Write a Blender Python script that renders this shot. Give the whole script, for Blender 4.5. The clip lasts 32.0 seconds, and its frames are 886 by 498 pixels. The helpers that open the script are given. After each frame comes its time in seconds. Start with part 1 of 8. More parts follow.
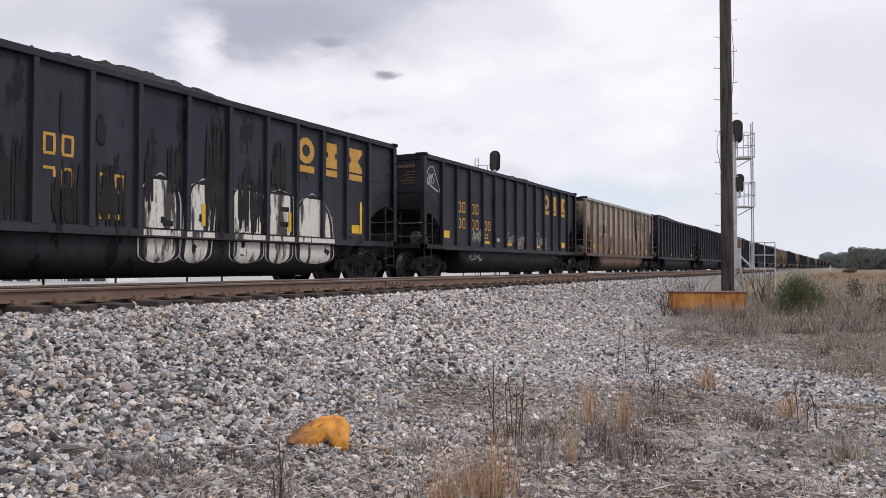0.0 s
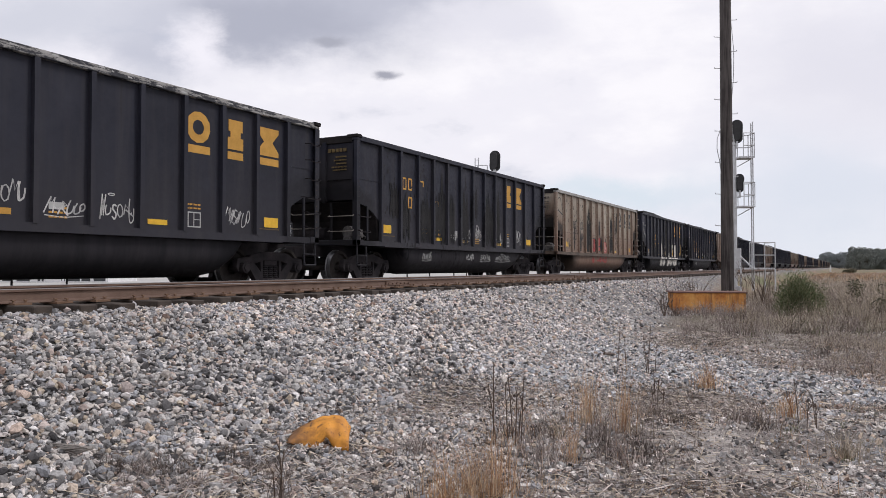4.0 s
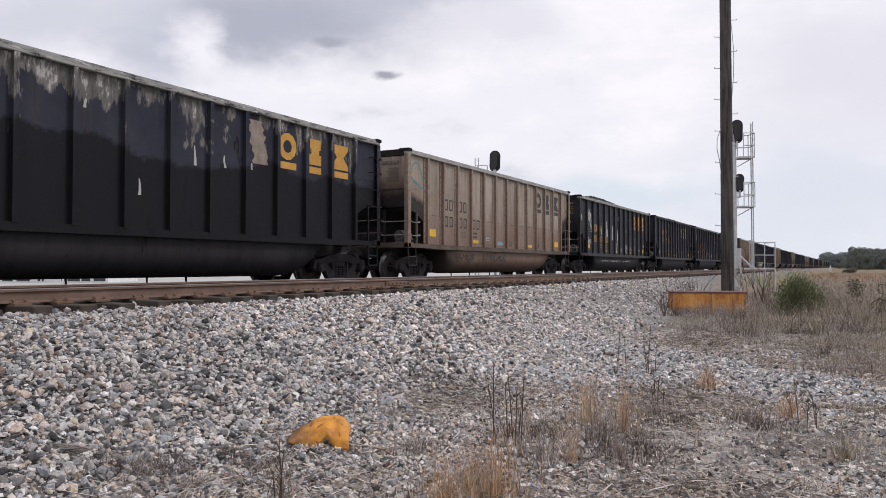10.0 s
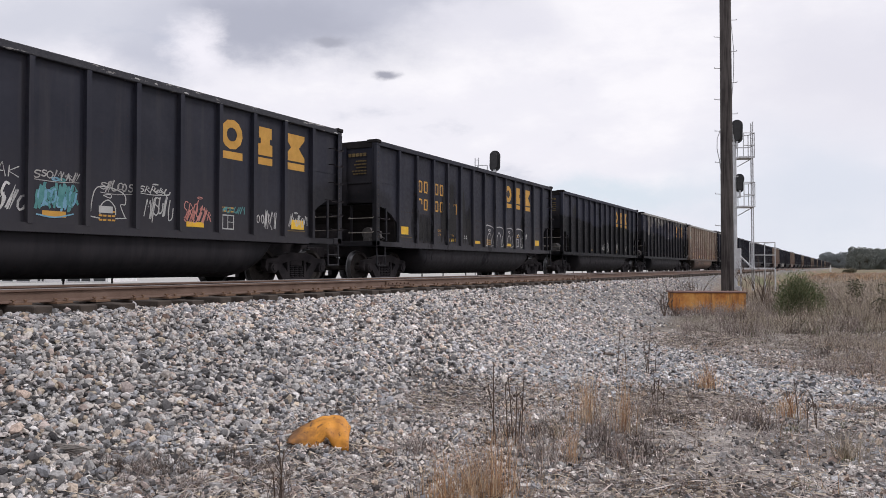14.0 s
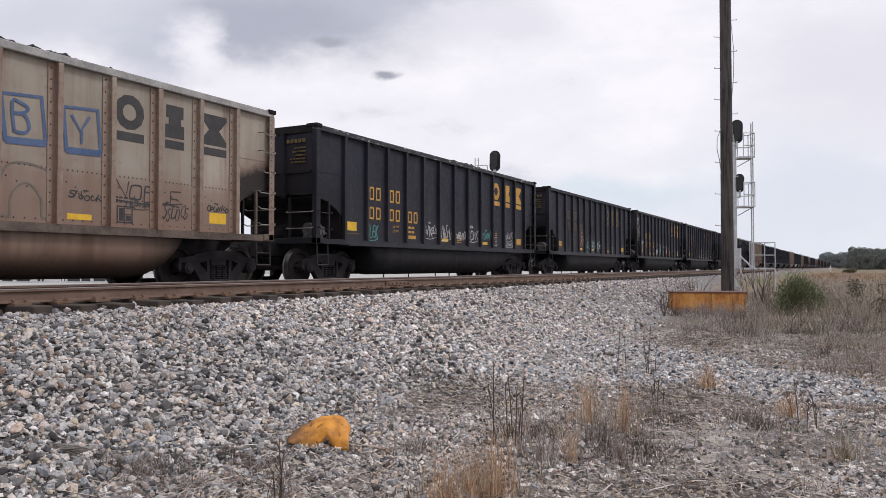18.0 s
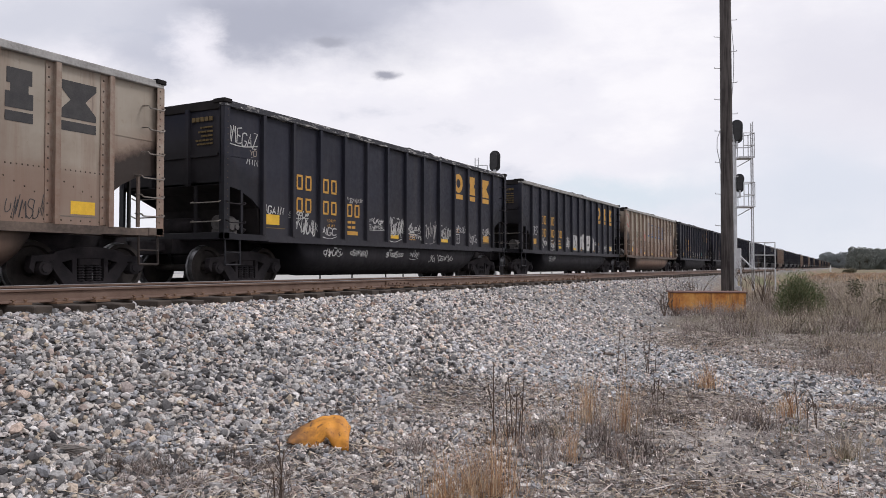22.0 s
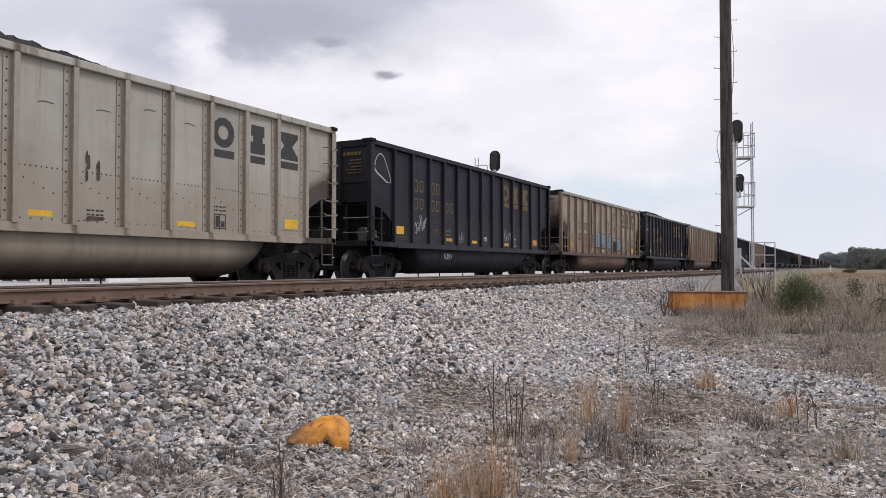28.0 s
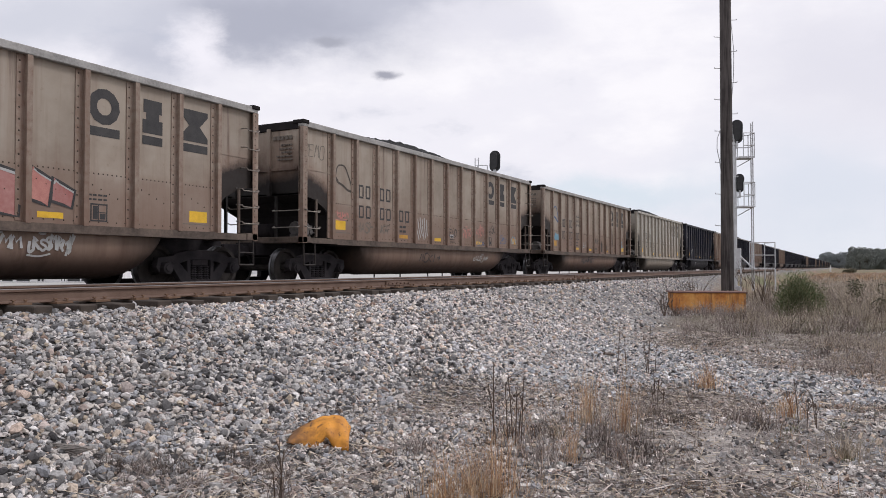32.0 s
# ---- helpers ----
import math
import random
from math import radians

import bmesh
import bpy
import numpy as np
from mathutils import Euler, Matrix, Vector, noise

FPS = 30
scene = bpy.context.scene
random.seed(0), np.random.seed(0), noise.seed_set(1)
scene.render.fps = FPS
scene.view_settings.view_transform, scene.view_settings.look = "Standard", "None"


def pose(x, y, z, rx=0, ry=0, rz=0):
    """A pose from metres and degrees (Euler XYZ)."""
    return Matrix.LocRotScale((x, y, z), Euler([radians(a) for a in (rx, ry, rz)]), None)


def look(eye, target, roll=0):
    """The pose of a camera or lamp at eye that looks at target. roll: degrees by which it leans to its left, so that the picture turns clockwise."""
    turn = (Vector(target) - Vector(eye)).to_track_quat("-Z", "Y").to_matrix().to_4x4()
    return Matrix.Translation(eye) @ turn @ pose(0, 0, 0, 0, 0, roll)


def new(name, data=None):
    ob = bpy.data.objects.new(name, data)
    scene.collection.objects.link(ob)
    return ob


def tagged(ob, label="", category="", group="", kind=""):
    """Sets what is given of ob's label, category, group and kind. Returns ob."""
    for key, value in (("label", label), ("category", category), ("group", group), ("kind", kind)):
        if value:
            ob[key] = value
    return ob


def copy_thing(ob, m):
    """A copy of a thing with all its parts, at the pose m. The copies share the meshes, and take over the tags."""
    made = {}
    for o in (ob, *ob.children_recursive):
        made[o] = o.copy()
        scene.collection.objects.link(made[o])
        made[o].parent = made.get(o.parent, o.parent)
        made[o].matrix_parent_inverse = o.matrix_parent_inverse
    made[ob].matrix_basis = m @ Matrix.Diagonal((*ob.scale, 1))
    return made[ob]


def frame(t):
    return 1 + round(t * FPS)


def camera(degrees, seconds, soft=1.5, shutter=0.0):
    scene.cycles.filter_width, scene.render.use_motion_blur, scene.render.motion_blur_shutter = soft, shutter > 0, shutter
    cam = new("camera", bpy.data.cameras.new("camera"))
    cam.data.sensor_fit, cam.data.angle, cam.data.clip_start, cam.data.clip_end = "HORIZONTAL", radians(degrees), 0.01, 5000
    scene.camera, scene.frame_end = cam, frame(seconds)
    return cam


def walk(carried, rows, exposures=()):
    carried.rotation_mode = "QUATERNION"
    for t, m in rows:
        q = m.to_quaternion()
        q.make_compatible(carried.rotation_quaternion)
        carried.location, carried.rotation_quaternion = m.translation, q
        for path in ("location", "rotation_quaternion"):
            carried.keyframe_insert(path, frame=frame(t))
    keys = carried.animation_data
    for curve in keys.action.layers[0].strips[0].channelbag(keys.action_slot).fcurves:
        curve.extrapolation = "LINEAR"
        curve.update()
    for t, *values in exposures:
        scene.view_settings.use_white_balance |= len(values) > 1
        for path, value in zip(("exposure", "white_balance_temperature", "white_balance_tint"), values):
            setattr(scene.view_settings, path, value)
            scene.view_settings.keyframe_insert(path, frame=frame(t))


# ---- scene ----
# ---- camera: it stands still beside the line ----
EYE = (0.0, 0.0, 1.6)
HEAD, TILT = radians(28.19), radians(1.38)
cam = camera(61.0, 32.0, 0.8)
AIM = (math.cos(HEAD) * math.cos(TILT), math.sin(HEAD) * math.cos(TILT), EYE[2] + math.sin(TILT))
walk(cam, [(0.0, look(EYE, AIM)), (32.0, look(EYE, AIM))], [(0.0, 0.0, 6420, 13), (32.0, 0.0, 6420, 13)])

# plan: x runs along the line, the way the train goes; y across it, away from the camera
NEAR_Y, NEAR_RAIL = 8.85, 1.358       # empty track: centre line, rail top
FAR_Y, FAR_RAIL = 12.93, 1.13        # train's track
# three builds of car body: bays between the posts from the rear, then the rear and front overhangs
BAYS = {"L": [1.024] * 12, "S": [1.03, 1.03, 0.95, 0.94, 0.94, 0.94, 0.93, 0.93, 0.94, 0.95, 1.0, 1.03],
        "M": [1.0, 1.02, 1.02, 1.0, 1.15, 1.14, 1.16, 1.03, 1.0, 1.01, 1.01]}
OVERHANG = {"L": (1.24, 1.14), "S": (1.25, 1.12), "M": (1.42, 1.37)}
# front end of each car along the line when the train's odometer is at zero; odd ones are coupled closer
FRONT = {0: 18.93, 1: 3.28, 2: -12.92, 3: -28.5, 4: -44.6, 5: -60.16, 6: -76.38, 7: -92.56, 8: -108.7, 9: -124.1, 10: -139.69, 11: -155.87,
         12: -171.44, 13: -187.64, 14: -203.82, 15: -220.02, 16: -236.25, 17: -252.42, 18: -267.92, 19: -284.1, 20: -299.68, 21: -315.86,
         22: -331.97, 23: -348.19, 24: -364.36}
BUILD = {0: "M", 2: "S", 4: "S", 8: "S", 9: "S", 11: "S", 17: "S", 19: "S"}     # the rest are "L"
EASE = [(0, -0.6), (1, -0.59), (1.6, -0.6), (2, -0.62), (3, -0.48), (3.5, -0.79), (5.5, -0.96), (6, -0.94), (7, -0.76), (9, -0.71), (11, -0.73), (12, -0.84), (13, -0.76), (13.6, -0.7), (14, -0.22), (14.5, -0.21),
        (16.5, -0.04), (17, -0.05), (18, 0.02), (19, -0.03), (22, 0.08), (23.1, 0.10), (23.5, 0.10), (25.5, 0.13), (27.5, 0.28), (28, 0.22), (29, 0.22), (29.5, 0.06), (30, 0.16), (30.5, -0.30), (31, -0.21), (31.4, -0.37), (32, -0.33)]


def front(j):
    return FRONT[j] if j in FRONT else 35.2 + 16.18 * (-1 - j)


def run(t):
    """The train's odometer at t seconds: it gathers speed slowly, with a little slack."""
    return 10.98 * t + 0.0095 * t * t + float(np.interp(t, [e[0] for e in EASE], [e[1] for e in EASE]))


# ---- world, sun ----
def tree_of(owner):
    owner.use_nodes = True
    owner.node_tree.nodes.clear()
    return owner.node_tree


class Graph:
    """Short hand for shader nodes."""

    def __init__(self, owner):
        self.t = tree_of(owner)

    def n(self, kind, ins=()):
        nd = self.t.nodes.new(kind)
        for k, v in dict(ins).items():
            if isinstance(v, bpy.types.NodeSocket):
                self.t.links.new(v, nd.inputs[k])
            else:
                nd.inputs[k].default_value = v
        return nd

    def math(self, op, a, b=0.0, clamp=False):
        nd = self.n("ShaderNodeMath", {0: a, 1: b})
        nd.operation, nd.use_clamp = op, clamp
        return nd.outputs[0]

    def span(self, v, a, b, lo=0.0, hi=1.0, smooth=False):
        nd = self.n("ShaderNodeMapRange", {0: v, 1: a, 2: b, 3: lo, 4: hi})
        nd.interpolation_type = "SMOOTHSTEP" if smooth else "LINEAR"
        return nd.outputs[0]

    def ramp(self, fac, stops, smooth=False):
        nd = self.n("ShaderNodeValToRGB", {0: fac})
        cr = nd.color_ramp
        cr.interpolation = "EASE" if smooth else "LINEAR"
        while len(cr.elements) < len(stops):
            cr.elements.new(0.5)
        for e, (p, c) in zip(cr.elements, stops):
            e.position = p
            e.color = (*c, 1) if isinstance(c, tuple) else (c, c, c, 1)
        return nd.outputs[0]

    def mix(self, fac, a, b, blend="MIX"):
        nd = self.n("ShaderNodeMix")
        nd.data_type, nd.blend_type = "RGBA", blend
        for i, v in ((0, fac), (6, a), (7, b)):
            if isinstance(v, bpy.types.NodeSocket):
                self.t.links.new(v, nd.inputs[i])
            else:
                nd.inputs[i].default_value = v if i == 0 else ((*v, 1) if isinstance(v, tuple) else (v, v, v, 1))
        return nd.outputs[2]

    def noise(self, vec, scale, detail=4.0, rough=0.55, out=0):
        return self.n("ShaderNodeTexNoise", {"Vector": vec, "Scale": scale, "Detail": detail, "Roughness": rough}).outputs[out]


SUN_EL, SUN_AZ = radians(48), radians(-55)


def make_world():
    w = bpy.data.worlds.new("world")
    scene.world = w
    g = Graph(w)
    sky = g.n("ShaderNodeTexSky")
    sky.sky_type, sky.sun_disc, sky.sun_elevation, sky.sun_rotation = "NISHITA", False, SUN_EL, radians(90) - SUN_AZ
    co = g.n("ShaderNodeTexCoord").outputs["Generated"]
    rot = g.n("ShaderNodeMapping", {"Vector": co, "Rotation": (0, 0, radians(90) - HEAD)}).outputs[0]
    sep = g.n("ShaderNodeSeparateXYZ", {0: rot})
    b = g.math("MAXIMUM", sep.outputs[1], 0.15)
    u, v = g.math("DIVIDE", sep.outputs[0], b), g.math("DIVIDE", sep.outputs[2], b)
    front = g.math("GREATER_THAN", sep.outputs[1], 0.2)
    # broad cloud sheet, stretched along the horizon
    flat = g.n("ShaderNodeMapping", {"Vector": rot, "Scale": (1.0, 1.0, 2.4)}).outputs[0]
    n1 = g.noise(flat, 2.4, 7.0, 0.55)
    n2 = g.noise(flat, 8.0, 6.0, 0.6)
    sheet = g.math("ADD", g.math("MULTIPLY", n1, 0.65), g.math("MULTIPLY", n2, 0.35))
    col = g.ramp(sheet, [(0.36, (0.70, 0.715, 0.78)), (0.47, (0.88, 0.875, 0.92)), (0.60, (0.965, 0.955, 0.975))], True)
    # separate darker clouds that stand in the sheet, with torn edges
    uv = g.n("ShaderNodeCombineXYZ", {0: u, 1: g.math("MULTIPLY", v, 1.6)}).outputs[0]
    sw = g.n("ShaderNodeSeparateColor", {0: g.noise(uv, 7.0, 7.0, 0.62, 1)})
    wu = g.math("MULTIPLY", g.math("SUBTRACT", sw.outputs[0], 0.5), 0.16)
    wv = g.math("MULTIPLY", g.math("SUBTRACT", sw.outputs[1], 0.5), 0.10)
    sf = g.n("ShaderNodeSeparateColor", {0: g.noise(uv, 40.0, 6.0, 0.6, 1)})
    fu = g.math("MULTIPLY", g.math("SUBTRACT", sf.outputs[0], 0.5), 0.022)
    fv = g.math("MULTIPLY", g.math("SUBTRACT", sf.outputs[1], 0.5), 0.012)
    for px, py, rx, ry, grey, soft, amp in CLOUDS:
        cu, cv = (px - 784) / 1330, (473 - py) / 1330
        au, av = (wu, wv) if amp else (fu, fv)
        du = g.math("DIVIDE", g.math("SUBTRACT", g.math("ADD", u, au), cu), rx / 1330)
        dv = g.math("DIVIDE", g.math("SUBTRACT", g.math("ADD", v, av), cv), ry / 1330)
        d = g.math("SQRT", g.math("ADD", g.math("MULTIPLY", du, du), g.math("MULTIPLY", dv, dv)))
        m = g.span(d, 1.0 + soft, 1.0 - soft, 0.0, 1.0, True)
        col = g.mix(g.math("MULTIPLY", m, front), col, grey)
    clear = g.span(sheet, 0.40, 0.28, 0.0, 0.25)
    skyc = g.mix(1.0, sky.outputs[0], (0.11, 0.11, 0.11), "MULTIPLY")
    low = g.span(v, 0.14, 0.0, 0.0, 0.55)
    col = g.mix(low, col, (0.66, 0.73, 0.80))
    final = g.mix(clear, col, skyc)
    bg = g.n("ShaderNodeBackground", {0: final, 1: 1.0})
    g.n("ShaderNodeOutputWorld", {0: bg.outputs[0]})


# darker and lighter clouds in the sheet: place, half size, colour, softness, raggedness
CLOUDS = [
    (560, -40, 330, 130, (0.54, 0.56, 0.64), 0.5, 1),
    (480, 30, 150, 55, (0.45, 0.47, 0.55), 0.6, 1),
    (255, 70, 90, 80, (0.58, 0.60, 0.68), 0.6, 1),
    (70, 20, 170, 60, (0.66, 0.68, 0.75), 0.8, 1),
    (345, 75, 45, 40, (0.90, 0.89, 0.94), 0.8, 1),
    (583, 72, 29, 9, (0.42, 0.435, 0.50), 0.6, 0),
    (682, 131, 22, 8, (0.40, 0.41, 0.47), 0.6, 0),
    (900, 50, 120, 40, (0.80, 0.80, 0.86), 0.9, 1),
    (1080, 345, 190, 24, (0.72, 0.80, 0.86), 0.9, 1),
    (1450, 330, 190, 90, (0.74, 0.78, 0.85), 0.9, 1),
    (1500, 130, 170, 100, (0.78, 0.78, 0.84), 0.9, 1),
]
make_world()
sun = new("sun", bpy.data.lights.new("sun", "SUN"))
sun.data.energy, sun.data.angle, sun.data.color = 1.35, radians(12), (1.0, 0.97, 0.94)
sun.matrix_world = look((0, 0, 40), (-math.cos(SUN_AZ) * math.cos(SUN_EL), -math.sin(SUN_AZ) * math.cos(SUN_EL), 40 - math.sin(SUN_EL)))


# ---- materials ----
def surface(name, build, rough=0.8, metal=0.0, bump=None, sheen=0.5):
    """build(g, co) returns colour, and may return roughness and height sockets after it."""
    m = bpy.data.materials.new(name)
    g = Graph(m)
    co = g.n("ShaderNodeTexCoord").outputs["Object"]
    got = build(g, co)
    got = got if isinstance(got, tuple) else (got,)
    bs = g.n("ShaderNodeBsdfPrincipled", {"Base Color": got[0], "Roughness": got[1] if len(got) > 1 and got[1] is not None else rough, "Metallic": metal, "Specular IOR Level": sheen})
    if len(got) > 2:
        bp = g.n("ShaderNodeBump", {"Height": got[2], "Strength": (bump or (0.5, 0.01))[0], "Distance": (bump or (0.5, 0.01))[1]})
        g.t.links.new(bp.outputs[0], bs.inputs["Normal"])
    g.n("ShaderNodeOutputMaterial", {0: bs.outputs[0]})
    return m


def mottled(name, a, b, scale=6.0, rough=0.8, metal=0.0, grain=60.0, bump=(0.4, 0.004), sheen=0.5):
    def build(g, co):
        n = g.noise(co, scale, 6.0, 0.6)
        n2 = g.noise(co, grain, 3.0, 0.6)
        f = g.math("ADD", g.math("MULTIPLY", n, 0.7), g.math("MULTIPLY", n2, 0.3))
        return g.ramp(f, [(0.33, a), (0.66, b)]), None, n2
    return surface(name, build, rough, metal, bump, sheen)


def grain_mat(name, a, b):
    """Upright weathered timber: long checks and grain."""
    def build(g, co):
        n = g.noise(g.n("ShaderNodeMapping", {"Vector": co, "Scale": (1.0, 1.0, 0.05)}).outputs[0], 16.0, 6.0, 0.65)
        n2 = g.noise(co, 0.8, 4.0, 0.6)
        f = g.math("ADD", g.math("MULTIPLY", n, 0.65), g.math("MULTIPLY", n2, 0.35))
        return g.ramp(f, [(0.36, a), (0.62, b)]), None, n
    return surface(name, build, 0.9, bump=(0.6, 0.02), sheen=0.25)


def scrap_mat():
    """Yellow paint, dull and rusted through towards one end."""
    def build(g, co):
        x = g.n("ShaderNodeSeparateXYZ", {0: co}).outputs[0]
        n = g.noise(co, 9.0, 6.0, 0.65)
        c = g.ramp(n, [(0.35, (0.44, 0.175, 0.025)), (0.6, (0.70, 0.30, 0.035))])
        edge = g.math("ADD", x, g.math("MULTIPLY", g.math("SUBTRACT", n, 0.5), 0.35))
        c = g.mix(g.span(edge, 0.0, -0.22, 0.0, 0.9), c, (0.13, 0.06, 0.025))
        c = g.mix(g.span(g.noise(co, 30.0, 4.0, 0.6), 0.60, 0.66, 0.0, 0.8), c, (0.06, 0.035, 0.02))
        return c, None, n
    return surface("chipped_yellow_paint", build, 0.65, bump=(0.5, 0.006))


def box_mat():
    """Orange paint on sheet steel: faded patches, rust run down from the lid and up from the ground."""
    def build(g, co):
        z = g.n("ShaderNodeSeparateXYZ", {0: co}).outputs[2]
        n = g.noise(co, 2.6, 6.0, 0.65)
        run_ = g.noise(g.n("ShaderNodeMapping", {"Vector": co, "Scale": (1.0, 1.0, 0.12)}).outputs[0], 7.0, 5.0, 0.6)
        c = g.ramp(n, [(0.36, (0.42, 0.15, 0.04)), (0.5, (0.60, 0.26, 0.06)), (0.64, (0.70, 0.37, 0.11))])
        c = g.mix(g.span(run_, 0.5, 0.66, 0.0, 0.7), c, (0.20, 0.07, 0.03))
        c = g.mix(g.span(g.math("ADD", z, g.math("MULTIPLY", g.math("SUBTRACT", n, 0.5), 0.5)), 0.22, 0.02, 0.0, 0.8), c, (0.15, 0.06, 0.03))
        return c, None, n
    return surface("rusty_orange_steel", build, 0.7, bump=(0.3, 0.004))


def blade_mat(name, stops):
    """Dead grass: every blade has its own tone."""
    def build(g, co):
        rnd = g.n("ShaderNodeNewGeometry").outputs["Random Per Island"]
        c = g.ramp(rnd, stops)
        n = g.noise(co, 14.0, 4.0, 0.6)
        return g.mix(0.6, c, g.ramp(n, [(0.35, 0.5), (0.65, 1.0)]), "MULTIPLY"), None, n
    return surface(name, build, 0.85, sheen=0.25)


def spray_mat(name, worn, paint):
    """Old spray paint with coal water run down over it."""
    def build(g, co):
        thin = g.n("ShaderNodeMapping", {"Vector": co, "Scale": (3.4, 3.4, 0.45)}).outputs[0]
        n = g.noise(thin, 1.0, 6.0, 0.65)
        fine = g.noise(co, 14.0, 5.0, 0.65)
        c = g.mix(g.span(fine, 0.35, 0.7, 0.0, 0.45), paint, worn)
        return g.mix(g.span(n, 0.50, 0.56, 0.0, 0.93), c, (0.012, 0.012, 0.013)), None, fine
    return surface(name, build, 0.75, sheen=0.3)


def stones_mat(name="ballast_stone", tint=(1, 1, 1)):
    def build(g, co):
        rnd = g.n("ShaderNodeNewGeometry").outputs["Random Per Island"]
        c = g.ramp(rnd, [(0.0, (0.06, 0.058, 0.06)), (0.13, (0.15, 0.148, 0.15)), (0.26, (0.35, 0.352, 0.35)), (0.40, (0.54, 0.53, 0.515)), (0.54, (0.68, 0.63, 0.575)),
                         (0.62, (0.28, 0.29, 0.31)), (0.73, (0.48, 0.495, 0.52)), (0.79, (0.62, 0.49, 0.42)), (0.83, (0.60, 0.53, 0.42)), (0.87, (0.25, 0.175, 0.14)), (0.93, (0.76, 0.73, 0.71)), (1.0, (0.84, 0.82, 0.80))])
        c = g.mix(1.0, c, tint, "MULTIPLY")
        n = g.noise(co, 45.0, 5.0, 0.6)
        c = g.mix(0.7, c, g.ramp(n, [(0.35, 0.42), (0.6, 1.0)]), "MULTIPLY")
        big = g.noise(co, 0.7, 3.0, 0.5)
        c = g.mix(g.span(big, 0.5, 0.75, 0.0, 0.15), c, (0.27, 0.225, 0.185))
        return c, None, n
    return surface(name, build, 0.9, bump=(0.5, 0.004), sheen=0.2)


def ground_mat():
    def build(g, co):
        sep = g.n("ShaderNodeSeparateXYZ", {0: co})
        x, y = sep.outputs[0], sep.outputs[1]
        wob = g.noise(co, 0.55, 4.0, 0.6)
        # ballast bed between the toes of the bank, ragged at its edges
        yy = g.math("ADD", y, g.math("MULTIPLY", g.math("SUBTRACT", wob, 0.5), 2.2))
        yy = g.math("SUBTRACT", yy, g.span(x, 16.0, 50.0, 0.0, 2.4))
        bed = g.math("MULTIPLY", g.span(yy, 3.9, 4.7),
                     g.span(yy, 18.5, 17.0))
        vor = g.n("ShaderNodeTexVoronoi", {"Vector": co, "Scale": 19.0, "Randomness": 1.0})
        vd = vor.outputs["Distance"]
        stone = g.ramp(g.n("ShaderNodeSeparateColor", {0: vor.outputs["Color"]}).outputs[0],
                       [(0.0, (0.14, 0.14, 0.15)), (0.4, (0.34, 0.34, 0.35)), (0.65, (0.46, 0.43, 0.40)), (0.85, (0.36, 0.30, 0.26)), (1.0, (0.66, 0.64, 0.62))])
        # shade in the gaps between stones put into the colour; near bed darkest
        stone = g.mix(0.55, stone, g.ramp(vd, [(0.1, 1.0), (0.6, 0.12)]), "MULTIPLY")
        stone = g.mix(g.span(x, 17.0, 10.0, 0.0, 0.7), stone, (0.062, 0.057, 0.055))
        n = g.noise(co, 1.3, 6.0, 0.65)
        fine = g.noise(co, 38.0, 6.0, 0.7)
        soil = g.ramp(g.math("ADD", g.math("MULTIPLY", n, 0.6), g.math("MULTIPLY", fine, 0.4)),
                      [(0.40, (0.078, 0.067, 0.062)), (0.5, (0.23, 0.206, 0.192)), (0.60, (0.47, 0.435, 0.405))])
        # field of dry grass further out
        big = g.noise(g.n("ShaderNodeMapping", {"Vector": co, "Scale": (0.45, 1.0, 1.0)}).outputs[0], 0.11, 5.0, 0.65)
        field = g.ramp(big, [(0.3, (0.22, 0.155, 0.115)), (0.42, (0.285, 0.215, 0.165)), (0.5, (0.225, 0.195, 0.135)), (0.57, (0.165, 0.18, 0.10)), (0.64, (0.29, 0.22, 0.165))])
        field = g.mix(0.7, field, g.ramp(g.noise(co, 2.5, 6.0, 0.7), [(0.3, 0.45), (0.65, 1.0)]), "MULTIPLY")
        thatch = g.ramp(g.noise(co, 6.0, 6.0, 0.7), [(0.36, (0.07, 0.062, 0.05)), (0.52, (0.17, 0.15, 0.115)), (0.66, (0.30, 0.26, 0.21))])
        field = g.mix(g.span(g.math("ADD", x, g.math("MULTIPLY", wob, 14.0)), 58.0, 30.0, 0.0, 0.85), field, thatch)
        far = g.span(g.math("ADD", x, g.math("MULTIPLY", y, -0.5)), 14.0, 24.0)
        # light concrete apron on the far side
        apron = g.span(y, 21.0, 22.0)
        pave = g.ramp(g.noise(co, 0.15, 4.0, 0.5), [(0.3, (0.38, 0.375, 0.36)), (0.7, (0.48, 0.475, 0.46))])
        c = g.mix(far, soil, field)
        c = g.mix(apron, c, pave)
        c = g.mix(bed, c, stone)
        h = g.math("ADD", g.math("MULTIPLY", fine, 0.5), g.math("MULTIPLY", bed, g.math("SUBTRACT", 0.6, vd)))
        return c, None, h
    return surface("ground_cover", build, 0.95, bump=(0.8, 0.03), sheen=0.08)


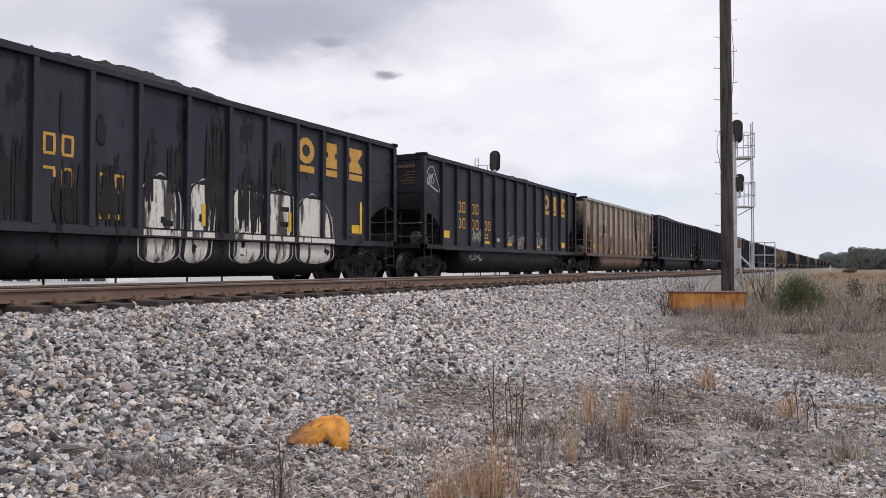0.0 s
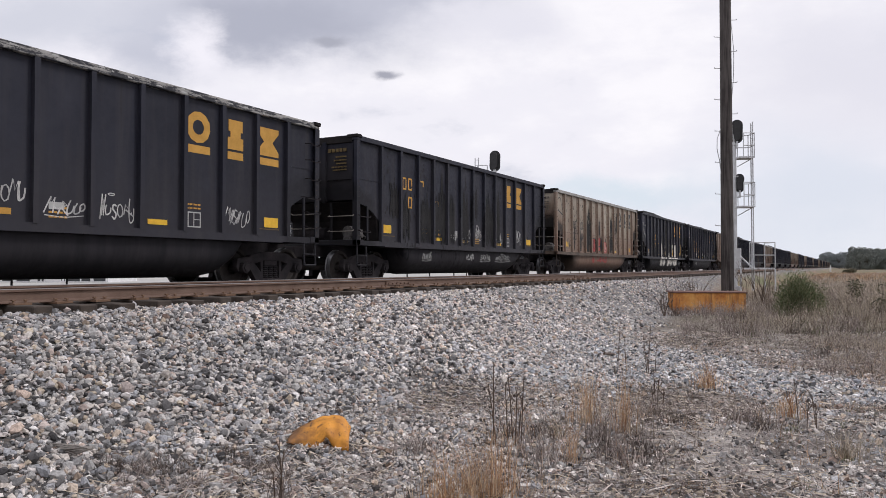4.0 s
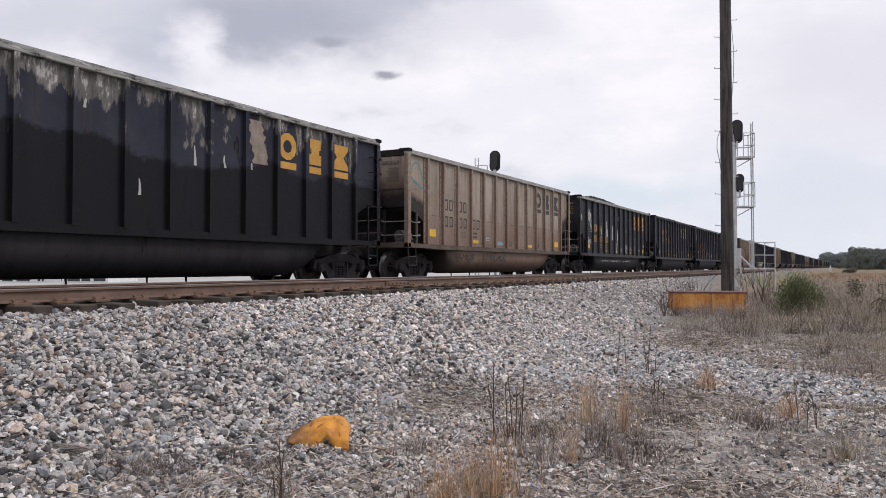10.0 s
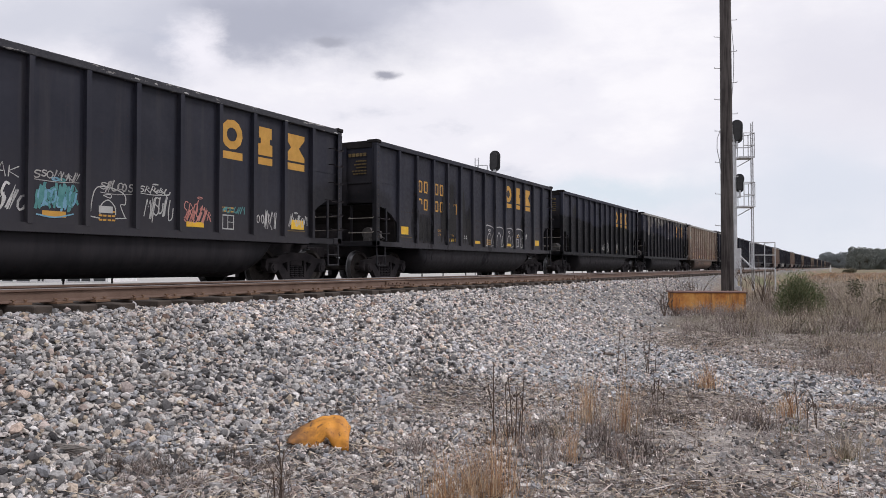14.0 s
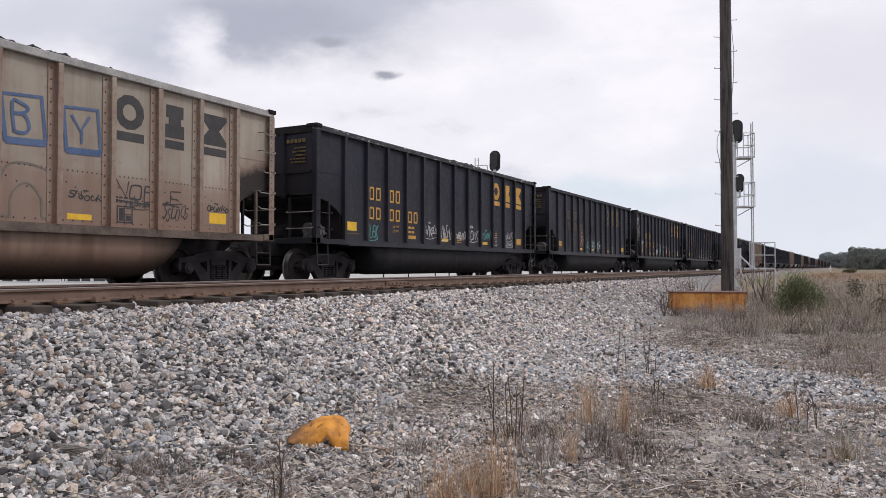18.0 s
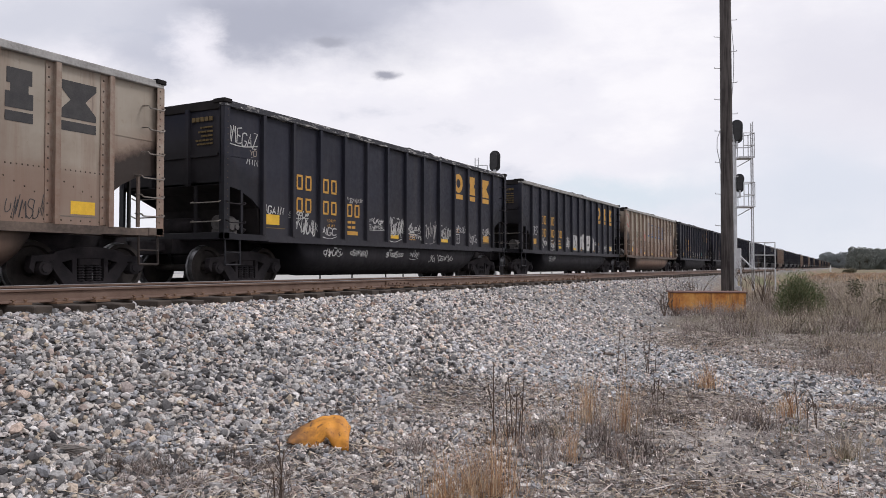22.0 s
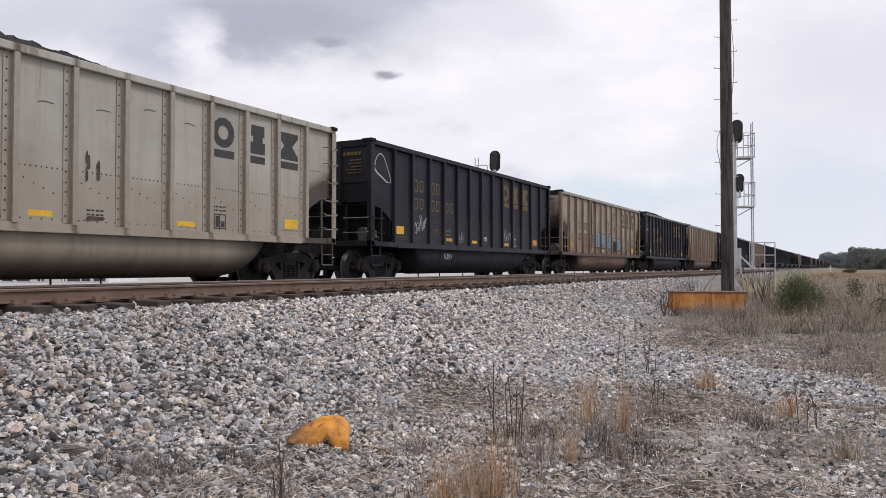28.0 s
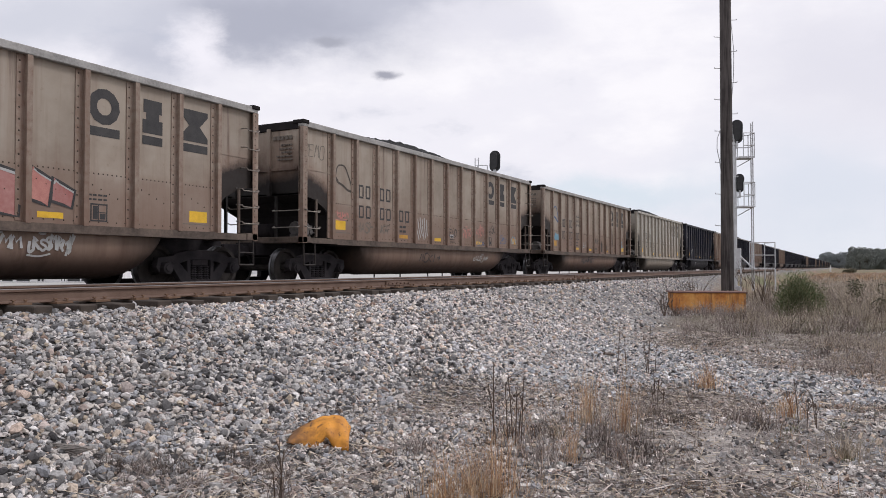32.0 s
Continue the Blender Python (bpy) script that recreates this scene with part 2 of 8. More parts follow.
PAINTS = {   # base colours, dust, soot; the last two also paint shade on tubs and end sheets
    "black": ([(0.3, (0.0185, 0.0198, 0.030)), (0.6, (0.0285, 0.030, 0.0425)), (0.8, (0.042, 0.044, 0.0585))], (0.055, 0.051, 0.054), (0.011, 0.011, 0.0135)),
    "tan": ([(0.3, (0.28, 0.235, 0.19)), (0.55, (0.37, 0.318, 0.262)), (0.8, (0.425, 0.374, 0.316))], (0.19, 0.115, 0.086), (0.017, 0.015, 0.0145)),
    "pale_tan": ([(0.3, (0.30, 0.258, 0.21)), (0.55, (0.375, 0.33, 0.272)), (0.8, (0.42, 0.376, 0.32))], (0.205, 0.121, 0.088), (0.017, 0.015, 0.0145)),
    "light": ([(0.3, (0.37, 0.355, 0.315)), (0.55, (0.43, 0.415, 0.375)), (0.8, (0.48, 0.465, 0.43))], (0.29, 0.235, 0.18), (0.018, 0.016, 0.016)),
}


PALE_CARS = (1, 13, 16, 18)          # tan cars that have greyed less


def car_paint(kind, seed, soot=0.5, rust=0.3, stain=0.0, dip=0.0, where="side", peel=0.0):
    """Weathered car paint: soot at the ends, streaks, rust, spilt coal (stain), a wet black lower half (dip). Tubs and
    end sheets also have shade painted in low down.
    """
    stops, dust_and_shade, ink = PAINTS["pale_tan" if kind == "tan" and seed - 6 in PALE_CARS else kind]
    if kind == "black":             # where coal water has not run, the paint has chalked
        stops = [(p, tuple(v * (1 + 0.45 * max(stain, dip)) for v in c)) for p, c in stops]

    def build(g, co):
        off = g.n("ShaderNodeMapping", {"Vector": co, "Location": (seed * 17.3, seed * 5.1, seed * 3.7)}).outputs[0]
        sep = g.n("ShaderNodeSeparateXYZ", {0: co})
        x, z = sep.outputs[0], sep.outputs[2]
        n = g.noise(off, 0.9, 6.0, 0.6)
        fine = g.noise(off, 9.0, 5.0, 0.65)
        c = g.ramp(n, stops)
        # no two sheets have weathered alike
        c = g.mix(1.0, c, g.ramp(g.n("ShaderNodeObjectInfo").outputs["Random"], [(0.0, 0.82), (1.0, 1.0)]), "MULTIPLY")
        # vertical streaks
        thin = g.n("ShaderNodeMapping", {"Vector": off, "Scale": (3.6, 3.6, 0.22)}).outputs[0]
        streak = g.noise(thin, 1.0, 6.0, 0.65)
        c = g.mix(g.span(streak, 0.48, 0.72, 0.0, 0.4 + 0.4 * rust), c, dust_and_shade)
        drip = g.math("ADD", streak, g.span(z, 2.2, 4.2, -0.12, 0.05))
        c = g.mix(g.span(drip, 0.60, 0.68, 0.0, 0.35), c, ink)
        # splashed dirt low down, with a ragged upper edge
        lowz = g.math("ADD", z, g.math("MULTIPLY", g.math("SUBTRACT", n, 0.5), 1.8))
        c = g.mix(g.span(lowz, 2.7, 1.1, 0.0, 0.35 + 0.55 * rust), c, dust_and_shade)
        wob = g.math("MULTIPLY", g.math("SUBTRACT", n, 0.5), 1.2)
        if where == "end":
            # brown dirt, then the shadow on the lower half painted in with soot black
            c = g.mix(g.span(g.math("ADD", z, wob), 3.7, 2.8, 0.0, 0.8), c, dust_and_shade)
            c = g.mix(g.span(g.math("ADD", z, wob), 3.25, 2.55, 0.0, min(1.0, soot + 0.1)), c, ink)
        elif where == "post":
            c = g.mix(g.span(fine, 0.35, 0.65, 0.2, 0.7), c, dust_and_shade)
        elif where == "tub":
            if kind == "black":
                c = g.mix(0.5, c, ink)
            # shade under the round belly put into the colour: brown, then black downwards
            c = g.mix(g.span(g.math("ADD", z, g.math("MULTIPLY", wob, 0.4)), 1.0, 0.45, 0.15, 0.85), c, dust_and_shade)
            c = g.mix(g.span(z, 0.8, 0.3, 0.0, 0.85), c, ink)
            # soot towards the tub's ends, then streaks
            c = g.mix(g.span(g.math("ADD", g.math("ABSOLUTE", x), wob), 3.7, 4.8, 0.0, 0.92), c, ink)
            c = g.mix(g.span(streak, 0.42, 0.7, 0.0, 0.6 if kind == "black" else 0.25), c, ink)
        else:
            # soot over the end openings, with a ragged upper edge
            ax = g.math("ABSOLUTE", x)
            out = g.span(ax, 5.95, 6.2)
            edge = g.math("ADD", g.math("ADD", g.math("SUBTRACT", 2.42, z), g.math("MULTIPLY", g.math("SUBTRACT", ax, 6.2), 0.35)), g.math("ADD", g.math("MULTIPLY", wob, 0.35), g.math("MULTIPLY", g.math("SUBTRACT", fine, 0.5), 0.2)))
            if kind != "black":
                c = g.mix(g.span(g.math("ADD", z, g.math("MULTIPLY", wob, 0.25)), 2.2, 2.0, 0.0, 0.22 + 0.35 * rust), c, dust_and_shade)
                c = g.mix(g.math("MULTIPLY", out, g.span(edge, -0.45, 0.05, 0.0, 0.75 * soot)), c, dust_and_shade)
                # rust that has run down beside the posts
                near = g.math("ABSOLUTE", g.math("SUBTRACT", g.math("FRACT", g.math("ADD", g.math("DIVIDE", g.math("ADD", x, 6.094), 1.024), 0.5)), 0.5))
                c = g.mix(g.math("MULTIPLY", g.span(near, 0.10, 0.03, 0.0, 0.8), g.span(streak, 0.36, 0.6)), c, (0.085, 0.05, 0.032))
            c = g.mix(g.math("MULTIPLY", out, g.span(edge, -0.12, 0.12, 0.0, soot)), c, ink)
        if stain:
            band = g.n("ShaderNodeMapping", {"Vector": off, "Scale": (2.1, 2.1, 0.5)}).outputs[0]
            s = g.math("ADD", g.noise(band, 1.0, 5.0, 0.6), g.math("MULTIPLY", g.math("SUBTRACT", fine, 0.5), 0.14))
            inner = g.span(g.math("ABSOLUTE", x), 6.3, 5.6, 0.0, 0.92)
            c = g.mix(g.math("MULTIPLY", inner, g.span(s, 0.67 - 0.16 * stain, 0.70 - 0.16 * stain, 0.0, 1.0)), c, ink)
        if peel:                    # grey primer where the black has weathered away, high on the sheets
            coarse = g.noise(g.n("ShaderNodeMapping", {"Vector": off, "Scale": (1.5, 1.5, 0.7)}).outputs[0], 1.0, 3.0, 0.55)
            torn = g.noise(g.n("ShaderNodeMapping", {"Vector": off, "Scale": (7.0, 7.0, 2.2)}).outputs[0], 1.0, 6.0, 0.7)
            f = g.math("ADD", g.math("ADD", g.math("MULTIPLY", coarse, 0.7), g.math("MULTIPLY", torn, 0.3)), g.span(z, 2.35, 3.7, -0.16, 0.055))
            c = g.mix(g.math("MULTIPLY", g.span(f, 0.52, 0.545, 0.0, peel), g.span(ax, 6.3, 6.1)), c, g.ramp(torn, [(0.35, (0.07, 0.066, 0.066)), (0.62, (0.21, 0.195, 0.18))]))
            c = g.mix(g.math("MULTIPLY", g.span(f, 0.575, 0.59, 0.0, peel), g.span(torn, 0.55, 0.6)), c, (0.42, 0.41, 0.40))
        r = g.span(fine, 0.3, 0.7, 0.42, 0.7)
        if dip:
            slow = g.noise(g.n("ShaderNodeMapping", {"Vector": off, "Scale": (0.35, 0.35, 0.1)}).outputs[0], 1.0, 4.0, 0.6)
            dz = g.math("ADD", g.math("ADD", z, g.math("MULTIPLY", g.math("SUBTRACT", slow, 0.5), 1.6)), g.math("MULTIPLY", g.math("SUBTRACT", fine, 0.5), 0.3))
            wet = g.span(dz, 2.75, 2.65, 0.0, dip)
            c = g.mix(wet, c, ink)
            r = g.math("SUBTRACT", r, g.math("MULTIPLY", wet, 0.05))
        c = g.mix(g.span(fine, 0.62, 0.72, 0.0, 0.5 * rust), c, (0.13, 0.062, 0.03))
        return c, r, fine
    return surface("%s_car_paint" % kind, build, 0.6, bump=(0.12, 0.01), sheen=(0.09 if dip else {"side": 0.17, "post": 0.17}.get(where, 0.06)) if kind == "black" else 0.25 if where != "tub" else 0.12)


def worn_rim(bare_share):
    """Black rim paint, rubbed through to pale primer over a share of its length."""
    def build(g, co):
        n = g.noise(g.n("ShaderNodeMapping", {"Vector": co, "Scale": (0.8, 2.0, 5.0)}).outputs[0], 2.2, 7.0, 0.7)
        fine = g.noise(co, 26.0, 4.0, 0.65)
        f = g.math("ADD", n, g.math("MULTIPLY", g.math("SUBTRACT", fine, 0.5), 0.25))
        m = g.span(f, 0.62 - 0.3 * bare_share, 0.68 - 0.3 * bare_share, 0.0, 0.9)
        return g.mix(m, g.ramp(fine, [(0.35, (0.028, 0.029, 0.036)), (0.65, (0.05, 0.05, 0.058))]), g.ramp(n, [(0.35, (0.20, 0.195, 0.185)), (0.65, (0.40, 0.39, 0.375))])), None, fine
    return surface("worn_black_rim_paint", build, 0.75, bump=(0.3, 0.004), sheen=0.3)


M_STONE = stones_mat("ballast_stone", (1.23, 1.195, 1.185))
M_NEARSTONE = stones_mat("dull_ballast_stone", (0.92, 0.905, 0.905))
M_BLUESTONE = stones_mat("blue_grey_gravel", (1.06, 1.09, 1.13))
M_SOILSTONE = stones_mat("dusty_gravel", (1.10, 1.065, 1.045))
M_RIVET = mottled("rusty_rivet", (0.035, 0.024, 0.018), (0.09, 0.06, 0.042), 6.0, 0.8)
M_GOLDFADE = mottled("worn_yellow_stencil", (0.09, 0.062, 0.025), (0.17, 0.115, 0.04), 6.0, 0.8)
M_INKFADE = mottled("worn_black_stencil", (0.12, 0.105, 0.09), (0.19, 0.165, 0.14), 6.0, 0.8)
M_GROUND = ground_mat()
M_RAIL = mottled("rusty_rail_steel", (0.115, 0.070, 0.05), (0.20, 0.135, 0.105), 3.0, 0.75, 0.2, 80)
M_RAILTOP = mottled("worn_rail_head", (0.13, 0.12, 0.12), (0.22, 0.21, 0.21), 1.5, 0.42, 0.6, 60)
M_TIE = mottled("old_creosote_wood", (0.022, 0.017, 0.014), (0.080, 0.062, 0.050), 4.0, 0.9, 0.0, 50)
M_PLATE = mottled("rusty_plate", (0.13, 0.075, 0.045), (0.24, 0.15, 0.10), 8.0, 0.8, 0.2)
M_TRUCK = mottled("grimy_cast_steel", (0.013, 0.012, 0.0145), (0.040, 0.035, 0.037), 3.0, 0.85, 0.0, sheen=0.12)
M_TREAD = mottled("polished_wheel_steel", (0.10, 0.10, 0.105), (0.24, 0.24, 0.25), 5.0, 0.4, 0.8)
M_WHEEL = mottled("dirty_wheel", (0.018, 0.016, 0.016), (0.050, 0.043, 0.040), 4.0, 0.8, 0.0, sheen=0.15)
M_SOOT = mottled("soot_black_steel", (0.011, 0.0105, 0.0115), (0.032, 0.028, 0.028), 2.0, 0.85, sheen=0.1)
M_COAL = mottled("coal", (0.010, 0.010, 0.011), (0.045, 0.045, 0.047), 20.0, 0.75, 0.0, 90, (0.9, 0.03), sheen=0.2)
M_VALVE = mottled("dusty_cast_iron", (0.035, 0.033, 0.034), (0.14, 0.13, 0.125), 5.0, 0.75)
M_GRAB = mottled("worn_steel_rod", (0.16, 0.14, 0.12), (0.34, 0.31, 0.28), 12.0, 0.55, 0.4)
M_YELLOW = mottled("yellow_reflective_film", (0.58, 0.33, 0.015), (0.80, 0.49, 0.03), 5.0, 0.5)
M_GOLD = mottled("faded_yellow_paint", (0.41, 0.212, 0.03), (0.60, 0.325, 0.06), 4.0, 0.7)
M_INK = mottled("faded_black_paint", (0.022, 0.022, 0.025), (0.055, 0.052, 0.052), 4.0, 0.7)
M_WHITE = mottled("white_spray_paint", (0.16, 0.16, 0.165), (0.70, 0.69, 0.67), 3.0, 0.7)
M_STAIN = mottled("coal_water_stain", (0.012, 0.011, 0.011), (0.12, 0.10, 0.085), 1.4, 0.8, 0.0, 9)
M_RIMGREY = mottled("worn_grey_rim", (0.20, 0.195, 0.19), (0.42, 0.41, 0.395), 2.5, 0.7, 0.0, 20)
M_SILLBROWN = mottled("rusty_sill_paint", (0.035, 0.025, 0.021), (0.16, 0.12, 0.095), 2.0, 0.8, 0.0, 14)
M_WORN = spray_mat("worn_white_spray_paint", (0.36, 0.34, 0.31), (0.72, 0.69, 0.63))
M_WORN2 = mottled("greyed_white_spray_paint", (0.30, 0.30, 0.30), (0.62, 0.61, 0.60), 1.6, 0.75, 0.0, 30)
M_CHALK = mottled("bare_pale_primer", (0.34, 0.34, 0.335), (0.58, 0.575, 0.56), 3.0, 0.75, 0.0, 24)
M_DRIP = mottled("dried_coal_water", (0.008, 0.008, 0.009), (0.026, 0.025, 0.026), 3.0, 0.6, 0.0, 20, sheen=0.2)
M_REDWASH = mottled("washed_red_spray_paint", (0.30, 0.10, 0.09), (0.42, 0.22, 0.20), 1.5, 0.75, 0.0, 12)
M_DUSTY2 = mottled("chalky_grey_primer", (0.085, 0.08, 0.08), (0.20, 0.185, 0.17), 2.2, 0.8, 0.0, 14)
M_PALE = mottled("pale_grey_spray_paint", (0.36, 0.36, 0.35), (0.45, 0.45, 0.44), 5.0, 0.7)
M_BLUE = mottled("blue_spray_paint", (0.10, 0.25, 0.36), (0.20, 0.38, 0.50), 5.0, 0.7)
M_RED = mottled("red_spray_paint", (0.25, 0.03, 0.03), (0.42, 0.08, 0.07), 5.0, 0.7)
M_PINK = mottled("pink_spray_paint", (0.38, 0.14, 0.12), (0.55, 0.26, 0.22), 5.0, 0.7)
M_DUSTY = mottled("dusty_tan_primer", (0.16, 0.125, 0.10), (0.33, 0.28, 0.23), 4.0, 0.8)
M_NAVY = mottled("dark_blue_spray_paint", (0.045, 0.085, 0.18), (0.09, 0.14, 0.26), 5.0, 0.7)
M_TEAL = mottled("teal_spray_paint", (0.04, 0.17, 0.17), (0.10, 0.28, 0.28), 5.0, 0.7)
M_POLE = grain_mat("weathered_pole_wood", (0.020, 0.017, 0.017), (0.115, 0.102, 0.098))
M_GALV = mottled("galvanised_steel", (0.42, 0.43, 0.45), (0.62, 0.63, 0.65), 3.0, 0.5, 0.3)
M_BLACKSIG = mottled("black_signal_paint", (0.010, 0.010, 0.012), (0.028, 0.028, 0.03), 5.0, 0.6)
M_BOX = box_mat()
M_BOXTOP = mottled("rusted_lid", (0.10, 0.05, 0.04), (0.22, 0.12, 0.10), 3.0, 0.8, 0.1)
M_BITYEL = scrap_mat()
M_STRAW = blade_mat("dry_straw", [(0.0, (0.22, 0.18, 0.14)), (0.4, (0.40, 0.335, 0.26)), (0.8, (0.58, 0.50, 0.40)), (1.0, (0.72, 0.64, 0.54))])
M_RUSTGRASS = blade_mat("rust_brown_grass", [(0.0, (0.24, 0.13, 0.08)), (0.35, (0.53, 0.31, 0.17)), (0.7, (0.68, 0.46, 0.28)), (1.0, (0.80, 0.63, 0.44))])
M_ROOT = mottled("grey_root", (0.13, 0.115, 0.105), (0.40, 0.37, 0.34), 20.0, 0.9)
M_STALK = mottled("dark_dead_stalk", (0.07, 0.05, 0.04), (0.15, 0.11, 0.085), 3.0, 0.9)
M_GREYGRASS = blade_mat("grey_dead_grass", [(0.0, (0.14, 0.11, 0.10)), (0.5, (0.34, 0.285, 0.26)), (0.85, (0.53, 0.46, 0.42)), (1.0, (0.70, 0.63, 0.58))])
M_DARKGRASS = blade_mat("dark_matted_grass", [(0.0, (0.05, 0.038, 0.033)), (0.6, (0.12, 0.095, 0.082)), (1.0, (0.24, 0.195, 0.17))])
M_GREEN = blade_mat("green_leaf", [(0.0, (0.09, 0.11, 0.055)), (0.5, (0.17, 0.195, 0.10)), (0.85, (0.24, 0.255, 0.14)), (1.0, (0.34, 0.30, 0.20))])
M_DULLLEAF = blade_mat("dull_leaf", [(0.0, (0.06, 0.06, 0.04)), (0.6, (0.13, 0.125, 0.08)), (1.0, (0.22, 0.19, 0.13))])
# both far leaf colours are paled for distance haze, the second one more
M_FARLEAF = mottled("faintly_hazed_leaf", (0.14, 0.158, 0.148), (0.20, 0.212, 0.19), 0.4, 0.8)
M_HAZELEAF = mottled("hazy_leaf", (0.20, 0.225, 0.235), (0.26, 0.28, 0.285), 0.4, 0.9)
M_BARK = mottled("bark", (0.06, 0.05, 0.04), (0.13, 0.10, 0.08), 3.0, 0.9)
M_WHITEWALL = mottled("white_sheet_metal", (0.62, 0.62, 0.63), (0.80, 0.80, 0.80), 1.0, 0.6)
M_GREYROOF = mottled("grey_roof", (0.20, 0.20, 0.21), (0.30, 0.30, 0.31), 1.0, 0.7)
M_GLASS = mottled("dark_glass", (0.02, 0.022, 0.025), (0.05, 0.055, 0.06), 1.0, 0.1)


# ---- mesh helpers ----
def bm_box(bm, x0, x1, y0, y1, z0, z1):
    vs = [bm.verts.new((x, y, z)) for x in (x0, x1) for y in (y0, y1) for z in (z0, z1)]
    for f in ((0, 1, 3, 2), (4, 6, 7, 5), (0, 4, 5, 1), (2, 3, 7, 6), (0, 2, 6, 4), (1, 5, 7, 3)):
        bm.faces.new([vs[i] for i in f])
    return vs


def bm_rod(bm, a, b, r, n=6, r2=None):
    """A round rod from a to b."""
    a, b = Vector(a), Vector(b)
    q = (b - a).to_track_quat("Z", "Y").to_matrix()
    rings = []
    for p, rr in ((a, r), (b, r if r2 is None else r2)):
        rings.append([bm.verts.new(p + q @ Vector((rr * math.cos(2 * math.pi * i / n), rr * math.sin(2 * math.pi * i / n), 0))) for i in range(n)])
    for i in range(n):
        bm.faces.new((rings[0][i], rings[0][(i + 1) % n], rings[1][(i + 1) % n], rings[1][i]))
    bm.faces.new(rings[0][::-1])
    bm.faces.new(rings[1])


def bm_path(bm, pts, r, n=6):
    for a, b in zip(pts, pts[1:]):
        bm_rod(bm, a, b, r, n)


def bm_prism(bm, outline, y0, y1):
    """An outline of (x, z) pulled from y0 to y1."""
    a = [bm.verts.new((x, y0, z)) for x, z in outline]
    b = [bm.verts.new((x, y1, z)) for x, z in outline]
    k = len(outline)
    bm.faces.new(a)
    bm.faces.new(b[::-1])
    for i in range(k):
        bm.faces.new((a[i], b[i], b[(i + 1) % k], a[(i + 1) % k]))


def bm_loft(bm, rings, caps=True):
    vs = [[bm.verts.new(p) for p in r] for r in rings]
    k = len(rings[0])
    for r0, r1 in zip(vs, vs[1:]):
        for i in range(k):
            bm.faces.new((r0[i], r0[(i + 1) % k], r1[(i + 1) % k], r1[i]))
    if caps:
        bm.faces.new(vs[0][::-1])
        bm.faces.new(vs[-1])


def finish(name, bm, mat, smooth=0.0, bevel=0.0):
    bmesh.ops.recalc_face_normals(bm, faces=bm.faces[:])
    if bevel:
        bmesh.ops.bevel(bm, geom=bm.edges[:], offset=bevel, segments=1, affect="EDGES", clamp_overlap=True)
    me = bpy.data.meshes.new(name)
    bm.to_mesh(me)
    bm.free()
    me.materials.append(mat)
    if smooth:
        me.shade_smooth()
        me.set_sharp_from_angle(angle=radians(smooth))
    return me


def part(name, bm, material, parent, label="", smooth=0.0, bevel=0.0):
    ob = new(name, finish(name, bm, material, smooth, bevel))
    ob.parent = parent
    if label:
        ob["label"] = label
    return ob


def thing(name, label, category, group="", kind="", m=None):
    ob = tagged(new(name), label, category, group, kind)
    if m is not None:
        ob.matrix_basis = m
    return ob


def mesh_np(name, verts, faces, mat):
    """A mesh from arrays: verts (n, 3), faces (m, k)."""
    me = bpy.data.meshes.new(name)
    m, k = faces.shape
    me.vertices.add(len(verts))
    me.vertices.foreach_set("co", np.ascontiguousarray(verts, dtype=np.float32).ravel())
    me.loops.add(m * k)
    me.loops.foreach_set("vertex_index", np.ascontiguousarray(faces, dtype=np.int32).ravel())
    me.polygons.add(m)
    me.polygons.foreach_set("loop_start", np.arange(0, m * k, k, dtype=np.int32))
    me.update(calc_edges=True)
    me.validate()
    me.shade_flat()
    me.materials.append(mat)
    return me


# ---- the lie of the land ----
PROFILE = [(-4000, 0.0), (4.3, 0.0), (6.9, 0.97), (7.4, 1.07), (10.3, 1.07), (11.2, 0.93), (14.6, 0.93), (17.5, 0.1), (22.0, 0.02), (60, -0.1), (4000, -0.1)]


def lie(x, y):
    x, y = np.asarray(x, float), np.asarray(y, float)
    toe = 0.75 * np.clip((x - 15) / 7, 0, 1)          # the bank steepens beyond the gravel
    y = np.where(y < 6.9, y - toe * np.clip((6.9 - y) / 1.0, 0, 1), y)
    z = np.interp(y, [p[0] for p in PROFILE], [p[1] for p in PROFILE])
    near = np.clip((16 - y) / 3, 0, 1) * np.clip((120 - np.abs(x)) / 60, 0, 1)
    z = z + near * 0.035 * (np.sin(1.7 * x + 0.9 * y) + np.sin(2.9 * y - 1.1 * x + 1) * 0.7) * np.clip((7.2 - y) / 1.5, 0, 1)
    return z


def grow(a, b, step, rate):
    out = [a]
    while out[-1] < b:
        out.append(out[-1] + step)
        step *= rate
    return out


xs = np.array([-v for v in grow(4.0, 2500, 1.0, 1.25)][::-1] + list(np.arange(-3, 40, 0.35)) + grow(40, 4200, 0.5, 1.09))
ys = np.array([-v for v in grow(4.0, 3500, 0.6, 1.2)][::-1] + list(np.arange(-3.4, 18, 0.25)) + grow(18, 3500, 0.4, 1.2))
gx, gy = np.meshgrid(xs, ys, indexing="ij")
gv = np.stack([gx, gy, lie(gx, gy)], -1).reshape(-1, 3)
ny = len(ys)
ii = (np.arange(len(xs) - 1)[:, None] * ny + np.arange(ny - 1)[None, :]).ravel()
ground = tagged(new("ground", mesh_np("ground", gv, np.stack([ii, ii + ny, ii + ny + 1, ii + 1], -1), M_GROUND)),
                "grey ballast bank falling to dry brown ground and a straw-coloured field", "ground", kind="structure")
ground.data.shade_smooth()


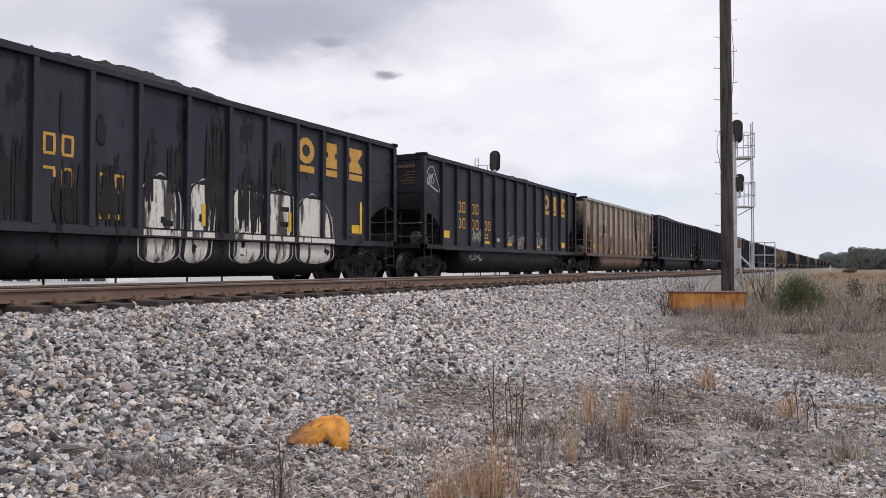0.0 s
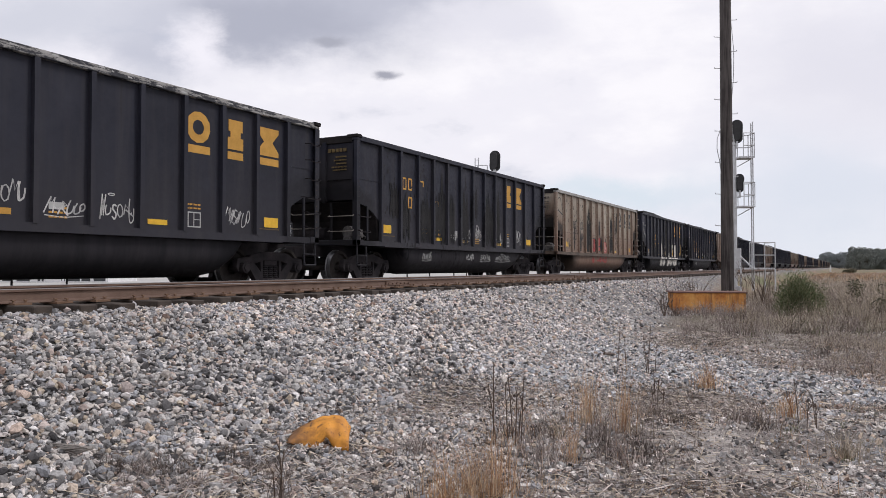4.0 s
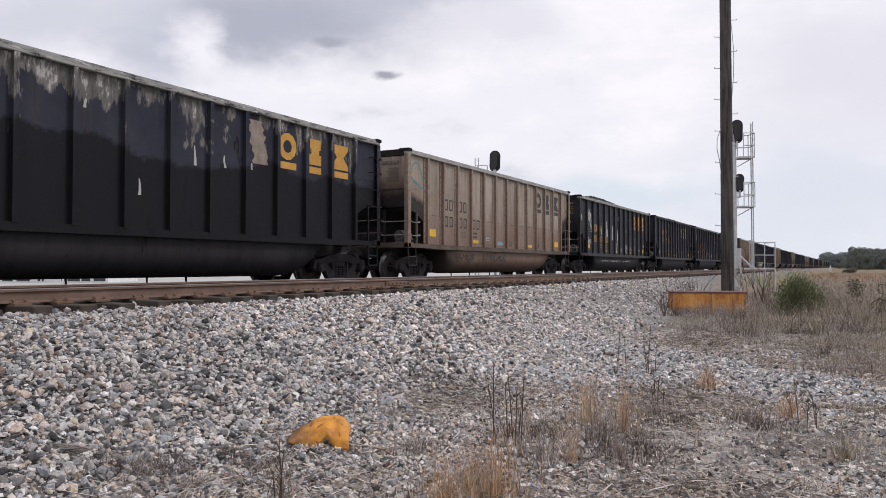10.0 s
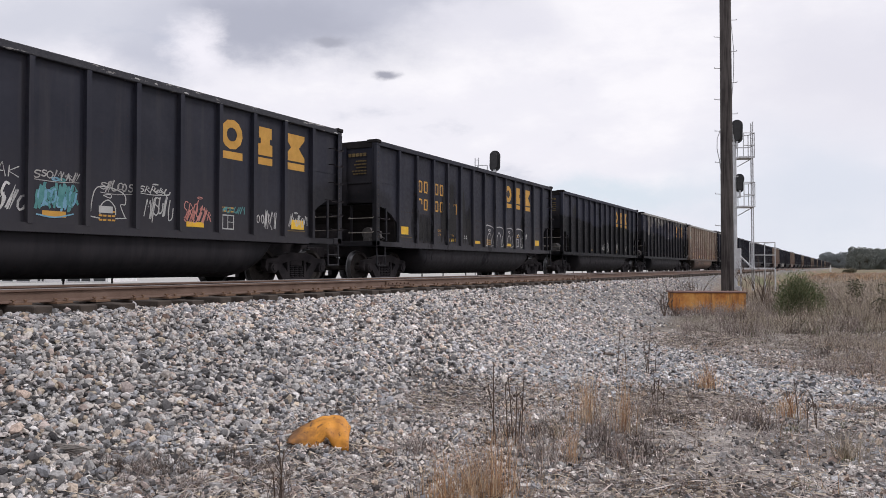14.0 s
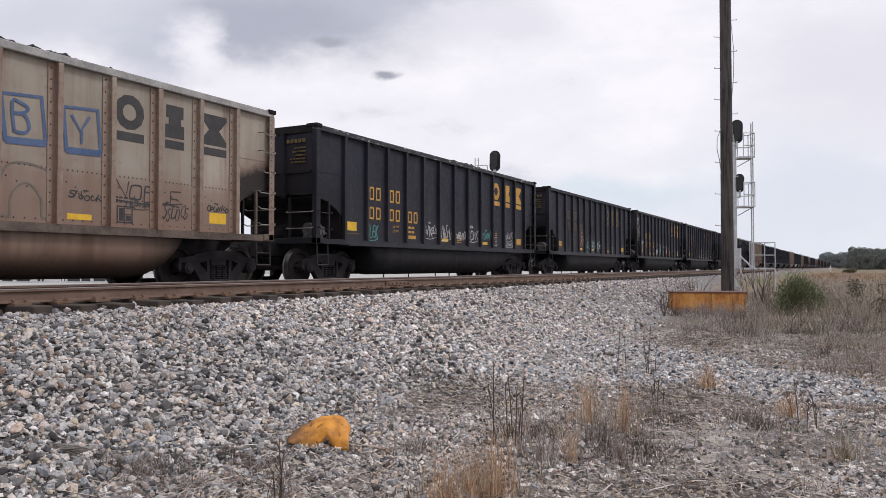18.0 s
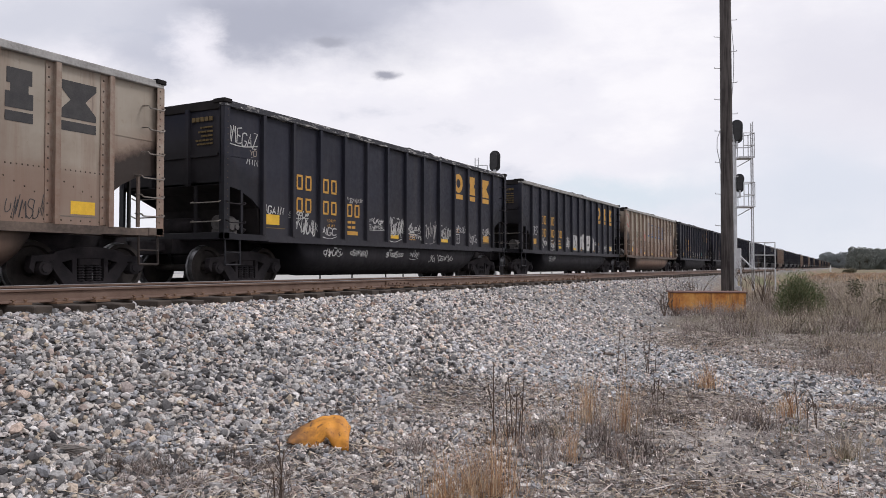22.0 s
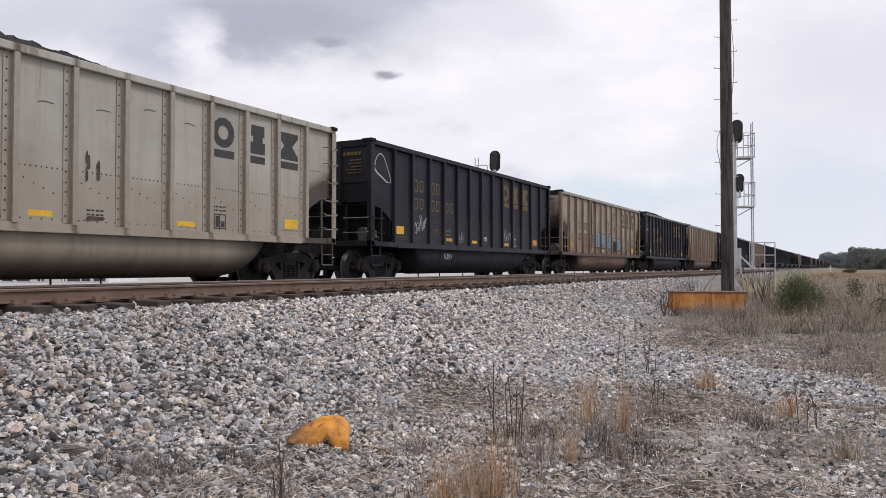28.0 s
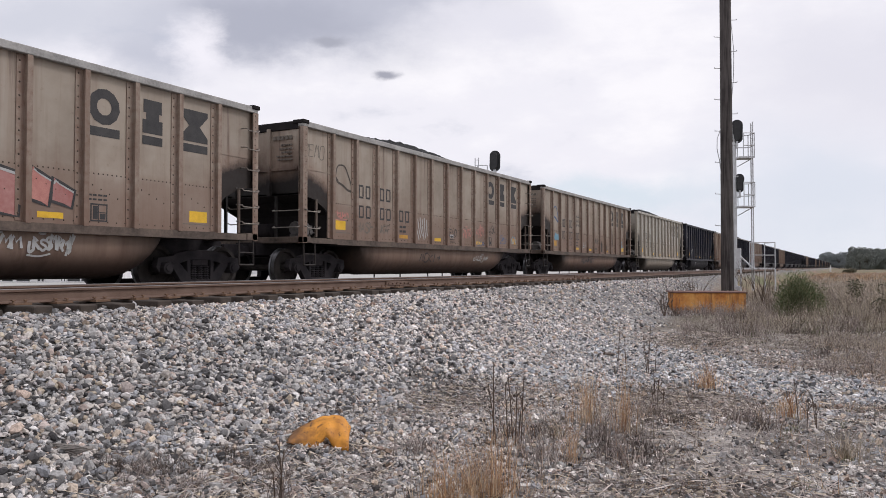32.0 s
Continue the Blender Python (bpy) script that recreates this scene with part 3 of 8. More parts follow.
# ---- ballast stones: one loose mass ----
def stones(name, n, spot, size, label, fine=True, mat=None):
    """n broken stones at spot(rng, n) -> x, y; size(rng, x, y) -> metres."""
    rng = np.random.default_rng(7 + n)
    x, y = spot(rng, n)
    n = len(x)
    s = size(rng, x, y)
    if fine:
        g = (1 + 5 ** 0.5) / 2
        corner = np.array([(-1, g, 0), (1, g, 0), (-1, -g, 0), (1, -g, 0), (0, -1, g), (0, 1, g), (0, -1, -g), (0, 1, -g), (g, 0, -1), (g, 0, 1), (-g, 0, -1), (-g, 0, 1)]) / g
        f = np.array([(0, 11, 5), (0, 5, 1), (0, 1, 7), (0, 7, 10), (0, 10, 11), (1, 5, 9), (5, 11, 4), (11, 10, 2), (10, 7, 6), (7, 1, 8),
                      (3, 9, 4), (3, 4, 2), (3, 2, 6), (3, 6, 8), (3, 8, 9), (4, 9, 5), (2, 4, 11), (6, 2, 10), (8, 6, 7), (9, 8, 1)])
    else:
        corner = np.array([(a, b, c) for a in (-1, 1) for b in (-1, 1) for c in (-1, 1)], float) * 0.85
        f = np.array([(0, 1, 3, 2), (4, 6, 7, 5), (0, 4, 5, 1), (2, 3, 7, 6), (0, 2, 6, 4), (1, 5, 7, 3)])
    nc = len(corner)
    v = corner[None] * (0.56 + 0.62 * rng.random((n, nc, 3))) * np.stack([s * 1.12, s * rng.uniform(0.6, 1.0, n), s * rng.uniform(0.42, 0.8, n)], -1)[:, None] * 0.55
    q = rng.normal(size=(n, 4)) * np.array([1.6, 0.5, 0.5, 1.2])
    q /= np.linalg.norm(q, axis=1, keepdims=True)
    w, a, b, c = q.T
    R = np.stack([1 - 2 * (b * b + c * c), 2 * (a * b - c * w), 2 * (a * c + b * w), 2 * (a * b + c * w), 1 - 2 * (a * a + c * c), 2 * (b * c - a * w),
                  2 * (a * c - b * w), 2 * (b * c + a * w), 1 - 2 * (a * a + b * b)], -1).reshape(n, 3, 3)
    v = np.einsum("nij,nkj->nki", R, v)
    v += np.stack([x, y, lie(x, y) + s * rng.uniform(-0.1, 0.42, n)], -1)[:, None]
    f = (f[None] + nc * np.arange(n)[:, None, None]).reshape(-1, f.shape[1])
    return tagged(new(name, mesh_np(name, v.reshape(-1, 3), f, mat or M_STONE)), label, "ballast", kind="stuff")


CH, SH = math.cos(HEAD), math.sin(HEAD)


def wedge(rng, n, z0, z1, y0, y1):
    """Points on the ground ahead of the camera, from depth z0 to z1 and y0 to y1 across."""
    d = np.sqrt(rng.uniform(z0 * z0, z1 * z1, n))
    a = rng.uniform(-0.66, 0.66, n) * d
    x, y = d * CH + a * SH, d * SH - a * CH
    k = (y > y0) & (y < y1) & (x > -2)
    return x[k], y[k]


def bank(z0, z1):
    def spot(rng, n):
        x, y = wedge(rng, n, z0, z1, 3.0, 10.6)
        edge = 4.35 + 0.9 * np.clip((x - 16) / 8, 0, 1) + 0.5 * np.sin(0.9 * x) + 0.4 * np.sin(2.3 * x + 1) + rng.normal(0, 0.25, len(x))
        k = (y > edge) & ((np.abs(np.abs(y - NEAR_Y) - 0.7175) > 0.13))
        return x[k], y[k]
    return spot


def spill(x, y):
    """How thickly the tongue of gravel that runs off the bank lies at a place."""
    mid = 10.7 + 0.8 * y - 0.07 * y * y
    half = np.clip(0.75 + 0.66 * y, 0.6, 4)
    return np.exp(-((x - mid + 0.25 * np.sin(2.3 * y) + 0.2 * np.sin(3.1 * x)) / half) ** 6) * np.clip((y + 2.2) / 1.2, 0, 1)


def tongue_spot(rng, n):
    x, y = wedge(rng, n, 7.5, 18, -3, 5.0)
    k = rng.random(len(x)) < spill(x, y)
    return x[k], y[k]


def loose(rng, n):
    d = rng.uniform(4.6, 19, n)
    a = rng.uniform(-0.66, 0.66, n) * d
    x, y = d * CH + a * SH, d * SH - a * CH
    k = (y > -9) & (y < 5.2) & (x > -2)
    x, y = x[k], y[k]
    p = 0.5 + 0.5 * np.sin(0.8 * x + 1.1 * y + 0.6) * np.sin(1.3 * x - 0.7 * y + 2.0)
    tongue = spill(x, y)
    foot = np.exp(-((y - 3.9) / 1.0) ** 2)
    bare = np.clip((x - 15.5 - 0.8 * (y - 2)) / 2, 0, 1)
    k = rng.random(len(x)) < np.clip(0.22 + 0.9 * p ** 2 + 0.9 * tongue + 0.6 * foot, 0, 1) * (1 - 0.85 * bare)
    return x[k], y[k]


SIZE = lambda rng, x, y: np.clip(rng.lognormal(-3.08, 0.30, len(x)), 0.026, 0.105)
stones("ballast", 54000, bank(4.4, 10.2), SIZE, "loose grey and tan crushed-stone ballast on the bank", True, M_NEARSTONE)
stones("ballast", 76000, bank(9.0, 17), SIZE, "loose grey and tan crushed-stone ballast below the rail")
stones("ballast", 80000, bank(17, 36), lambda rng, x, y: SIZE(rng, x, y) * 1.1, "grey crushed-stone ballast further along the track", False)
stones("loose_gravel", 75000, loose, lambda rng, x, y: SIZE(rng, x, y) * 0.74, "scattered grey gravel on dry soil", False, M_SOILSTONE)
stones("fine_gravel", 80000, loose, lambda rng, x, y: SIZE(rng, x, y) * 0.36, "fine grey stone chips on dry soil", False, M_SOILSTONE)
stones("gravel_spill", 95000, tongue_spot, lambda rng, x, y: SIZE(rng, x, y) * 0.86, "tongue of blue-grey gravel spilt from the bank", False, M_BLUESTONE)


# ---- track ----
def rail_mesh(x0, x1):
    bm = bmesh.new()
    foot = [(-0.075, 0.0), (0.075, 0.0), (0.075, 0.012), (0.012, 0.035), (0.010, 0.135), (0.036, 0.148), (0.037, 0.178), (0.030, 0.186),
            (-0.030, 0.186), (-0.037, 0.178), (-0.036, 0.148), (-0.010, 0.135), (-0.012, 0.035), (-0.075, 0.012)]
    xs_ = [x0] + list(np.arange(max(x0, -10), 200, 10.0)) + [x1]
    bm_loft(bm, [[(x, y, z * 0.84) for y, z in foot] for x in xs_])
    me = finish("rail", bm, M_RAIL)
    me.materials.append(M_RAILTOP)
    for p in me.polygons:
        if p.normal.z > 0.5 and p.center.z > 0.145:
            p.material_index = 1
    return me


def track(label, cy, top, tie_x):
    tr = thing("track", label, "railway track", kind="structure", m=pose(0, cy, top - 0.156))
    rm = rail_mesh(-120, 1500)
    for sy in (-1, 1):
        r = new("rail", rm)
        r.parent, r.location = tr, (0, sy * 0.7535, 0)
    bm = bmesh.new()
    bm_box(bm, -0.115, 0.115, -1.30, 1.30, -0.19, -0.018)
    tie = finish("tie", bm, M_TIE, bevel=0.012)
    bm = bmesh.new()
    bm_box(bm, -0.10, 0.10, -0.17, 0.17, -0.02, 0.004)
    for sx in (-0.07, 0.07):
        for sy in (-0.095, 0.095):
            bm_rod(bm, (sx, sy, 0), (sx, sy, 0.035), 0.014, 5)
            bm_box(bm, sx - 0.018, sx + 0.018, sy - 0.02, sy + 0.02, 0.028, 0.04)
    plate = finish("tie_plate", bm, M_PLATE)
    rng = random.Random(5)
    for x in tie_x:
        t = new("tie", tie)
        t.parent, t.location = tr, (x + rng.uniform(-0.03, 0.03), rng.uniform(-0.06, 0.05), rng.uniform(-0.02, 0.004))
        t.rotation_euler = (0, 0, rng.uniform(-0.015, 0.015))
        for sy in ((-1, 1) if x < 26 else ()):
            p = new("tie_plate", plate)
            p.parent, p.location = tr, (t.location.x, sy * 0.7535, 0)
    # bolted joint bars on the near rail
    for x in (13.1, 24.9):
        bm = bmesh.new()
        bm_box(bm, x - 0.45, x + 0.45, -0.7535 - 0.045, -0.7535 - 0.012, 0.03, 0.113)
        for k in range(6):
            bm_rod(bm, (x - 0.38 + k * 0.152, -0.7535 - 0.045, 0.072), (x - 0.38 + k * 0.152, -0.7535 - 0.075, 0.072), 0.018, 6)
        part("joint_bar", bm, M_RAIL, tr, "bolted rusty joint bar")
    return tr


track("empty main track with brown rusty rails on dark timber ties", NEAR_Y, NEAR_RAIL, [4 + 0.53 * k for k in range(190)])
track("lower second track under the coal train", FAR_Y, FAR_RAIL, [8 + 0.53 * k for k in range(40)])


# ---- coal car: meshes made once for each body length, shared by all cars ----
SILL0, SILL1, RIM0, RIM1 = 1.05, 1.20, 3.83, 3.965
SHEET, FACE = 1.50, 1.60
SEAM = 2.09
MESH = {}


def length_of(j):
    S = BUILD.get(j, "L")
    return sum(BAYS[S]) + sum(OVERHANG[S])


def frame_of(S):
    """Half body length, number of bays, places of the posts from the rear."""
    h = (sum(BAYS[S]) + sum(OVERHANG[S])) / 2
    at = [-h + OVERHANG[S][0]]
    for w in BAYS[S]:
        at.append(at[-1] + w)
    return h, len(BAYS[S]), at


def keep(name, bm, smooth=0.0, bevel=0.0, mat=None):
    MESH[name] = finish(name.split(":")[1], bm, mat or M_TRUCK, smooth, bevel)
    if "rivet" in name or "corner_post" in name:
        MESH[name].materials.append(M_RIVET)


def rivet(bm, x, y, z, r=0.016):
    top = bm.verts.new((x, y - 0.012, z))
    ring = [bm.verts.new((x + r * math.cos(a), y, z + r * math.sin(a))) for a in (0.3, 1.35, 2.4, 3.44, 4.5, 5.5)]
    for i in range(6):
        bm.faces.new((ring[i], ring[(i + 1) % 6], top)).material_index = 1


def box_x(bm, a, b, y0, y1, z0, z1):
    bm_box(bm, min(a, b), max(a, b), min(y0, y1), max(y0, y1), z0, z1)


def body_meshes(S):
    H, bays, at = frame_of(S)
    P0, P1 = at[0], at[-1]
    for k in range(bays + 1):
        x = at[k]
        for style in ("weld", "rivet"):
            bm = bmesh.new()
            if style == "rivet":
                bm_prism(bm, [(x - 0.17, SILL1), (x + 0.10, SILL1), (x + 0.10, RIM0), (x - 0.17, RIM0)], -SHEET - 0.018, -SHEET + 0.01)
                for i in range(14):
                    rivet(bm, x - 0.12, -SHEET - 0.018, SILL1 + 0.12 + i * 0.185 + (0.03 if (i * 7 + k) % 5 == 0 else 0), 0.019)
            bm_prism(bm, [(x - 0.04, SILL1 - 0.03), (x + 0.055, SILL1 - 0.03), (x + 0.055, RIM0), (x - 0.04, RIM0)], -FACE + 0.005, -SHEET)
            keep("%s:post:%s:%d" % (S, style, k), bm)
        bm = bmesh.new()
        bm_box(bm, x - 0.05, x + 0.05, SHEET - 0.01, FACE - 0.005, SILL1, RIM0)
        keep("%s:far_post:%d" % (S, k), bm)
    for k in range(bays):
        x0, x1 = at[k], at[k + 1]
        bm = bmesh.new()
        bm_prism(bm, [(x0, SEAM), (x1, SEAM), (x1, RIM0 + 0.03), (x0, RIM0 + 0.03)], -SHEET, -SHEET + 0.02)
        bm_prism(bm, [(x0, SILL1 - 0.02), (x1, SILL1 - 0.02), (x1, SEAM + 0.04), (x0, SEAM + 0.04)], -SHEET - 0.009, -SHEET + 0.02)
        for i in range(9):
            rivet(bm, x0 + 0.11 + i * 0.09 * (x1 - x0), -SHEET - 0.009, SEAM, 0.016)
            if i % 2 == 0:
                rivet(bm, x0 + 0.13 + i * 0.09, -SHEET - 0.009, SILL1 + 0.05)
        for i in range(4):
            rivet(bm, x0 + 0.18 + i * 0.17, -SHEET - 0.009, SEAM - 0.2 - i * 0.07, 0.016)
        keep("%s:side_panel:rivet:%d" % (S, k), bm)
        # welded sheet, slightly dished between the posts
        bm = bmesh.new()
        n = 5
        pts = [(x0 + (x1 - x0) * i / n, -SHEET + 0.004 * math.sin(math.pi * i / n) * (1 if (k * 5) % 3 else -0.4)) for i in range(n + 1)]
        lo = [bm.verts.new((x, y, SILL1 - 0.02)) for x, y in pts]
        hi = [bm.verts.new((x, y, RIM0 + 0.03)) for x, y in pts]
        lo2 = [bm.verts.new((x, y + 0.02, SILL1 - 0.02)) for x, y in pts]
        hi2 = [bm.verts.new((x, y + 0.02, RIM0 + 0.03)) for x, y in pts]
        for i in range(n):
            bm.faces.new((lo[i], lo[i + 1], hi[i + 1], hi[i]))
            bm.faces.new((lo2[i + 1], lo2[i], hi2[i], hi2[i + 1]))
            bm.faces.new((hi[i], hi[i + 1], hi2[i + 1], hi2[i]))
            bm.faces.new((lo[i + 1], lo[i], lo2[i], lo2[i + 1]))
        keep("%s:side_panel:weld:%d" % (S, k), bm, smooth=50)
    for sx in (-1, 1):
        xa, xb = sx * H, P0 if sx < 0 else P1
        w = abs(xa) - abs(xb)
        bm = bmesh.new()
        bm_prism(bm, [(xa, 2.22), (xa - sx * w * 0.45, 2.12), (xa - sx * w * 0.75, 1.95), (xb, 1.72), (xb, RIM0 + 0.03), (xa, RIM0 + 0.03)], -SHEET, -SHEET + 0.02)
        box_x(bm, xa, xb, -SHEET - 0.01, -SHEET, 2.82, 2.86)
        keep("%s:end_panel:%d" % (S, sx), bm)
        for sy in (-1, 1):
            bm = bmesh.new()
            bm_loft(bm, [[(xa, sy * FACE, z), (xa, sy * (FACE - 0.14), z), (xa - sx * 0.02, sy * (FACE - 0.14), z), (xa - sx * 0.02, sy * (FACE - 0.02), z),
                          (xa - sx * 0.16, sy * (FACE - 0.02), z), (xa - sx * 0.16, sy * FACE, z)] for z in (SILL0, RIM0)])
            if sy < 0:
                for i in range(20):
                    rivet(bm, xa - sx * 0.10, -FACE, SILL1 + 0.1 + i * 0.13)
            keep("%s:corner_post:%d:%d" % (S, sx, sy), bm)
            bm = bmesh.new()
            box_x(bm, sx * (H + 0.03), sx * (H - 0.2), sy * 1.29, sy * 1.63, RIM1 - 0.06, RIM1 + 0.03)
            keep("%s:corner_cap:%d:%d" % (S, sx, sy), bm, bevel=0.015)
        x_in = xa - sx * 0.04
        bm = bmesh.new()
        box_x(bm, x_in, x_in - sx * 0.02, -SHEET, SHEET, 2.2, RIM0 + 0.03)
        keep("%s:end_sheet:%d" % (S, sx), bm)
        for i, y in enumerate((-0.55, 0.55)):
            bm = bmesh.new()
            box_x(bm, x_in, xa + sx * 0.04, y - 0.05, y + 0.05, 2.2, RIM0)
            keep("%s:end_rib:%d:%d" % (S, sx, i), bm)
        bm = bmesh.new()
        box_x(bm, x_in, xa, -SHEET + 0.1, SHEET - 0.1, 2.80, 2.86)
        keep("%s:end_band:%d" % (S, sx), bm)
        bm = bmesh.new()
        bm_prism(bm, [(x_in, 2.25), (x_in, 2.21), (xa - sx * 0.72, 2.10), (xa - sx * 1.12, 1.78), (xa - sx * 1.2, 1.16), (xa - sx * 1.25, 1.16), (xa - sx * 1.18, 1.82), (xa - sx * 0.75, 2.14)], -SHEET + 0.03, SHEET - 0.03)
        keep("%s:slope_sheet:%d" % (S, sx), bm)
        bm = bmesh.new()
        box_x(bm, xa, xa - sx * 0.33, -FACE, FACE, SILL0, SILL1)
        keep("%s:end_sill:%d" % (S, sx), bm, bevel=0.012)
        bm = bmesh.new()
        box_x(bm, xa - sx * 0.52, xa - sx * 0.58, -FACE + 0.02, -FACE + 0.06, SILL1, 2.12)
        keep("%s:upright:%d" % (S, sx), bm)
        bm = bmesh.new()
        box_x(bm, x_in, x_in - sx * 0.05, -0.75, -0.69, SILL1, 2.3)
        keep("%s:end_upright:%d" % (S, sx), bm)
        bm = bmesh.new()
        x0, x1 = xa - sx * 0.52, xa - sx * 0.09
        bm_path(bm, [(x0, -1.54, SILL0 + 0.02), (x0, -1.56, 0.52), (x1, -1.56, 0.52), (x1, -1.54, SILL0 + 0.02)], 0.022)
        bm_rod(bm, (x0, -1.56, 0.78), (x1, -1.56, 0.78), 0.016)
        keep("%s:step:%d" % (S, sx), bm)
        for i, z in enumerate((1.45, 1.85) if sx < 0 else (1.45, 1.80, 2.15, 2.60, 3.05, 3.45)):
            bm = bmesh.new()
            x0, x1 = xa - sx * (0.42 if z > 2.3 else 0.56), xa - sx * 0.05
            bm_path(bm, [(x0, -SHEET, z), (x0, -FACE - 0.075, z - 0.015), (x0 + sx * 0.03, -FACE - 0.08, z - 0.05), (x1 - sx * 0.03, -FACE - 0.08, z - 0.05),
                         (x1, -FACE - 0.075, z - 0.015), (x1, -FACE, z)], 0.013, 5)
            keep("%s:grab_iron:%d:%d" % (S, sx, i), bm)
            bm = bmesh.new()
            bm_path(bm, [(xa, -1.5, z), (xa + sx * 0.075, -1.5, z - 0.03), (xa + sx * 0.075, -0.72, z - 0.03), (xa, -0.72, z)], 0.013, 5)
            keep("%s:end_grab_iron:%d:%d" % (S, sx, i), bm)
        bm = bmesh.new()
        e = sx * (H + 0.81)
        box_x(bm, xa - sx * 0.3, e - sx * 0.35, -0.10, 0.10, 0.80, 0.98)
        box_x(bm, e, e - sx * 0.38, -0.17, 0.15, 0.72, 1.02)
        keep("%s:coupler:%d" % (S, sx), bm, bevel=0.03)
        bm = bmesh.new()
        bm_path(bm, [(xa, 0.5, 0.85), (xa + sx * 0.25, 0.45, 0.6), (xa + sx * 0.55, 0.3, 0.42), (e, 0.2, 0.45)], 0.03, 6)
        keep("%s:air_hose:%d" % (S, sx), bm)
        bm = bmesh.new()
        box_x(bm, sx * H, sx * (H - 0.12), -SHEET + 0.06, SHEET - 0.06, RIM0 - 0.05, RIM1 + 0.01)
        keep("%s:end_rim:%d" % (S, sx), bm, bevel=0.012)
    for sy in (-1, 1):
        bm = bmesh.new()
        box_x(bm, -H, H, sy * (SHEET - 0.06), sy * FACE, RIM0, RIM1)
        keep("%s:top_rim:%d" % (S, sy), bm, bevel=0.012)
        bm = bmesh.new()
        box_x(bm, -H + 0.3, H - 0.3, sy * 1.44, sy * (FACE - 0.02), SILL0, SILL1 - 0.02)
        box_x(bm, -H + 1.35, H - 1.35, sy * 1.40, sy * (FACE + 0.015), SILL0 - 0.02, SILL0 + 0.012)
        keep("%s:side_sill:%d" % (S, sy), bm)
    for nm, sy in (("far_side_sheet", 1), ("side_sheet", -1)):
        bm = bmesh.new()
        y0, y1 = sy * (SHEET - 0.02), sy * SHEET
        box_x(bm, P0, P1, y0, y1, SILL1 - 0.1, RIM0 + 0.03)
        bm_prism(bm, [(-H, 2.22), (P0, 1.72), (P0, RIM0), (-H, RIM0)], y0, y1)
        bm_prism(bm, [(H, 2.22), (P1, 1.72), (P1, RIM0), (H, RIM0)], y0, y1)
        keep("%s:%s" % (S, nm), bm)
    # twin tubs with rounded bellies and drawn-up ends
    q = H - 2.53
    for sy in (-1, 1):
        bm = bmesh.new()
        rings = []
        for x, k in ((-q, 0.05), (-q + 0.04, 0.35), (-q + 0.13, 0.6), (-q + 0.28, 0.8), (-q + 0.5, 0.94), (-q + 0.8, 1.0), (q - 0.8, 1.0), (q - 0.5, 0.94), (q - 0.28, 0.8), (q - 0.13, 0.6), (q - 0.04, 0.35), (q, 0.05)):
            ring = []
            for i in range(17):
                a = math.pi * i / 16
                ring.append((x, sy * 0.755 - 0.73 * math.cos(a), SILL0 - 0.01 - k * (0.16 + 0.62 * math.sin(a) ** 0.8)))
            ring += [(x, sy * 0.755 + 0.73, SILL0 + 0.02), (x, sy * 0.755 - 0.73, SILL0 + 0.02)]
            rings.append(ring)
        bm_loft(bm, rings)
        keep("%s:tub:%d" % (S, sy), bm, smooth=40)
    bm = bmesh.new()
    bm_box(bm, -H - 0.2, H + 0.2, -0.32, 0.32, 0.76, SILL0 + 0.02)
    bm_box(bm, -H + 1.7, H - 1.7, -1.42, 1.42, SILL0 - 0.02, SILL0 + 0.06)
    keep("%s:centre_sill" % S, bm)
    # coal heaps: a long crest that dies away before the ends, lumpy
    for v in range(3):
        nx, nyy = 220, 17
        verts, faces = [], []
        for i in range(nx):
            for k in range(nyy):
                x, y = -H + 0.13 + (2 * H - 0.26) * i / (nx - 1), -1.45 + 2.9 * k / (nyy - 1)
                c = 1 - (y / 1.45) ** 2
                e = min(1, (H - abs(x)) / 1.5)
                top = (0.30 + 0.34 * math.exp(-((x + 1.0) / 2.6) ** 2), 0.36 + 0.12 * math.exp(-((x - 2) / 3.2) ** 2), 0.31)[v]
                z = 3.80 + top * c ** 0.6 * e + 0.06 * noise.noise((x * 0.7, y * 0.5, 3 + 9 * v)) * e + 0.06 * noise.noise((x * 3.6, y * 4.0, 8 + v)) + 0.07 * noise.noise((x * 10, y * 9, v))
                verts.append((x, y, z))
        for i in range(nx - 1):
            for k in range(nyy - 1):
                a = i * nyy + k
                faces.append((a, a + nyy, a + nyy + 1, a + 1))
        me = bpy.data.meshes.new("coal_load")
        me.from_pydata(verts, [], faces)
        me.materials.append(M_COAL)
        MESH["%s:coal_load:%d" % (S, v)] = me
    bm = bmesh.new()
    x = -H + 0.35
    bm_rod(bm, (x, -1.05, 1.42), (x + 0.42, -1.05, 1.42), 0.17, 12)
    bm_rod(bm, (x + 0.42, -1.05, 1.42), (x + 0.52, -1.05, 1.42), 0.10, 10)
    bm_box(bm, x - 0.05, x + 0.5, -1.15, -0.95, 1.16, 1.28)
    for k in range(3):
        bm_rod(bm, (x + 0.06 + 0.16 * k, -1.28, 1.34), (x + 0.06 + 0.16 * k, -1.02, 1.34), 0.06 + 0.015 * (k % 2), 9)
    bm_box(bm, x + 0.02, x + 0.46, -1.24, -1.10, 1.28, 1.50)
    bm_path(bm, [(x + 0.5, -1.16, 1.36), (x + 0.75, -1.16, 1.30), (x + 0.8, -1.0, 1.22)], 0.02, 6)
    keep("%s:brake_cylinder" % S, bm, smooth=40)
    bm = bmesh.new()
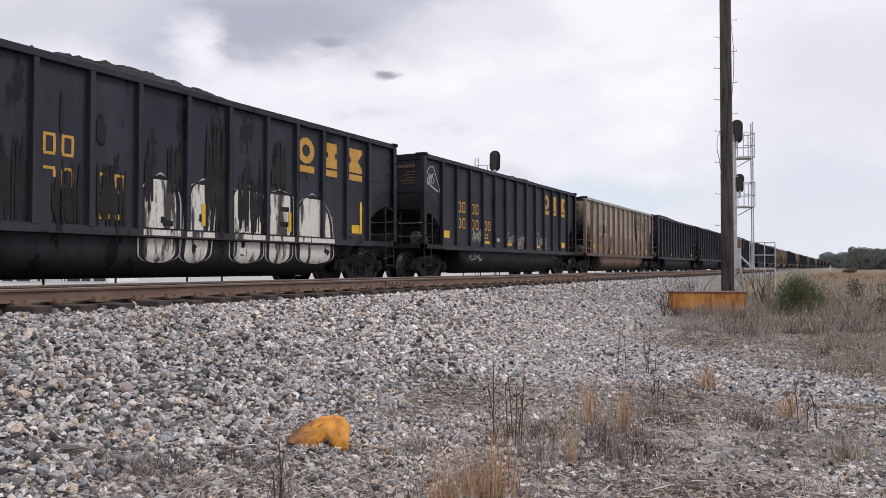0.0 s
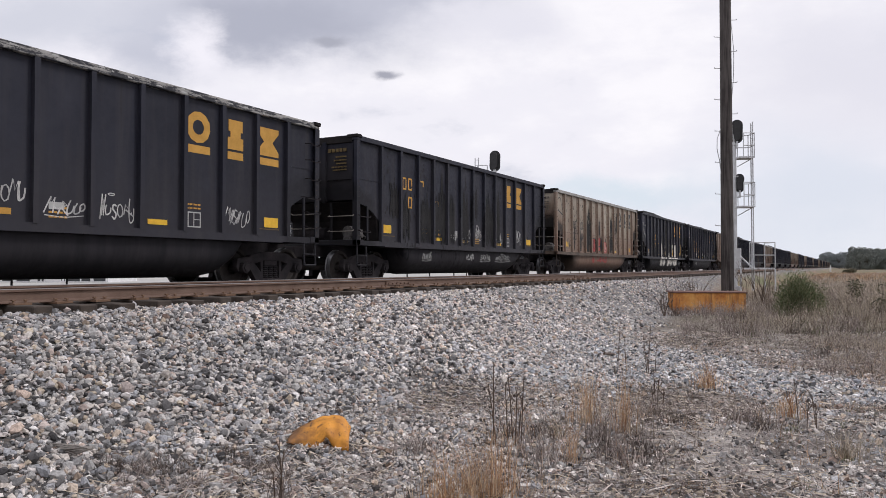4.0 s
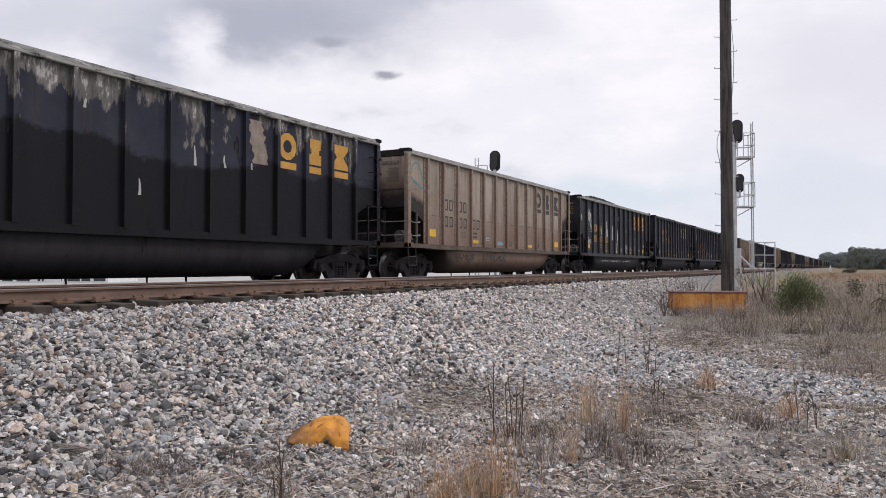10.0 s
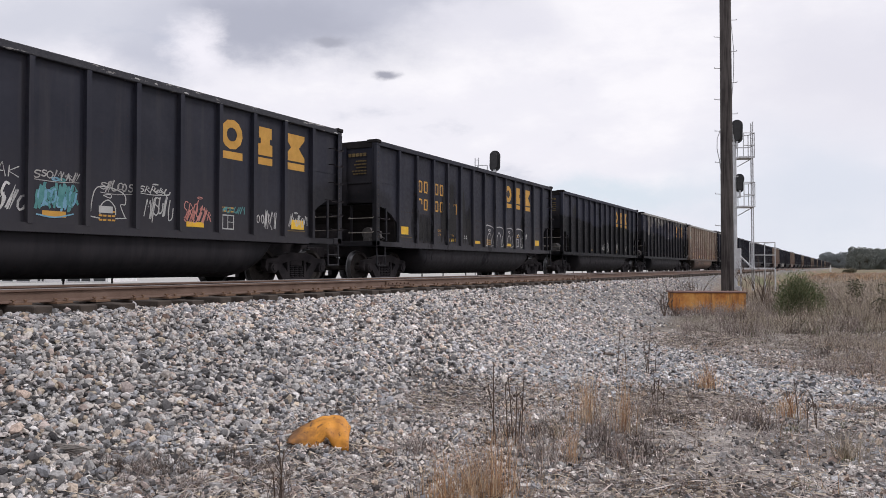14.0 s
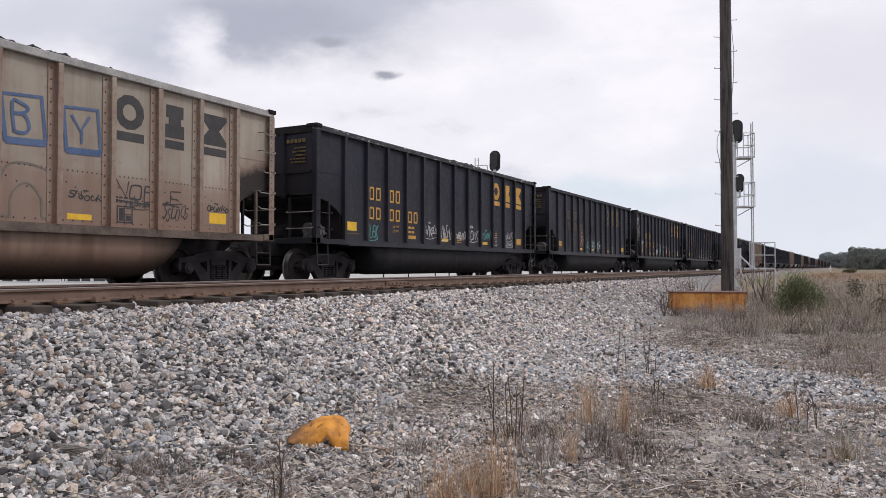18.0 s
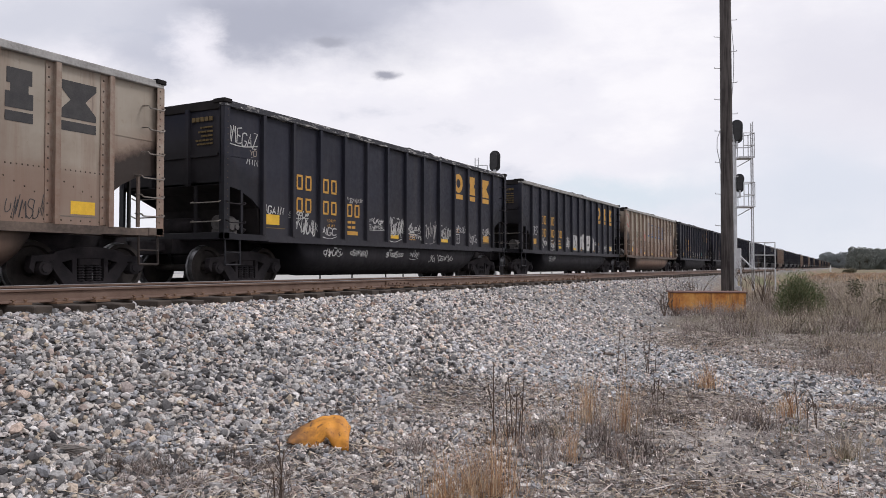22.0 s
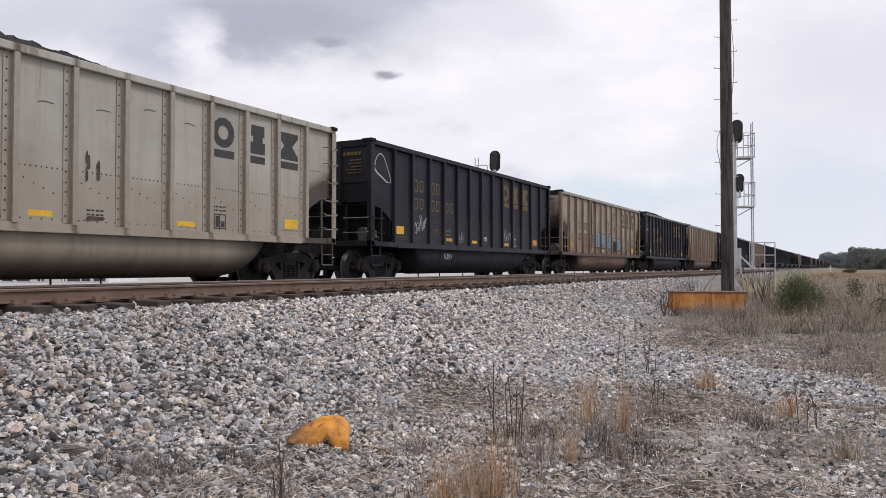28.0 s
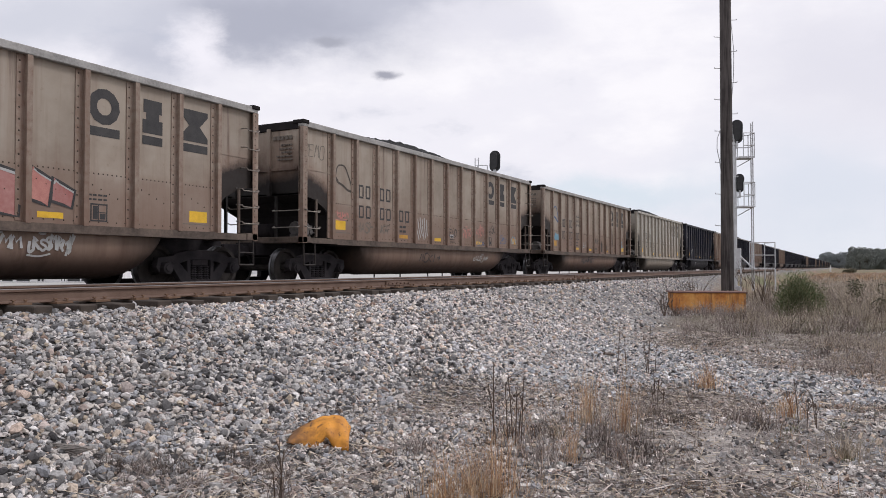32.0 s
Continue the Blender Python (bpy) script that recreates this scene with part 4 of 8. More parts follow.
    bm_rod(bm, (x + 0.25, -0.2, 1.38), (x + 0.25, 0.7, 1.38), 0.19, 12)
    keep("%s:air_reservoir" % S, bm, smooth=40)


def truck_meshes():
    bm = bmesh.new()
    bm_rod(bm, (0, -0.755, 0.09), (0, -0.755, 0.30), 0.02, 6)
    bm_rod(bm, (0, -0.755, 0.09), (0, -0.755, 0.115), 0.045, 6)
    MESH["drain_pin"] = finish("drain_pin", bm, M_SOOT)
    bm = bmesh.new()
    bm_box(bm, -0.22, 0.22, -1.12, 1.12, 0.50, 0.74)
    bm_box(bm, -0.3, 0.3, -0.3, 0.3, 0.7, 0.80)
    for sx in (-1, 1):
        bm_rod(bm, (sx * 0.35, -0.9, 0.42), (sx * 0.35, 0.9, 0.42), 0.05, 6)
    keep("T:truck", bm, bevel=0.015)
    for sy in (-1, 1):
        bm = bmesh.new()
        y0, y1 = sy * 1.06 - 0.075, sy * 1.06 + 0.075
        bm_prism(bm, [(-0.78, 0.62), (-0.68, 0.74), (-0.3, 0.82), (0.3, 0.82), (0.68, 0.74), (0.78, 0.60), (0.62, 0.53), (0.28, 0.62), (-0.28, 0.62), (-0.62, 0.53)], y0, y1)
        for sx in (-1, 1):
            bm_prism(bm, [(sx * 0.60, 0.60), (sx * 0.80, 0.54), (sx * 0.46, 0.10), (sx * 0.26, 0.10), (sx * 0.26, 0.27)], y0, y1)
            bm_prism(bm, [(sx * 0.27, 0.68), (sx * 0.36, 0.68), (sx * 0.36, 0.22), (sx * 0.27, 0.22)], y0, y1)
            bm_prism(bm, [(sx * 0.70, 0.70), (sx * 1.10, 0.66), (sx * 1.14, 0.46), (sx * 1.06, 0.36), (sx * 1.02, 0.56), (sx * 0.76, 0.56), (sx * 0.72, 0.40)], y0, y1)
            bm_rod(bm, (sx * 0.89, sy * 0.98, 0.457), (sx * 0.89, sy * 1.20, 0.457), 0.125, 12)
            bm_rod(bm, (sx * 0.89, sy * 1.20, 0.457), (sx * 0.89, sy * 1.225, 0.457), 0.085, 8)
        bm_box(bm, -0.42, 0.42, y0, y1, 0.11, 0.22)
        keep("T:side_frame:%d" % sy, bm, bevel=0.008)
    bm = bmesh.new()
    rings = []
    for i in range(25):      # one coil, ribbed
        z = 0.22 + 0.28 * i / 24
        r = 0.088 if i % 4 in (1, 2) else 0.066
        rings.append([(r * math.cos(2 * math.pi * a / 8), r * math.sin(2 * math.pi * a / 8), z) for a in range(8)])
    bm_loft(bm, rings)
    keep("T:spring", bm)
    bm = bmesh.new()
    bm_rod(bm, (0, -1.1, 0), (0, 1.1, 0), 0.075, 10)
    for sy in (-1, 1):
        prof = [(0.02, 0.72), (0.13, 0.70), (0.15, 0.765), (0.36, 0.78), (0.385, 0.845), (0.457, 0.845), (0.462, 0.725), (0.486, 0.715), (0.486, 0.695), (0.40, 0.688), (0.36, 0.70), (0.2, 0.68), (0.02, 0.68)]
        bm_loft(bm, [[(r * math.cos(2 * math.pi * i / 28), sy * y, r * math.sin(2 * math.pi * i / 28)) for i in range(28)] for r, y in prof])
    me = finish("wheelset", bm, M_WHEEL, 35)
    me.materials.append(M_TREAD)
    for p in me.polygons:
        if 0.44 < math.hypot(p.center.x, p.center.z) and abs(p.center.y) < 0.844:
            p.material_index = 1
    MESH["T:wheelset"] = me


for S in BAYS:
    body_meshes(S)
truck_meshes()
WHEELS = []          # (wheelset, car number, its place)
CARS = {}


def piece(name, key, parent, mat=None, at=(0, 0, 0), label=""):
    ob = new(name, MESH[key])
    ob.parent, ob.location = parent, at
    if mat:
        ob.material_slots[0].link = "OBJECT"
        ob.material_slots[0].material = mat
    if label:
        ob["label"] = label
    return ob


def trucks(car, j, H, full, plain=False):
    for sx in (-1, 1):
        tk = piece("truck", "T:truck", car, at=(sx * (H - 1.19), 0, 0))
        for sy in ((-1,) if plain else (-1, 1)):
            piece("side_frame", "T:side_frame:%d" % sy, tk)
        if full:
            for cx in (-0.17, 0.0, 0.17):
                piece("spring", "T:spring", tk, at=(cx, -1.07, 0))
        for wx in (-0.89, 0.89):
            w = piece("wheelset", "T:wheelset", tk, at=(wx, 0, 0.457))
            if full:
                WHEELS.append((w, j, (wx, 0, 0.457)))


RUBBED = {3: .5, 5: .8, 7: .75, 10: .12, 12: .18, 14: 1.0, 15: .3, 17: .45}      # share of the rim rubbed bare
RIM = {j: worn_rim(v) for j, v in RUBBED.items()}
RIVET_SHEETS = (9, 11, 19)         # welded posts, but riveted sheets
HEAPS = {0: 0, 5: 0, 17: 0, 20: 0, 4: 1, 12: 1, 13: 1, 15: 1, 14: 1, 22: 0}      # how high each load stands


def coal_car(j, kind, paint, endpaint, tubpaint, label, full=True, postpaint=None):
    S = BUILD.get(j, "L")
    H, bays, at = frame_of(S)
    style = "weld" if kind == "black" else "rivet"
    car = thing("coal_hopper_car", label, "freight car", "cars of the coal train")
    CARS[j] = car
    for k in range(bays + 1):
        piece("post", "%s:post:%s:%d" % (S, style, k), car, postpaint or paint)
        if full:
            piece("far_post", "%s:far_post:%d" % (S, k), car, paint)
    for k in range(bays):
        piece("side_panel", "%s:side_panel:%s:%d" % (S, "rivet" if j in RIVET_SHEETS else style, k), car, paint)
    for sy in (-1, 1):
        piece("top_rim", "%s:top_rim:%d" % (S, sy), car, M_RIMGREY if kind == "tan" else RIM.get(j, paint))
        piece("side_sill", "%s:side_sill:%d" % (S, sy), car, M_SILLBROWN if kind == "tan" else paint)
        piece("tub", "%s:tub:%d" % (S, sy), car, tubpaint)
    for sx in (-1, 1):
        for name in ("end_panel", "end_sill", "upright"):
            piece(name, "%s:%s:%d" % (S, name, sx), car, M_SILLBROWN if kind == "tan" and name != "end_panel" else paint)
        for name in ("end_sheet", "end_rim", "end_band", "end_upright"):
            piece(name, "%s:%s:%d" % (S, name, sx), car, M_SOOT if name == "end_rim" else endpaint)
        # black on all cars: soot, and the shadow under the end put into the colour
        piece("slope_sheet", "%s:slope_sheet:%d" % (S, sx), car, M_SOOT, label="sloping floor sheet, black with soot and with painted-in shadow")
        for sy in (-1, 1):
            piece("corner_post", "%s:corner_post:%d:%d" % (S, sx, sy), car, postpaint or paint)
            piece("corner_cap", "%s:corner_cap:%d:%d" % (S, sx, sy), car, M_SOOT)
        piece("coupler", "%s:coupler:%d" % (S, sx), car, M_TRUCK)
        if full:
            for i in range(2):
                piece("end_rib", "%s:end_rib:%d:%d" % (S, sx, i), car, endpaint)
                piece("end_grab_iron", "%s:end_grab_iron:%d:%d" % (S, sx, i), car, M_GRAB)
            piece("step", "%s:step:%d" % (S, sx), car, paint)
            piece("air_hose", "%s:air_hose:%d" % (S, sx), car, M_BLACKSIG, label="black rubber air hose")
            for i in range(2 if sx < 0 else 6):
                piece("grab_iron", "%s:grab_iron:%d:%d" % (S, sx, i), car, M_GRAB if kind != "black" else M_TRUCK)
    piece("far_side_sheet", "%s:far_side_sheet" % S, car, paint)
    piece("centre_sill", "%s:centre_sill" % S, car, M_TRUCK)
    piece("coal_load", "%s:coal_load:%d" % (S, HEAPS.get(j, 2) if j >= 0 else -j % 3), car, label="heaped black coal")
    if full:
        piece("brake_cylinder", "%s:brake_cylinder" % S, car, M_VALVE, label="dusty grey brake cylinder and valve")
        for x in (-3.0, -1.55, 0.2, 1.2):
            piece("drain_pin", "drain_pin", car, M_SOOT, (x, 0, 0))
        piece("air_reservoir", "%s:air_reservoir" % S, car, M_TRUCK)
    trucks(car, j, H, full)
    return car


def far_car(j, paint, tubpaint, label):
    car = thing("coal_hopper_car", label, "freight car", "cars of the coal train")
    CARS[j] = car
    H, bays, at = frame_of("L")
    for k in range(bays + 1):
        piece("post", "L:post:weld:%d" % k, car, paint)
    for name in ("side_sheet", "far_side_sheet"):
        piece(name, "L:" + name, car, paint)
    for sy in (-1, 1):
        piece("top_rim", "L:top_rim:%d" % sy, car, paint)
    piece("side_sill", "L:side_sill:-1", car, paint)
    piece("tub", "L:tub:-1", car, tubpaint)
    for sx in (-1, 1):
        piece("end_sheet", "L:end_sheet:%d" % sx, car, paint)
        piece("slope_sheet", "L:slope_sheet:%d" % sx, car, M_SOOT)
        piece("end_sill", "L:end_sill:%d" % sx, car, paint)
    piece("coal_load", "L:coal_load:%d" % (j % 3), car)
    trucks(car, j, H, False, True)
    return car


# each car: kind of paint, soot, rust, spilt-coal stains, wet black lower half
LOOKS = {
    -4: ("black", .6, .2, .3, 0), -3: ("black", .6, .2, 0, 0), -2: ("tan", .9, .7, .6, 0), -1: ("black", .6, .2, .3, 0),
    0: ("black", .8, .2, .5, 0), 1: ("tan", .9, .6, 0, 0), 2: ("black", .7, .3, .35, 0), 3: ("black", .5, .1, 0, 0), 4: ("black", .4, .05, 0, 0),
    5: ("black", .6, .15, 0, 0), 6: ("tan", .95, .6, 0, 0), 7: ("black", .8, .3, .2, .9), 8: ("black", .8, .3, .2, 1.0), 9: ("black", .7, .4, .35, 0),
    10: ("black", .6, .3, 0, 0), 11: ("black", .6, .3, .2, 0), 12: ("black", .5, .1, 0, 0), 13: ("tan", .95, .5, 0, 0), 14: ("black", .5, .1, 0, 0),
    15: ("black", .6, .2, 0, 0), 16: ("tan", .9, .4, 0, 0), 17: ("black", .5, .05, 0, 0), 18: ("tan", .9, .6, 0, 0), 19: ("black", .6, .1, 0, 0),
    20: ("light", .8, .15, 0, 0), 21: ("tan", .95, .5, 0, 0), 22: ("tan", .95, .5, 0, 0), 23: ("tan", .95, .4, 0, 0), 24: ("black", .6, .2, 0, 0),
}
WORDS = {"black": "black-painted steel coal gondola car, dusty, heaped with coal", "tan": "faded tan steel coal gondola car, sooty and rust-streaked, loaded with coal",
         "light": "pale grey steel coal gondola car with riveted posts, loaded with coal"}
for j, (kind, soot, rust, stain, dip) in LOOKS.items():
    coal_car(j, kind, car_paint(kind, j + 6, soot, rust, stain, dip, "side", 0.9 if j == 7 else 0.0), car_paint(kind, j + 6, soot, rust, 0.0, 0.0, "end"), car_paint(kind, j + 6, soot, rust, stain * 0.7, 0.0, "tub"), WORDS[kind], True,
             car_paint(kind, j + 6, soot, rust, stain, dip, "post") if kind != "black" else None)
FARPAINT = [[car_paint(k, s_, .6, r_, .5, 0, w_) for w_ in ("side", "end", "tub")] for k, s_, r_ in (("black", 41, .2), ("tan", 44, .6), ("black", 47, .4))]
for j in range(-5, -56, -1):
    k = (0, 1, 0, 0, 2, 1, 0, 2, 0, 1, 1, 0)[-j % 12]
    kind = "tan" if k == 1 else "black"
    if j > -12:
        coal_car(j, kind, *FARPAINT[k], WORDS[kind], False)
    else:
        far_car(j, FARPAINT[k][0], FARPAINT[k][2], WORDS[kind])


# ---- paint marks on the cars: plain shapes, bars and spray-can strokes, thin as a coat of paint ----
RIVETED = [False]       # how the car now being marked is built
DEPTH = [0]


def skin(z0):
    """Face of the sheet at height z0: the lower sheet of riveted cars laps over the upper."""
    DEPTH[0] = (DEPTH[0] + 1) % 7
    return -SHEET - (0.0105 if RIVETED[0] and z0 < SEAM + 0.04 else 0.003) - DEPTH[0] * 0.0003


def tub_in(z):
    """How far the round belly under the sill draws back from the sheet at height z."""
    s = min(1.0, max(0.0, (SILL0 - 0.17 - z) / 0.62)) ** 1.25
    return SHEET - 0.755 - 0.73 * math.cos(math.asin(s)) if z < SILL0 else 0.0


def slab(bm, pts, lift=0.0, t=0.0012, y=None):
    y = (skin(min(p[1] for p in pts)) if y is None else y) - lift
    bm_prism(bm, pts, y - t, y)


def rect(bm, x0, x1, z0, z1, lift=0.0):
    slab(bm, [(x0, z0), (x1, z0), (x1, z1), (x0, z1)], lift)


def stroke(bm, pts, w, lift=0.0):
    """A spray-can line of width w through (x, z) points; later parts lie over earlier ones."""
    n = len(pts)
    y = skin(min(p[1] for p in pts)) - lift - 0.001
    vs = []
    for i, (x, z) in enumerate(pts):
        a, b = pts[max(i - 1, 0)], pts[min(i + 1, n - 1)]
        dx, dz = b[0] - a[0], b[1] - a[1]
        k = math.hypot(dx, dz) or 1
        ox, oz = -dz / k * w / 2, dx / k * w / 2
        d = y - 0.003 * i / n
        vs.append((bm.verts.new((x + ox, d + tub_in(z + oz), z + oz)), bm.verts.new((x - ox, d + tub_in(z - oz), z - oz))))
    for (a, b), (c, d) in zip(vs, vs[1:]):
        bm.faces.new((a, b, d, c))


def curve_pts(pts, n=6):
    """A smooth line through the points."""
    out = []
    for i in range(len(pts) - 1):
        p0, p1, p2, p3 = pts[max(i - 1, 0)], pts[i], pts[i + 1], pts[min(i + 2, len(pts) - 1)]
        for k in range(n):
            t = k / n
            out.append(tuple(0.5 * (2 * p1[c] + (p2[c] - p0[c]) * t + (2 * p0[c] - 5 * p1[c] + 4 * p2[c] - p3[c]) * t * t + (3 * p1[c] - p0[c] - 3 * p2[c] + p3[c]) * t ** 3) for c in (0, 1)))
    return out + [pts[-1]]


def emblem(car, at, first, mat, skip=()):
    """Three block shapes with bars beneath, in three bays from the given one."""
    z0, z1 = 2.96, 3.59
    mz = (z0 + z1) / 2
    for i, (a, b) in enumerate(((0.08, 0.72), (0.19, 0.65), (0.07, 0.77))):
        if i in skip:
            continue
        x0, x1 = at[first + i] + a, at[first + i] + b
        cx, w = (x0 + x1) / 2, (x1 - x0) / 2
        bm = bmesh.new()
        if i == 0:      # fat ring
            stroke(bm, [(cx + (w - 0.085) * math.cos(a_), mz + 0.235 * math.sin(a_)) for a_ in (0.39 + math.pi / 6 * k for k in range(15))], 0.17)
        elif i == 1:    # two blocks, one on the other
            rect(bm, x0 + 0.02, x1 - 0.02, mz + 0.07, z1)
            rect(bm, x0, x1, z0, mz - 0.06)
            rect(bm, x0 + 0.08, x1 - 0.08, mz - 0.06, mz + 0.07)
        else:           # hourglass
            slab(bm, [(x0, z0), (x1, z0), (x1, z0 + 0.10), (cx + 0.14, mz), (x1, z1 - 0.10), (x1, z1), (x0, z1), (x0, z1 - 0.10), (cx - 0.14, mz), (x0, z0 + 0.10)])
        part("emblem_shape", bm, mat, car)
        bm = bmesh.new()
        rect(bm, x0, x1, 2.75, 2.91)
        part("emblem_bar", bm, mat, car)


WORD = {}


def word_mesh(word, mat, size=0.105):
    """A stencilled word as a thin mesh, standing up and read from the near side."""
    key = (word, mat.name, size)
    if key not in WORD:
        cu = bpy.data.curves.new("stencil_word", "FONT")
        cu.body, cu.size, cu.extrude = word, size, 0.0006
        cu.resolution_u = 2
        ob = bpy.data.objects.new("stencil_word", cu)
        me = bpy.data.meshes.new_from_object(ob)
        bpy.data.objects.remove(ob)
        me.transform(Matrix.Rotation(math.pi / 2, 4, "X"))
        me.materials.clear()
        me.materials.append(mat)
        WORD[key] = me
    return WORD[key]


def stencils(car, at, mat, up, groups):
    """Large stencilled marks, each as four plain bars round a space, in the second to fourth bays; worn ones are gone (a point in groups)."""
    spots = ((1, 2.31, 2.67), (2, 2.31, 2.67), (1, 1.78, 2.12), (2, 1.78, 2.12), (3, 1.78, 2.12))
    for (bay, z0, z1), marks in zip(spots, groups.split()):
        for i, m in enumerate(marks):
            if m == ".":
                continue
            bm = bmesh.new()
            x, za, zb = at[bay] + 0.18 + i * 0.33, z0 + up, z1 + up
            mz = (za + zb) / 2
            if m == "x":
                rect(bm, x, x + 0.05, za + 0.05, zb - 0.05)
                rect(bm, x + 0.01, x + 0.22, za, za + 0.05)
            rect(bm, x + 0.18, x + 0.23, mz if m == "u" else za + 0.05, zb - 0.05)
            rect(bm, x + 0.01, x + 0.22, zb - 0.05, zb)
            part("stencil_bar", bm, mat, car)
    for word, z in (("LD LMT", 1.60), ("LT WT", 1.47)):
        w = new("stencil_word", word_mesh(word, mat))
        w.parent = car
        w.location = (at[2] + 0.36, skin(z), z)
    for z in (1.60, 1.47):
        bm = bmesh.new()
        for k in range(2):
            rect(bm, at[3] + 0.20 + k * 0.19, at[3] + 0.36 + k * 0.19, z + 0.01, z + 0.075)
        part("stencil_line", bm, mat, car)
    for bay, dx, n, z0, w in ((6, 0.28, 3, 1.43, 0.36), (9, 0.08, 2, 1.70, 0.42)):
        for i in range(n):
            bm = bmesh.new()
            x, z = at[bay] + dx, z0 - i * 0.075
            for k in range(4):
                rect(bm, x + k * w / 4, x + (k + 0.8 - 0.1 * (k % 2)) * w / 4, z, z + 0.032)
            part("stencil_line", bm, mat, car)


def patches(car, at, dark, fade):
    """Reflective patches, a small line under the first, the boxed stencil and a data plate."""
    last = len(at) - 2
    for bay, dx, w, z0, z1 in ((0, 0.10, 0.50, 1.43, 1.66), (3, 0.19, 0.47, 1.31, 1.41), (5, 0.26, 0.42, 1.29, 1.39), (8, 0.2, 0.46, 1.27, 1.37), (last, 0.30, 0.46, 1.36, 1.58)):
        bm = bmesh.new()
        x = at[bay] + dx
        rect(bm, x, x + w, z0, z1)
        part("reflector", bm, M_YELLOW if (bay + fade) % 4 else M_GOLD, car, "yellow reflective patch")
    ink = M_GOLDFADE if dark else M_INKFADE
    for bay in (0, last):
        bm = bmesh.new()
        rect(bm, at[bay] + 0.10, at[bay] + 0.80, 1.345 if bay == 0 else 1.31, 1.365 if bay == 0 else 1.328)
        part("stencil_line", bm, ink, car)
    x = at[9] + 0.14 if last == 11 else at[8] + 0.75
    bm = bmesh.new()
    for a in ((x, x + 0.34, 1.26, 1.285), (x, x + 0.34, 1.545, 1.57), (x, x + 0.025, 1.285, 1.545), (x + 0.315, x + 0.34, 1.285, 1.545), (x + 0.15, x + 0.17, 1.285, 1.545), (x + 0.17, x + 0.315, 1.41, 1.425)):
        rect(bm, *a)
    part("consolidated_stencil", bm, M_PALE if dark else M_INK, car)
    if not dark:
        bm = bmesh.new()
        rect(bm, x + 0.05, x + 0.145, 1.30, 1.53, 0.001)
        rect(bm, x + 0.19, x + 0.30, 1.30, 1.40, 0.001)
        part("stencil_block", bm, M_INK, car)
    bm = bmesh.new()
    px = at[6 if fade % 2 else 4] + 0.28
    rect(bm, px, px + 0.28, 1.42, 1.54)
    part("data_plate", bm, M_PALE, car, "small white data plate")
    bm = bmesh.new()
    rect(bm, px + 0.03, px + 0.25, 1.465, 1.49, 0.001)
    part("stencil_line", bm, M_INK, car)


def end_text(car, H, mat):
    """Small rows of stencilling high on the rear end sheet."""
    for i, (z, w) in enumerate(((3.55, 0.62), (3.40, 0.36), (3.31, 0.42), (3.22, 0.34), (3.13, 0.5), (3.05, 0.46))):
        bm = bmesh.new()
        for k in range(5):
            bm_box(bm, -H - 0.004, -H + 0.02, -1.25 + w * k / 5, -1.25 + w * (k + 0.72) / 5, z, z + (0.09 if i == 0 else 0.035))
        part("stencil_line", bm, mat, car)


def egg(car, x, z, mat, seed, w=0.04, k=1.0):
    """A loose pointed outline, one side gone over twice with the can."""
    rng = random.Random(seed)
    jig = lambda p: (x + p[0] * k + rng.uniform(-.015, .015), z + p[1] * k + rng.uniform(-.015, .015))
    loop = [jig(p) for p in ((0.18, 0.52), (0.34, 0.83), (0.55, 0.95), (0.76, 0.90), (0.96, 0.62), (1.18, 0.20), (1.17, 0.02))]
    base = [jig(p) for p in ((1.17, 0.02), (0.92, 0.10), (0.62, 0.22), (0.36, 0.32), (0.22, 0.44), (0.15, 0.56))]
    bm = bmesh.new()
    stroke(bm, curve_pts(loop), w)
    stroke(bm, curve_pts(base), w * 1.5)
    stroke(bm, curve_pts([jig(p) for p in ((0.34, 0.34), (0.24, 0.42), (0.10, 0.60), (0.25, 0.56))]), w * 1.8)
    part("spray_outline", bm, mat, car)


STROKES = {"A": "00 26 40|12 32", "B": "00 06 26 35 24 04|24 33 31 20 00", "C": "45 36 16 05 01 10 30 41", "D": "00 06 26 44 42 20 00", "E": "46 06 00 40|03 33", "F": "46 06 00|03 33",
           "G": "45 36 16 05 01 10 30 42 22", "H": "00 06|03 43|46 40", "I": "20 26", "K": "00 06|46 03 40", "L": "06 00 40", "M": "00 16 23 36 40", "N": "00 06 40 46",
           "O": "16 05 01 10 30 41 45 36 16", "P": "00 06 36 45 34 03", "R": "00 06 36 45 34 03 40", "S": "45 36 16 05 14 33 42 30 10 01", "T": "06 46|26 20", "U": "06 01 10 30 41 46",
           "V": "06 20 46", "W": "06 10 23 30 46", "X": "00 46|06 40", "Y": "06 23 46|23 20", "Z": "06 46 00 40", "2": "05 16 36 45 34 00 40", "'": "16 14", ">": "03 43|25 43 21"}


def glyph(ch, x, z, w, h, rng, lean=0.12):
    """Lines of one hand-drawn letter in a box at (x, z)."""
    out = []
    for line in STROKES[ch].split("|"):
        pts = [(int(c[0]) / 4, int(c[1]) / 6) for c in line.split()]
        pts = [(x + w * (u + rng.uniform(-.06, .06)) + lean * h * v, z + h * (v + rng.uniform(-.05, .05))) for u, v in pts]
        out.append(curve_pts(pts, 3) if ch in "BCDGOPRSU2" else pts)
    return out


